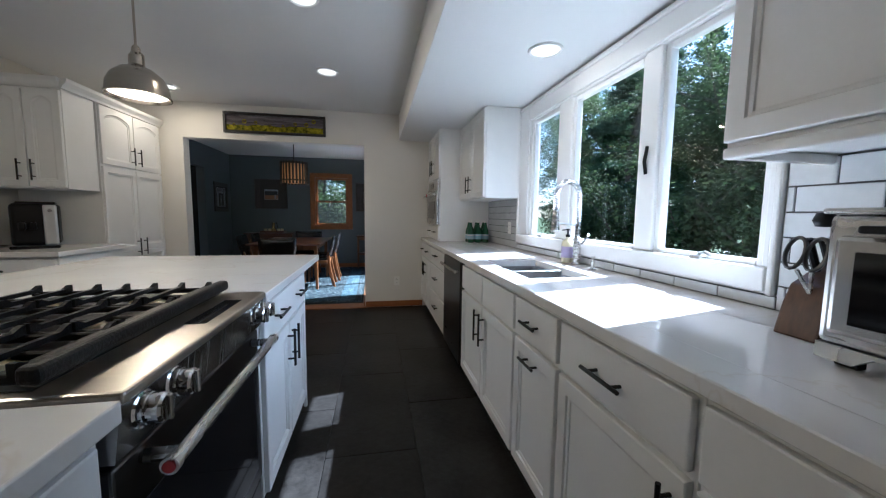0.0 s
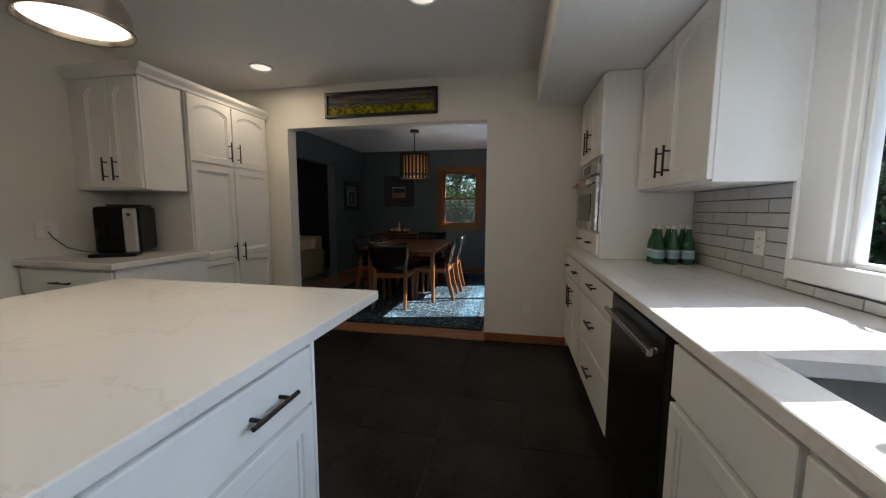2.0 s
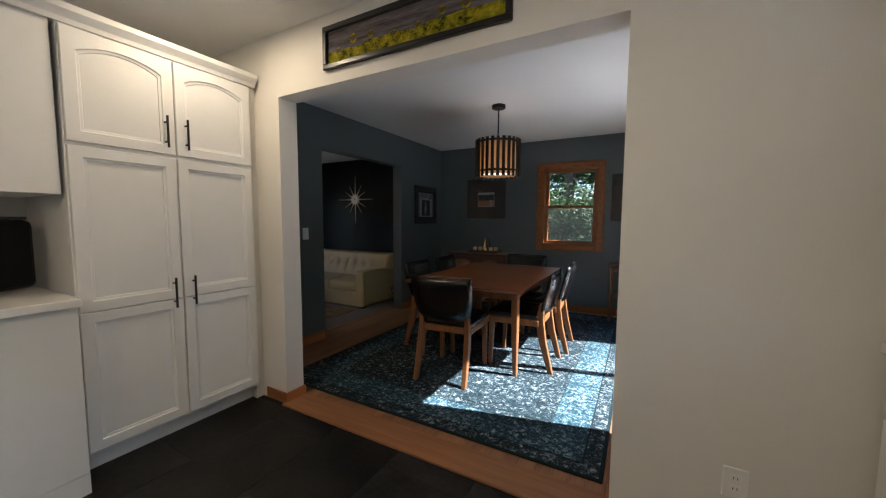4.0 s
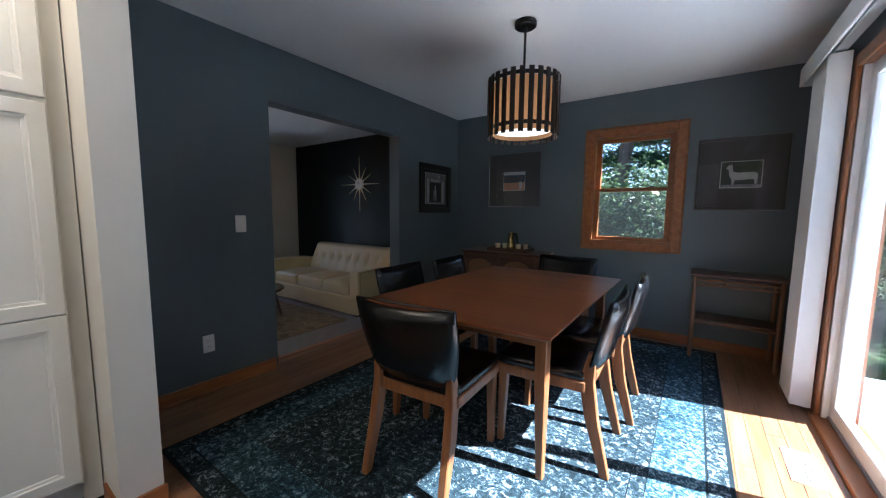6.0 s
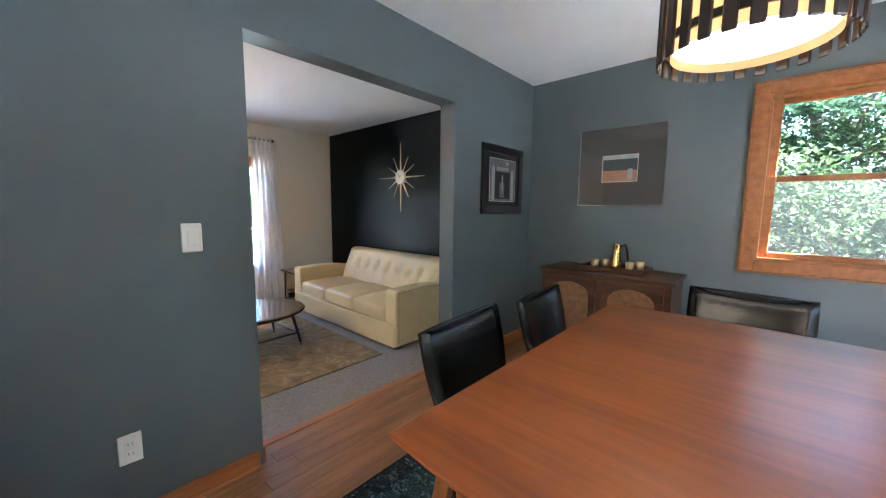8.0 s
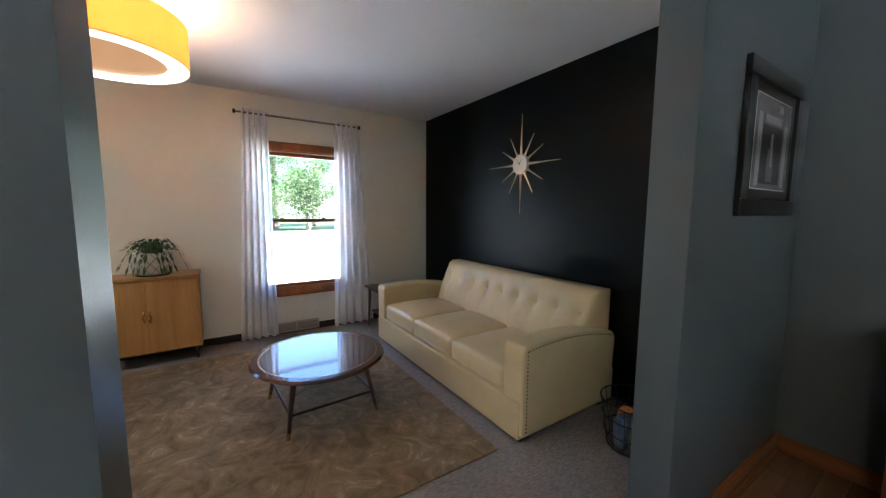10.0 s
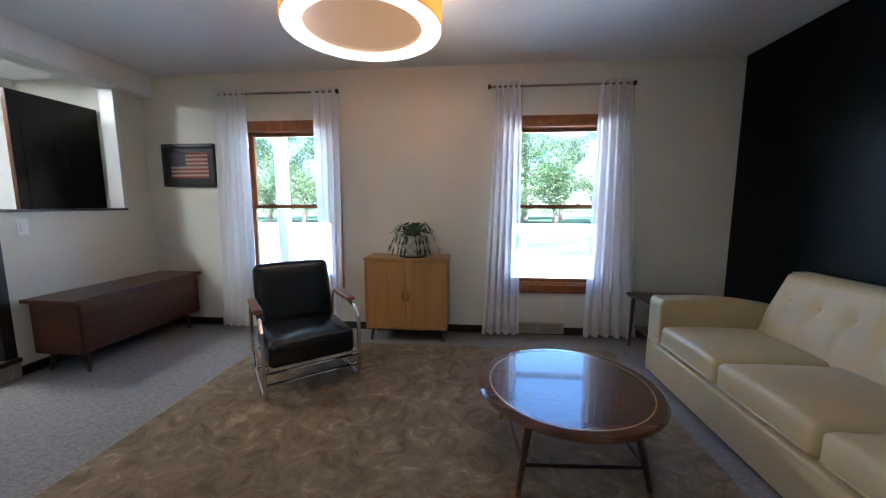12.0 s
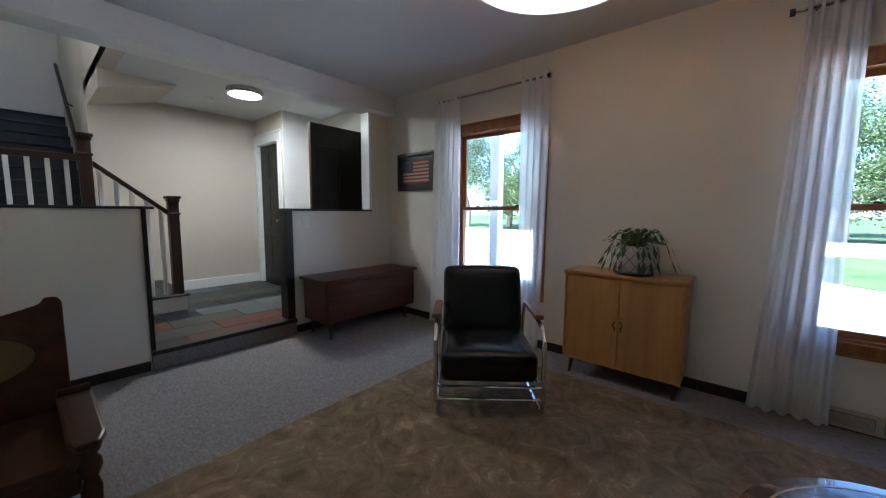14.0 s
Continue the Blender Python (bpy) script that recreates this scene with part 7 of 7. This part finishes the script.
for k, (col, dx, dy) in enumerate((((0.55, 0.20, 0.05), -0.03, 0.03), ((0.10, 0.16, 0.10), 0.05, -0.03), ((0.10, 0.15, 0.25), -0.02, -0.06))):
    solid("folded_cloth", box(-0.075, 0.075, -0.05, 0.05, 0.0, 0.19, 0.03, 2), mat("cloth_dye", col, 0.8, vary=0.5, scale=18), "bright printed cloth standing in the wire basket", "cloth", m=pose(-3.52 + dx, 8.40 + dy, LF + 0.02, 8, 5, 40 * k))

# wooden settle at the wall
M_SETTLE = wood("dark_red_walnut", (0.085, 0.031, 0.011), (0.030, 0.011, 0.005), 1, 0.30, 0.6)
se = thing("settle", Matrix.Translation((-3.485, 4.30, LF)) @ Matrix.Diagonal((1.0, 0.63, 0.95, 1.0)), "dark reddish wooden settle with a scrolled back and turned front legs", "settle")
pts = [(-0.34, 0.05), (0.34, 0.05), (0.34, 0.88), (0.325, 0.905), (0.29, 0.905), (0.275, 0.88)] + [(0.275 - 0.55 * k / 12, 0.88 - 0.06 * math.sin(math.pi * k / 12) + 0.05 * math.exp(-((k - 6) / 2.2) ** 2)) for k in range(1, 12)] + [(-0.275, 0.88), (-0.29, 0.905), (-0.325, 0.905), (-0.34, 0.88)]
part("back", prism(pts, -0.03, 0.012, 1, 0.006, 2), M_SETTLE, se, "scroll-topped panelled back", m=pose(0, 0.02, 0, 5, 0, 0))
M_OLIVE = mat("olive_tan_upholstery", (0.15, 0.095, 0.036), 0.5, vary=0.2, scale=8, grain=120, bump=0.1)
oval = [(0.25 * math.cos(2 * math.pi * k / 28), 0.665 + 0.115 * math.sin(2 * math.pi * k / 28)) for k in range(28)]
part("back_pad", prism(oval, 0.0125, 0.026, 1, 0.005, 2), M_OLIVE, se, "oval tan back panel", m=pose(0, 0.02, 0, 5, 0, 0))
part("seat", box(-0.34, 0.34, 0.03, 0.84, 0.37, 0.405, 0.010, 2), M_SETTLE, se)
part("apron", box(-0.32, 0.32, 0.79, 0.815, 0.27, 0.369, 0.005), M_SETTLE, se)
for s in (-1, 1):
    arm = part("arm", prism([(s * 0.345 - 0.055, 0.05), (s * 0.345 + 0.055, 0.05), (s * 0.345 + 0.05, 0.80), (s * 0.345 + 0.03, 0.90), (s * 0.345 - 0.03, 0.90), (s * 0.345 - 0.05, 0.80)], 0.445, 0.475, 2, 0.010, 2), M_SETTLE, se, "broad flat arm")
    part("arm_scroll", tube([(s * 0.345 - 0.05, 0.08, 0.48), (s * 0.345 + 0.05, 0.08, 0.48)], 0.022, 12), M_SETTLE, arm)
    part("side_panel", box(s * 0.345 - 0.012, s * 0.345 + 0.012, 0.04, 0.80, 0.33, 0.444, 0.004), M_SETTLE, se)
    part("leg", lathe([(0, 0), (0.016, 0), (0.020, 0.06), (0.030, 0.28), (0.020, 0.32), (0.036, 0.36), (0.032, 0.39), (0.022, 0.405), (0.036, 0.425), (0.03, 0.444), (0, 0.444)], 16, s * 0.345, 0.82), M_SETTLE, se, "turned front leg", smooth=True)
    part("leg", box(s * 0.32 - 0.022, s * 0.32 + 0.022, 0.0, 0.05, 0.0, 0.369, 0.004), M_SETTLE, se)

# ---- hall and stairs ----
def newel(x, y, z0, z1):
    t = thing("newel_post", Matrix.Translation((x, y, z0)), "dark square newel post with a moulded cap", "newel post", "newel posts")
    h = z1 - z0
    part("shaft", box(-0.045, 0.045, -0.045, 0.045, 0, h - 0.03, 0.004), M_NEWEL, t)
    part("collar", box(-0.056, 0.056, -0.056, 0.056, h - 0.20, h - 0.175, 0.006), M_NEWEL, t)
    part("cap", box(-0.065, 0.065, -0.065, 0.065, h - 0.03, h, 0.008, 2), M_NEWEL, t)
    part("cap_base", box(-0.054, 0.054, -0.054, 0.054, h - 0.06, h - 0.031, 0.006), M_NEWEL, t)


newel(-4.785, 1.83, 0.181, 1.23)
newel(-4.15, 1.83, 0.0, 1.77)
st = thing("staircase", Matrix.Identity(4), "dark-treaded staircase with white risers and a landing", "staircase", kind="structure")
for k in range(3):
    x0 = -4.70 + 0.25 * k
    part("riser", box(x0, x0 + 0.02, 0.74, 1.80, 0.18 * k, 0.18 * k + 0.155), M_TRIMW, st)
    part("tread", box(x0 - 0.025, x0 + 0.27, 0.735, 1.84, 0.18 * k + 0.155, 0.18 * k + 0.18, 0.006), M_TREAD, st)
    part("stringer", box(x0, x0 + 0.25, 1.80, 1.83, 0, 0.18 * k + 0.154), M_TRIMW, st)
part("riser", box(-4.85, -4.83, 0.74, 1.88, 0, 0.154), M_TRIMW, st)
part("stringer", box(-4.829, -4.46, 1.86, 1.88, 0, 0.154), M_TRIMW, st)
part("tread", box(-4.875, -4.726, 0.735, 1.905, 0.155, 0.18, 0.006), M_TREAD, st)
part("tread", box(-4.725, -4.45, 1.841, 1.905, 0.155, 0.18, 0.006), M_TREAD, st)
part("landing", box(-3.98, -3.27, 0.735, 2.94, 0.50, 0.54, 0.004), M_TREAD, st)
part("landing_skirt", box(-3.99, -3.97, 1.84, 2.94, 0.0, 0.499), M_TRIMW, st)
for k in range(11):
    y1 = 0.73 - 0.25 * k
    zt = 0.54 + 0.18 * (k + 1)
    part("riser", box(-4.29, -3.27, y1 - 0.02, y1, zt - 0.18, zt - 0.026), M_TREAD, st)
    part("tread", box(-4.29, -3.27, y1 - 0.27, y1 + 0.025, zt - 0.025, zt, 0.006), M_TREAD, st)
hr = thing("handrail", Matrix.Identity(4), "dark wooden handrail on white square balusters", "railing")
part("rail", prism([(-4.75, 1.02), (-4.75, 1.07), (-4.20, 1.53), (-4.20, 1.48)], 1.80, 1.86, 1, 0.006, 2), M_NEWEL, hr)
for k in range(5):
    x = -4.68 + k * 0.11
    zt = 1.02 + (x + 4.75) / 0.55 * 0.46
    zb = 0.18 * (1 + int((x + 4.725) / 0.25))
    part("baluster", box(x - 0.016, x + 0.016, 1.80, 1.832, zb, zt + 0.01, 0.003), M_TRIMW, hr)
part("rail", box(-4.12, -3.27, 1.80, 1.86, 1.52, 1.575, 0.006, 2), M_NEWEL, hr)
for k in range(7):
    x = -4.03 + k * 0.115
    part("baluster", box(x - 0.016, x + 0.016, 1.815, 1.847, 0.54, 1.521, 0.003), M_TRIMW, hr)
part("bottom_rail", box(-4.12, -3.27, 1.80, 1.862, 0.541, 0.58, 0.004), M_TRIMW, hr)
wr = thing("handrail", Matrix.Identity(4), "dark wall handrail climbing beside the upper flight", "railing")
part("rail", tube([(-4.23, 0.9, 1.45), (-4.23, -1.6, 3.25)], 0.022, 10), M_NEWEL, wr)
for y, zz in ((0.6, 1.64), (-0.6, 2.51)):
    part("bracket", tube([(-4.23, y, zz), (-4.30, y, zz - 0.03)], 0.008, 8), M_BLACKMETAL, wr)
solid("stair_bulkhead", prism([(-4.30, DZ), (-4.94, DZ), (-4.30, 2.25)], 0.74, 1.66, 1), M_FWALL, "sloping bulkhead under the upper stairs", "bulkhead", kind="structure")

# closet door and front door
cd = thing("door_2", face("+x", -6.10, 1.155, 0), "dark espresso panelled closet door with white casing", "door", kind="structure")
part("leaf", box(-0.32, 0.32, 0.01, 2.03, -0.07, -0.035, 0.003), M_DOORDARK, cd)
for u in (-0.155, 0.155):
    for v0, v1 in ((0.15, 0.75), (0.85, 1.45), (1.55, 1.92)):
        part("panel", box(u - 0.115, u + 0.115, v0, v1, -0.0348, -0.026, 0.006), M_DOORDARK, cd)
part("knob", lathe([(0, 0), (0.025, 0), (0.012, 0.012), (0.012, 0.035), (0.028, 0.045), (0.024, 0.065), (0, 0.07)], 18), M_NICKEL, cd, m=Matrix.Translation((0.27, 0.95, -0.035)))
for u0, u1, v0, v1 in ((-0.415, -0.325, 0, 2.05), (0.325, 0.415, 0, 2.05), (-0.43, 0.43, 2.051, 2.16)):
    part("casing", box(u0, u1, v0, v1, 0.001, 0.02, 0.004), M_TRIMW, cd)
part("cornice", box(-0.445, 0.445, 2.161, 2.185, 0.001, 0.035, 0.005), M_TRIMW, cd)
fd = thing("door_3", pose(-5.97, 2.55, 0.008, 0, 0, 0), "dark brown front door standing open into the hall", "door", kind="structure")
part("leaf", box(-0.73, 0.0, -0.022, 0.022, 0, 2.10, 0.004), M_DOORDARK, fd)
for u0, u1 in ((-0.66, -0.40), (-0.33, -0.07)):
    for v0, v1 in ((0.2, 0.9), (1.05, 1.85)):
        part("panel", box(u0, u1, 0.0225, 0.030, v0, v1, 0.006), M_DOORDARK, fd)
part("edge_strip", box(0.0005, 0.004, -0.021, 0.021, 0, 2.10), M_WALNUTZ, fd)
plate("light_switch", "+y", -6.33, 1.62, 1.14, 0.19, 0.118, "white triple light switch in the entry", "light switch")
fo = thing("flush_light", Matrix.Translation((-5.465, 2.08, DZ)), "round flush ceiling light with a steel rim, lit", "ceiling light")
part("rim", lathe([(0.185, 0), (0.19, -0.02), (0.18, -0.055), (0.165, -0.058), (0.165, 0)], 36), M_NICKEL, fo, smooth=True)
part("diffuser", lathe([(0, -0.064), (0.12, -0.062), (0.165, -0.055), (0.165, -0.045), (0, -0.045)], 36), glow("hall_diffuser", (1.0, 0.88, 0.70), 5.0), fo)
sm = solid("smoke_alarm", lathe([(0, 0), (0.06, 0), (0.058, -0.025), (0.045, -0.035), (0, -0.036)], 24, -5.3, 1.45), M_WHITEPLASTIC, "small white smoke alarm on the hall ceiling", "smoke alarm", m=Matrix.Translation((0, 0, DZ)))

# ---- outdoors ----
ground = solid("ground", box(-300, 300, -300, 300, -0.75, -0.45), M_GRASS, "rough lawn around the house", "ground", kind="structure")
solid("driveway", slab([(-33, -16), (-7.3, -16), (-7.3, 19), (-14, 27), (-33, 29)], -0.449, -0.43, 0.004, 1), M_CONCRETE, "pale sunlit concrete driveway", "driveway", kind="structure")
solid("lawn_island", prism([(-18.6 + 4.3 * math.cos(2 * math.pi * k / 24), 9.9 + 3.0 * math.sin(2 * math.pi * k / 24)) for k in range(24)], -0.4299, -0.40, 2), M_GRASS, "oval lawn within the driveway", "lawn", kind="structure")
# Patio is assumed; pale and wide to bounce sun onto the dining ceiling.
solid("patio", box(0.50, 4.2, 4.6, 9.0, -0.449, -0.06, 0.01), M_PATIO, "assumed pale concrete patio, bouncing sun into the dining room", "patio", kind="structure")
solid("eave", box(-8.3, -6.89, 1.0, 6.2, 2.55, 2.70), M_TRIMW, "white porch roof edge outside the windows", "porch", kind="structure")
for y in (1.3, 3.75):
    solid("porch_post", box(-8.2, -8.06, y - 0.07, y + 0.07, -0.45, 2.55, 0.008), M_TRIMW, "white square porch post", "post", "porch posts")


def tree_meshes(seed, height, spread, pine, count):
    rg = random.Random(seed)
    tb = bmesh.new()
    top = height * (0.95 if pine else 0.62)
    pts = [(0.10 * rg.uniform(-1, 1) * k, 0.10 * rg.uniform(-1, 1) * k, top * k / 5) for k in range(6)]
    bm_tube(tb, pts, height * 0.020 + 0.05, 8, 0.03)
    crown = bmesh.new()
    limbs = []
    nl = 38 if pine else 20
    for k in range(nl):
        f = (k + 0.5) / nl
        z = top * (0.16 + 0.82 * f) if pine else top * (0.35 + 0.65 * f)
        a = rg.uniform(0, 2 * math.pi) + k * 2.4
        out = spread * ((1.08 - f) * rg.uniform(0.6, 1.15) if pine else rg.uniform(0.5, 1.05))
        rise = -0.14 * out if pine else out * rg.uniform(0.2, 0.9)
        ax = Vector((math.cos(a), math.sin(a), 0))
        p0 = Vector((0, 0, z))
        mid = p0 + ax * out * 0.5 + Vector((0, 0, rise * 0.25))
        end = p0 + ax * out + Vector((0, 0, rise))
        bm_tube(tb, [p0, mid, end], 0.040, 5, 0.010)
        twigs = [rg.uniform(0.25, 1.0) for q in range(5 if pine else 9)]
        limbs.append((p0, mid, end, out, Vector((-ax.y, ax.x, 0)), twigs))
    for k in range(count):
        p0, mid, end, out, side, twigs = limbs[rg.randrange(nl)]
        f = rg.choice(twigs) + rg.gauss(0, 0.05)
        c = p0.lerp(mid, f * 2) if f < 0.5 else mid.lerp(end, f * 2 - 1)
        if pine:
            lat = rg.gauss(0, 0.20) * (0.5 + out * 0.4)
            p = c + side * lat + Vector((rg.gauss(0, 0.10), rg.gauss(0, 0.10), rg.gauss(0, 0.05) - 0.12 * abs(lat)))
            ln, wd = rg.uniform(0.10, 0.24), rg.uniform(0.016, 0.036)
        else:
            p = c + Vector((rg.gauss(0, 0.30), rg.gauss(0, 0.30), rg.gauss(0, 0.24)))
            ln, wd = rg.uniform(0.05, 0.11), rg.uniform(0.022, 0.042)
        d = Vector((rg.gauss(0, 1), rg.gauss(0, 1), rg.gauss(-0.15, 0.4))).normalized() * ln
        w = d.orthogonal().normalized() * wd
        w.rotate(Euler((rg.uniform(0, 3), rg.uniform(0, 3), 0)))
        crown.faces.new([crown.verts.new(q) for q in (p - d * 0.5, p + w, p + d * 0.5, p - w)])
    return mesh_of("trunk", tb, M_BARK), mesh_of("crown", crown, M_PINE if pine else M_LEAF)


KINDS = [tree_meshes(21, 9.0, 2.3, True, 21000), tree_meshes(22, 8.0, 2.6, False, 21000), tree_meshes(23, 8.5, 2.1, True, 21000), tree_meshes(24, 7.0, 2.9, False, 21000), tree_meshes(25, 3.0, 1.5, False, 9000)]
LAB = ["dark pine tree with drooping boughs", "broadleaf tree in full summer leaf", "slender dark pine tree", "spreading broadleaf tree in leaf", "leafy bush at the edge of the wood"]


def tree(x, y, kind, s, rz):
    t = thing("bush" if kind == 4 else "tree", Matrix.Translation((x, y, -0.46)) @ pose(0, 0, 0, 0, 0, rz) @ Matrix.Scale(s, 4), LAB[kind], "bush" if kind == 4 else "tree", "bushes" if kind == 4 else "trees")
    for nm, me in zip(("trunk", "crown"), KINDS[kind]):
        o = new(nm, me)
        o.parent = t


rt = random.Random(77)
# wood behind the kitchen
for k in range(15):
    x = 9.0 + 1.6 * (k % 3) + rt.uniform(-0.5, 0.5)
    y = -4.5 + 1.35 * k + rt.uniform(-0.5, 0.5)
    tree(x, y, (0, 1, 2, 3)[k % 4], 0.95 + rt.uniform(0, 0.20), rt.uniform(0, 360))
for k in range(16):
    tree(15 + 2.5 * (k % 2) + rt.uniform(-1, 1), -12 + 2.7 * k, (1, 0, 3, 2)[k % 4], 1.5 + rt.uniform(0, 0.35), rt.uniform(0, 360))
for k in range(12):
    tree(7.4 + rt.uniform(-0.6, 0.6), -4.5 + 1.7 * k, 4, 0.8 + rt.uniform(0, 0.3), rt.uniform(0, 360))
# behind the dining room
for k in range(7):
    tree(-6 + 1.9 * k + rt.uniform(-0.4, 0.4), 14.6 + 1.2 * (k % 2), (1, 3, 0)[k % 3], 0.9 + rt.uniform(0, 0.2), rt.uniform(0, 360))
for k in range(6):
    tree(-4.5 + 1.5 * k, 12.7 + rt.uniform(-0.3, 0.3), 4, 0.95, rt.uniform(0, 360))
# beyond the drive
for k in range(14):
    tree(-36 - 3 * (k % 3) + rt.uniform(-1, 1), -18 + 4.2 * k, (1, 3)[k % 2], 1.6 + rt.uniform(0, 0.4), rt.uniform(0, 360))
for k in range(12):
    tree(-33.5 + rt.uniform(-1, 1), -12 + 3.6 * k, 4, 1.5 + rt.uniform(0, 0.6), rt.uniform(0, 360))
tree(-24.5, 15.5, 3, 0.95, 40)
tree(-23.0, 4.6, 1, 0.95, 140)

# ---- tiles and boards, piece by piece ----
wall_tiles(bs2, 3.47, 4.325, 0.921, 1.369, 0.30, 0.064, 0.005, M_TILE, 1.2905)
wall_tiles(bs, -0.10, 1.325, 0.921, 1.398, 0.20, 0.079, 0.005, M_TILEW, 1.2905)
wall_tiles(bs3, 1.325, 3.47, 0.921, 0.964, 0.20, 0.079, 0.005, M_TILEW, 1.2905)
piece_floor(floor_kitchen, "floor_tile", -2.998, 1.298, -0.6, 5.058, 0.92, 0.46, 1, 0.003, M_SLATE, 0.0, 0.006, 0.5)
piece_floor(floor_dining, "floor_board", -3.128, 0.44, 5.262, 8.80, 1.1, 0.083, 1, 0.0012, M_FLOORWOOD, 0.0, 0.008, "random")
HALL = [mat("slate_rust", (0.11, 0.036, 0.020), 0.45, vary=0.3, scale=5, spec=0.25), mat("slate_black", (0.013, 0.014, 0.016), 0.4, vary=0.3, scale=5, spec=0.25), mat("slate_grey", (0.085, 0.10, 0.108), 0.42, vary=0.25, scale=5, spec=0.25), mat("slate_olive", (0.060, 0.060, 0.045), 0.45, vary=0.25, scale=5, spec=0.25), mat("slate_charcoal", (0.028, 0.030, 0.033), 0.42, vary=0.3, scale=5, spec=0.25), mat("slate_pale", (0.12, 0.13, 0.12), 0.42, vary=0.25, scale=5, spec=0.25)]
piece_floor(floor_hall, "floor_tile", -6.10, -4.30, 0.735, 2.99, 0.61, 0.305, 0, 0.004, M_SLATE, 0.0, 0.006, 0.5, 9, HALL)
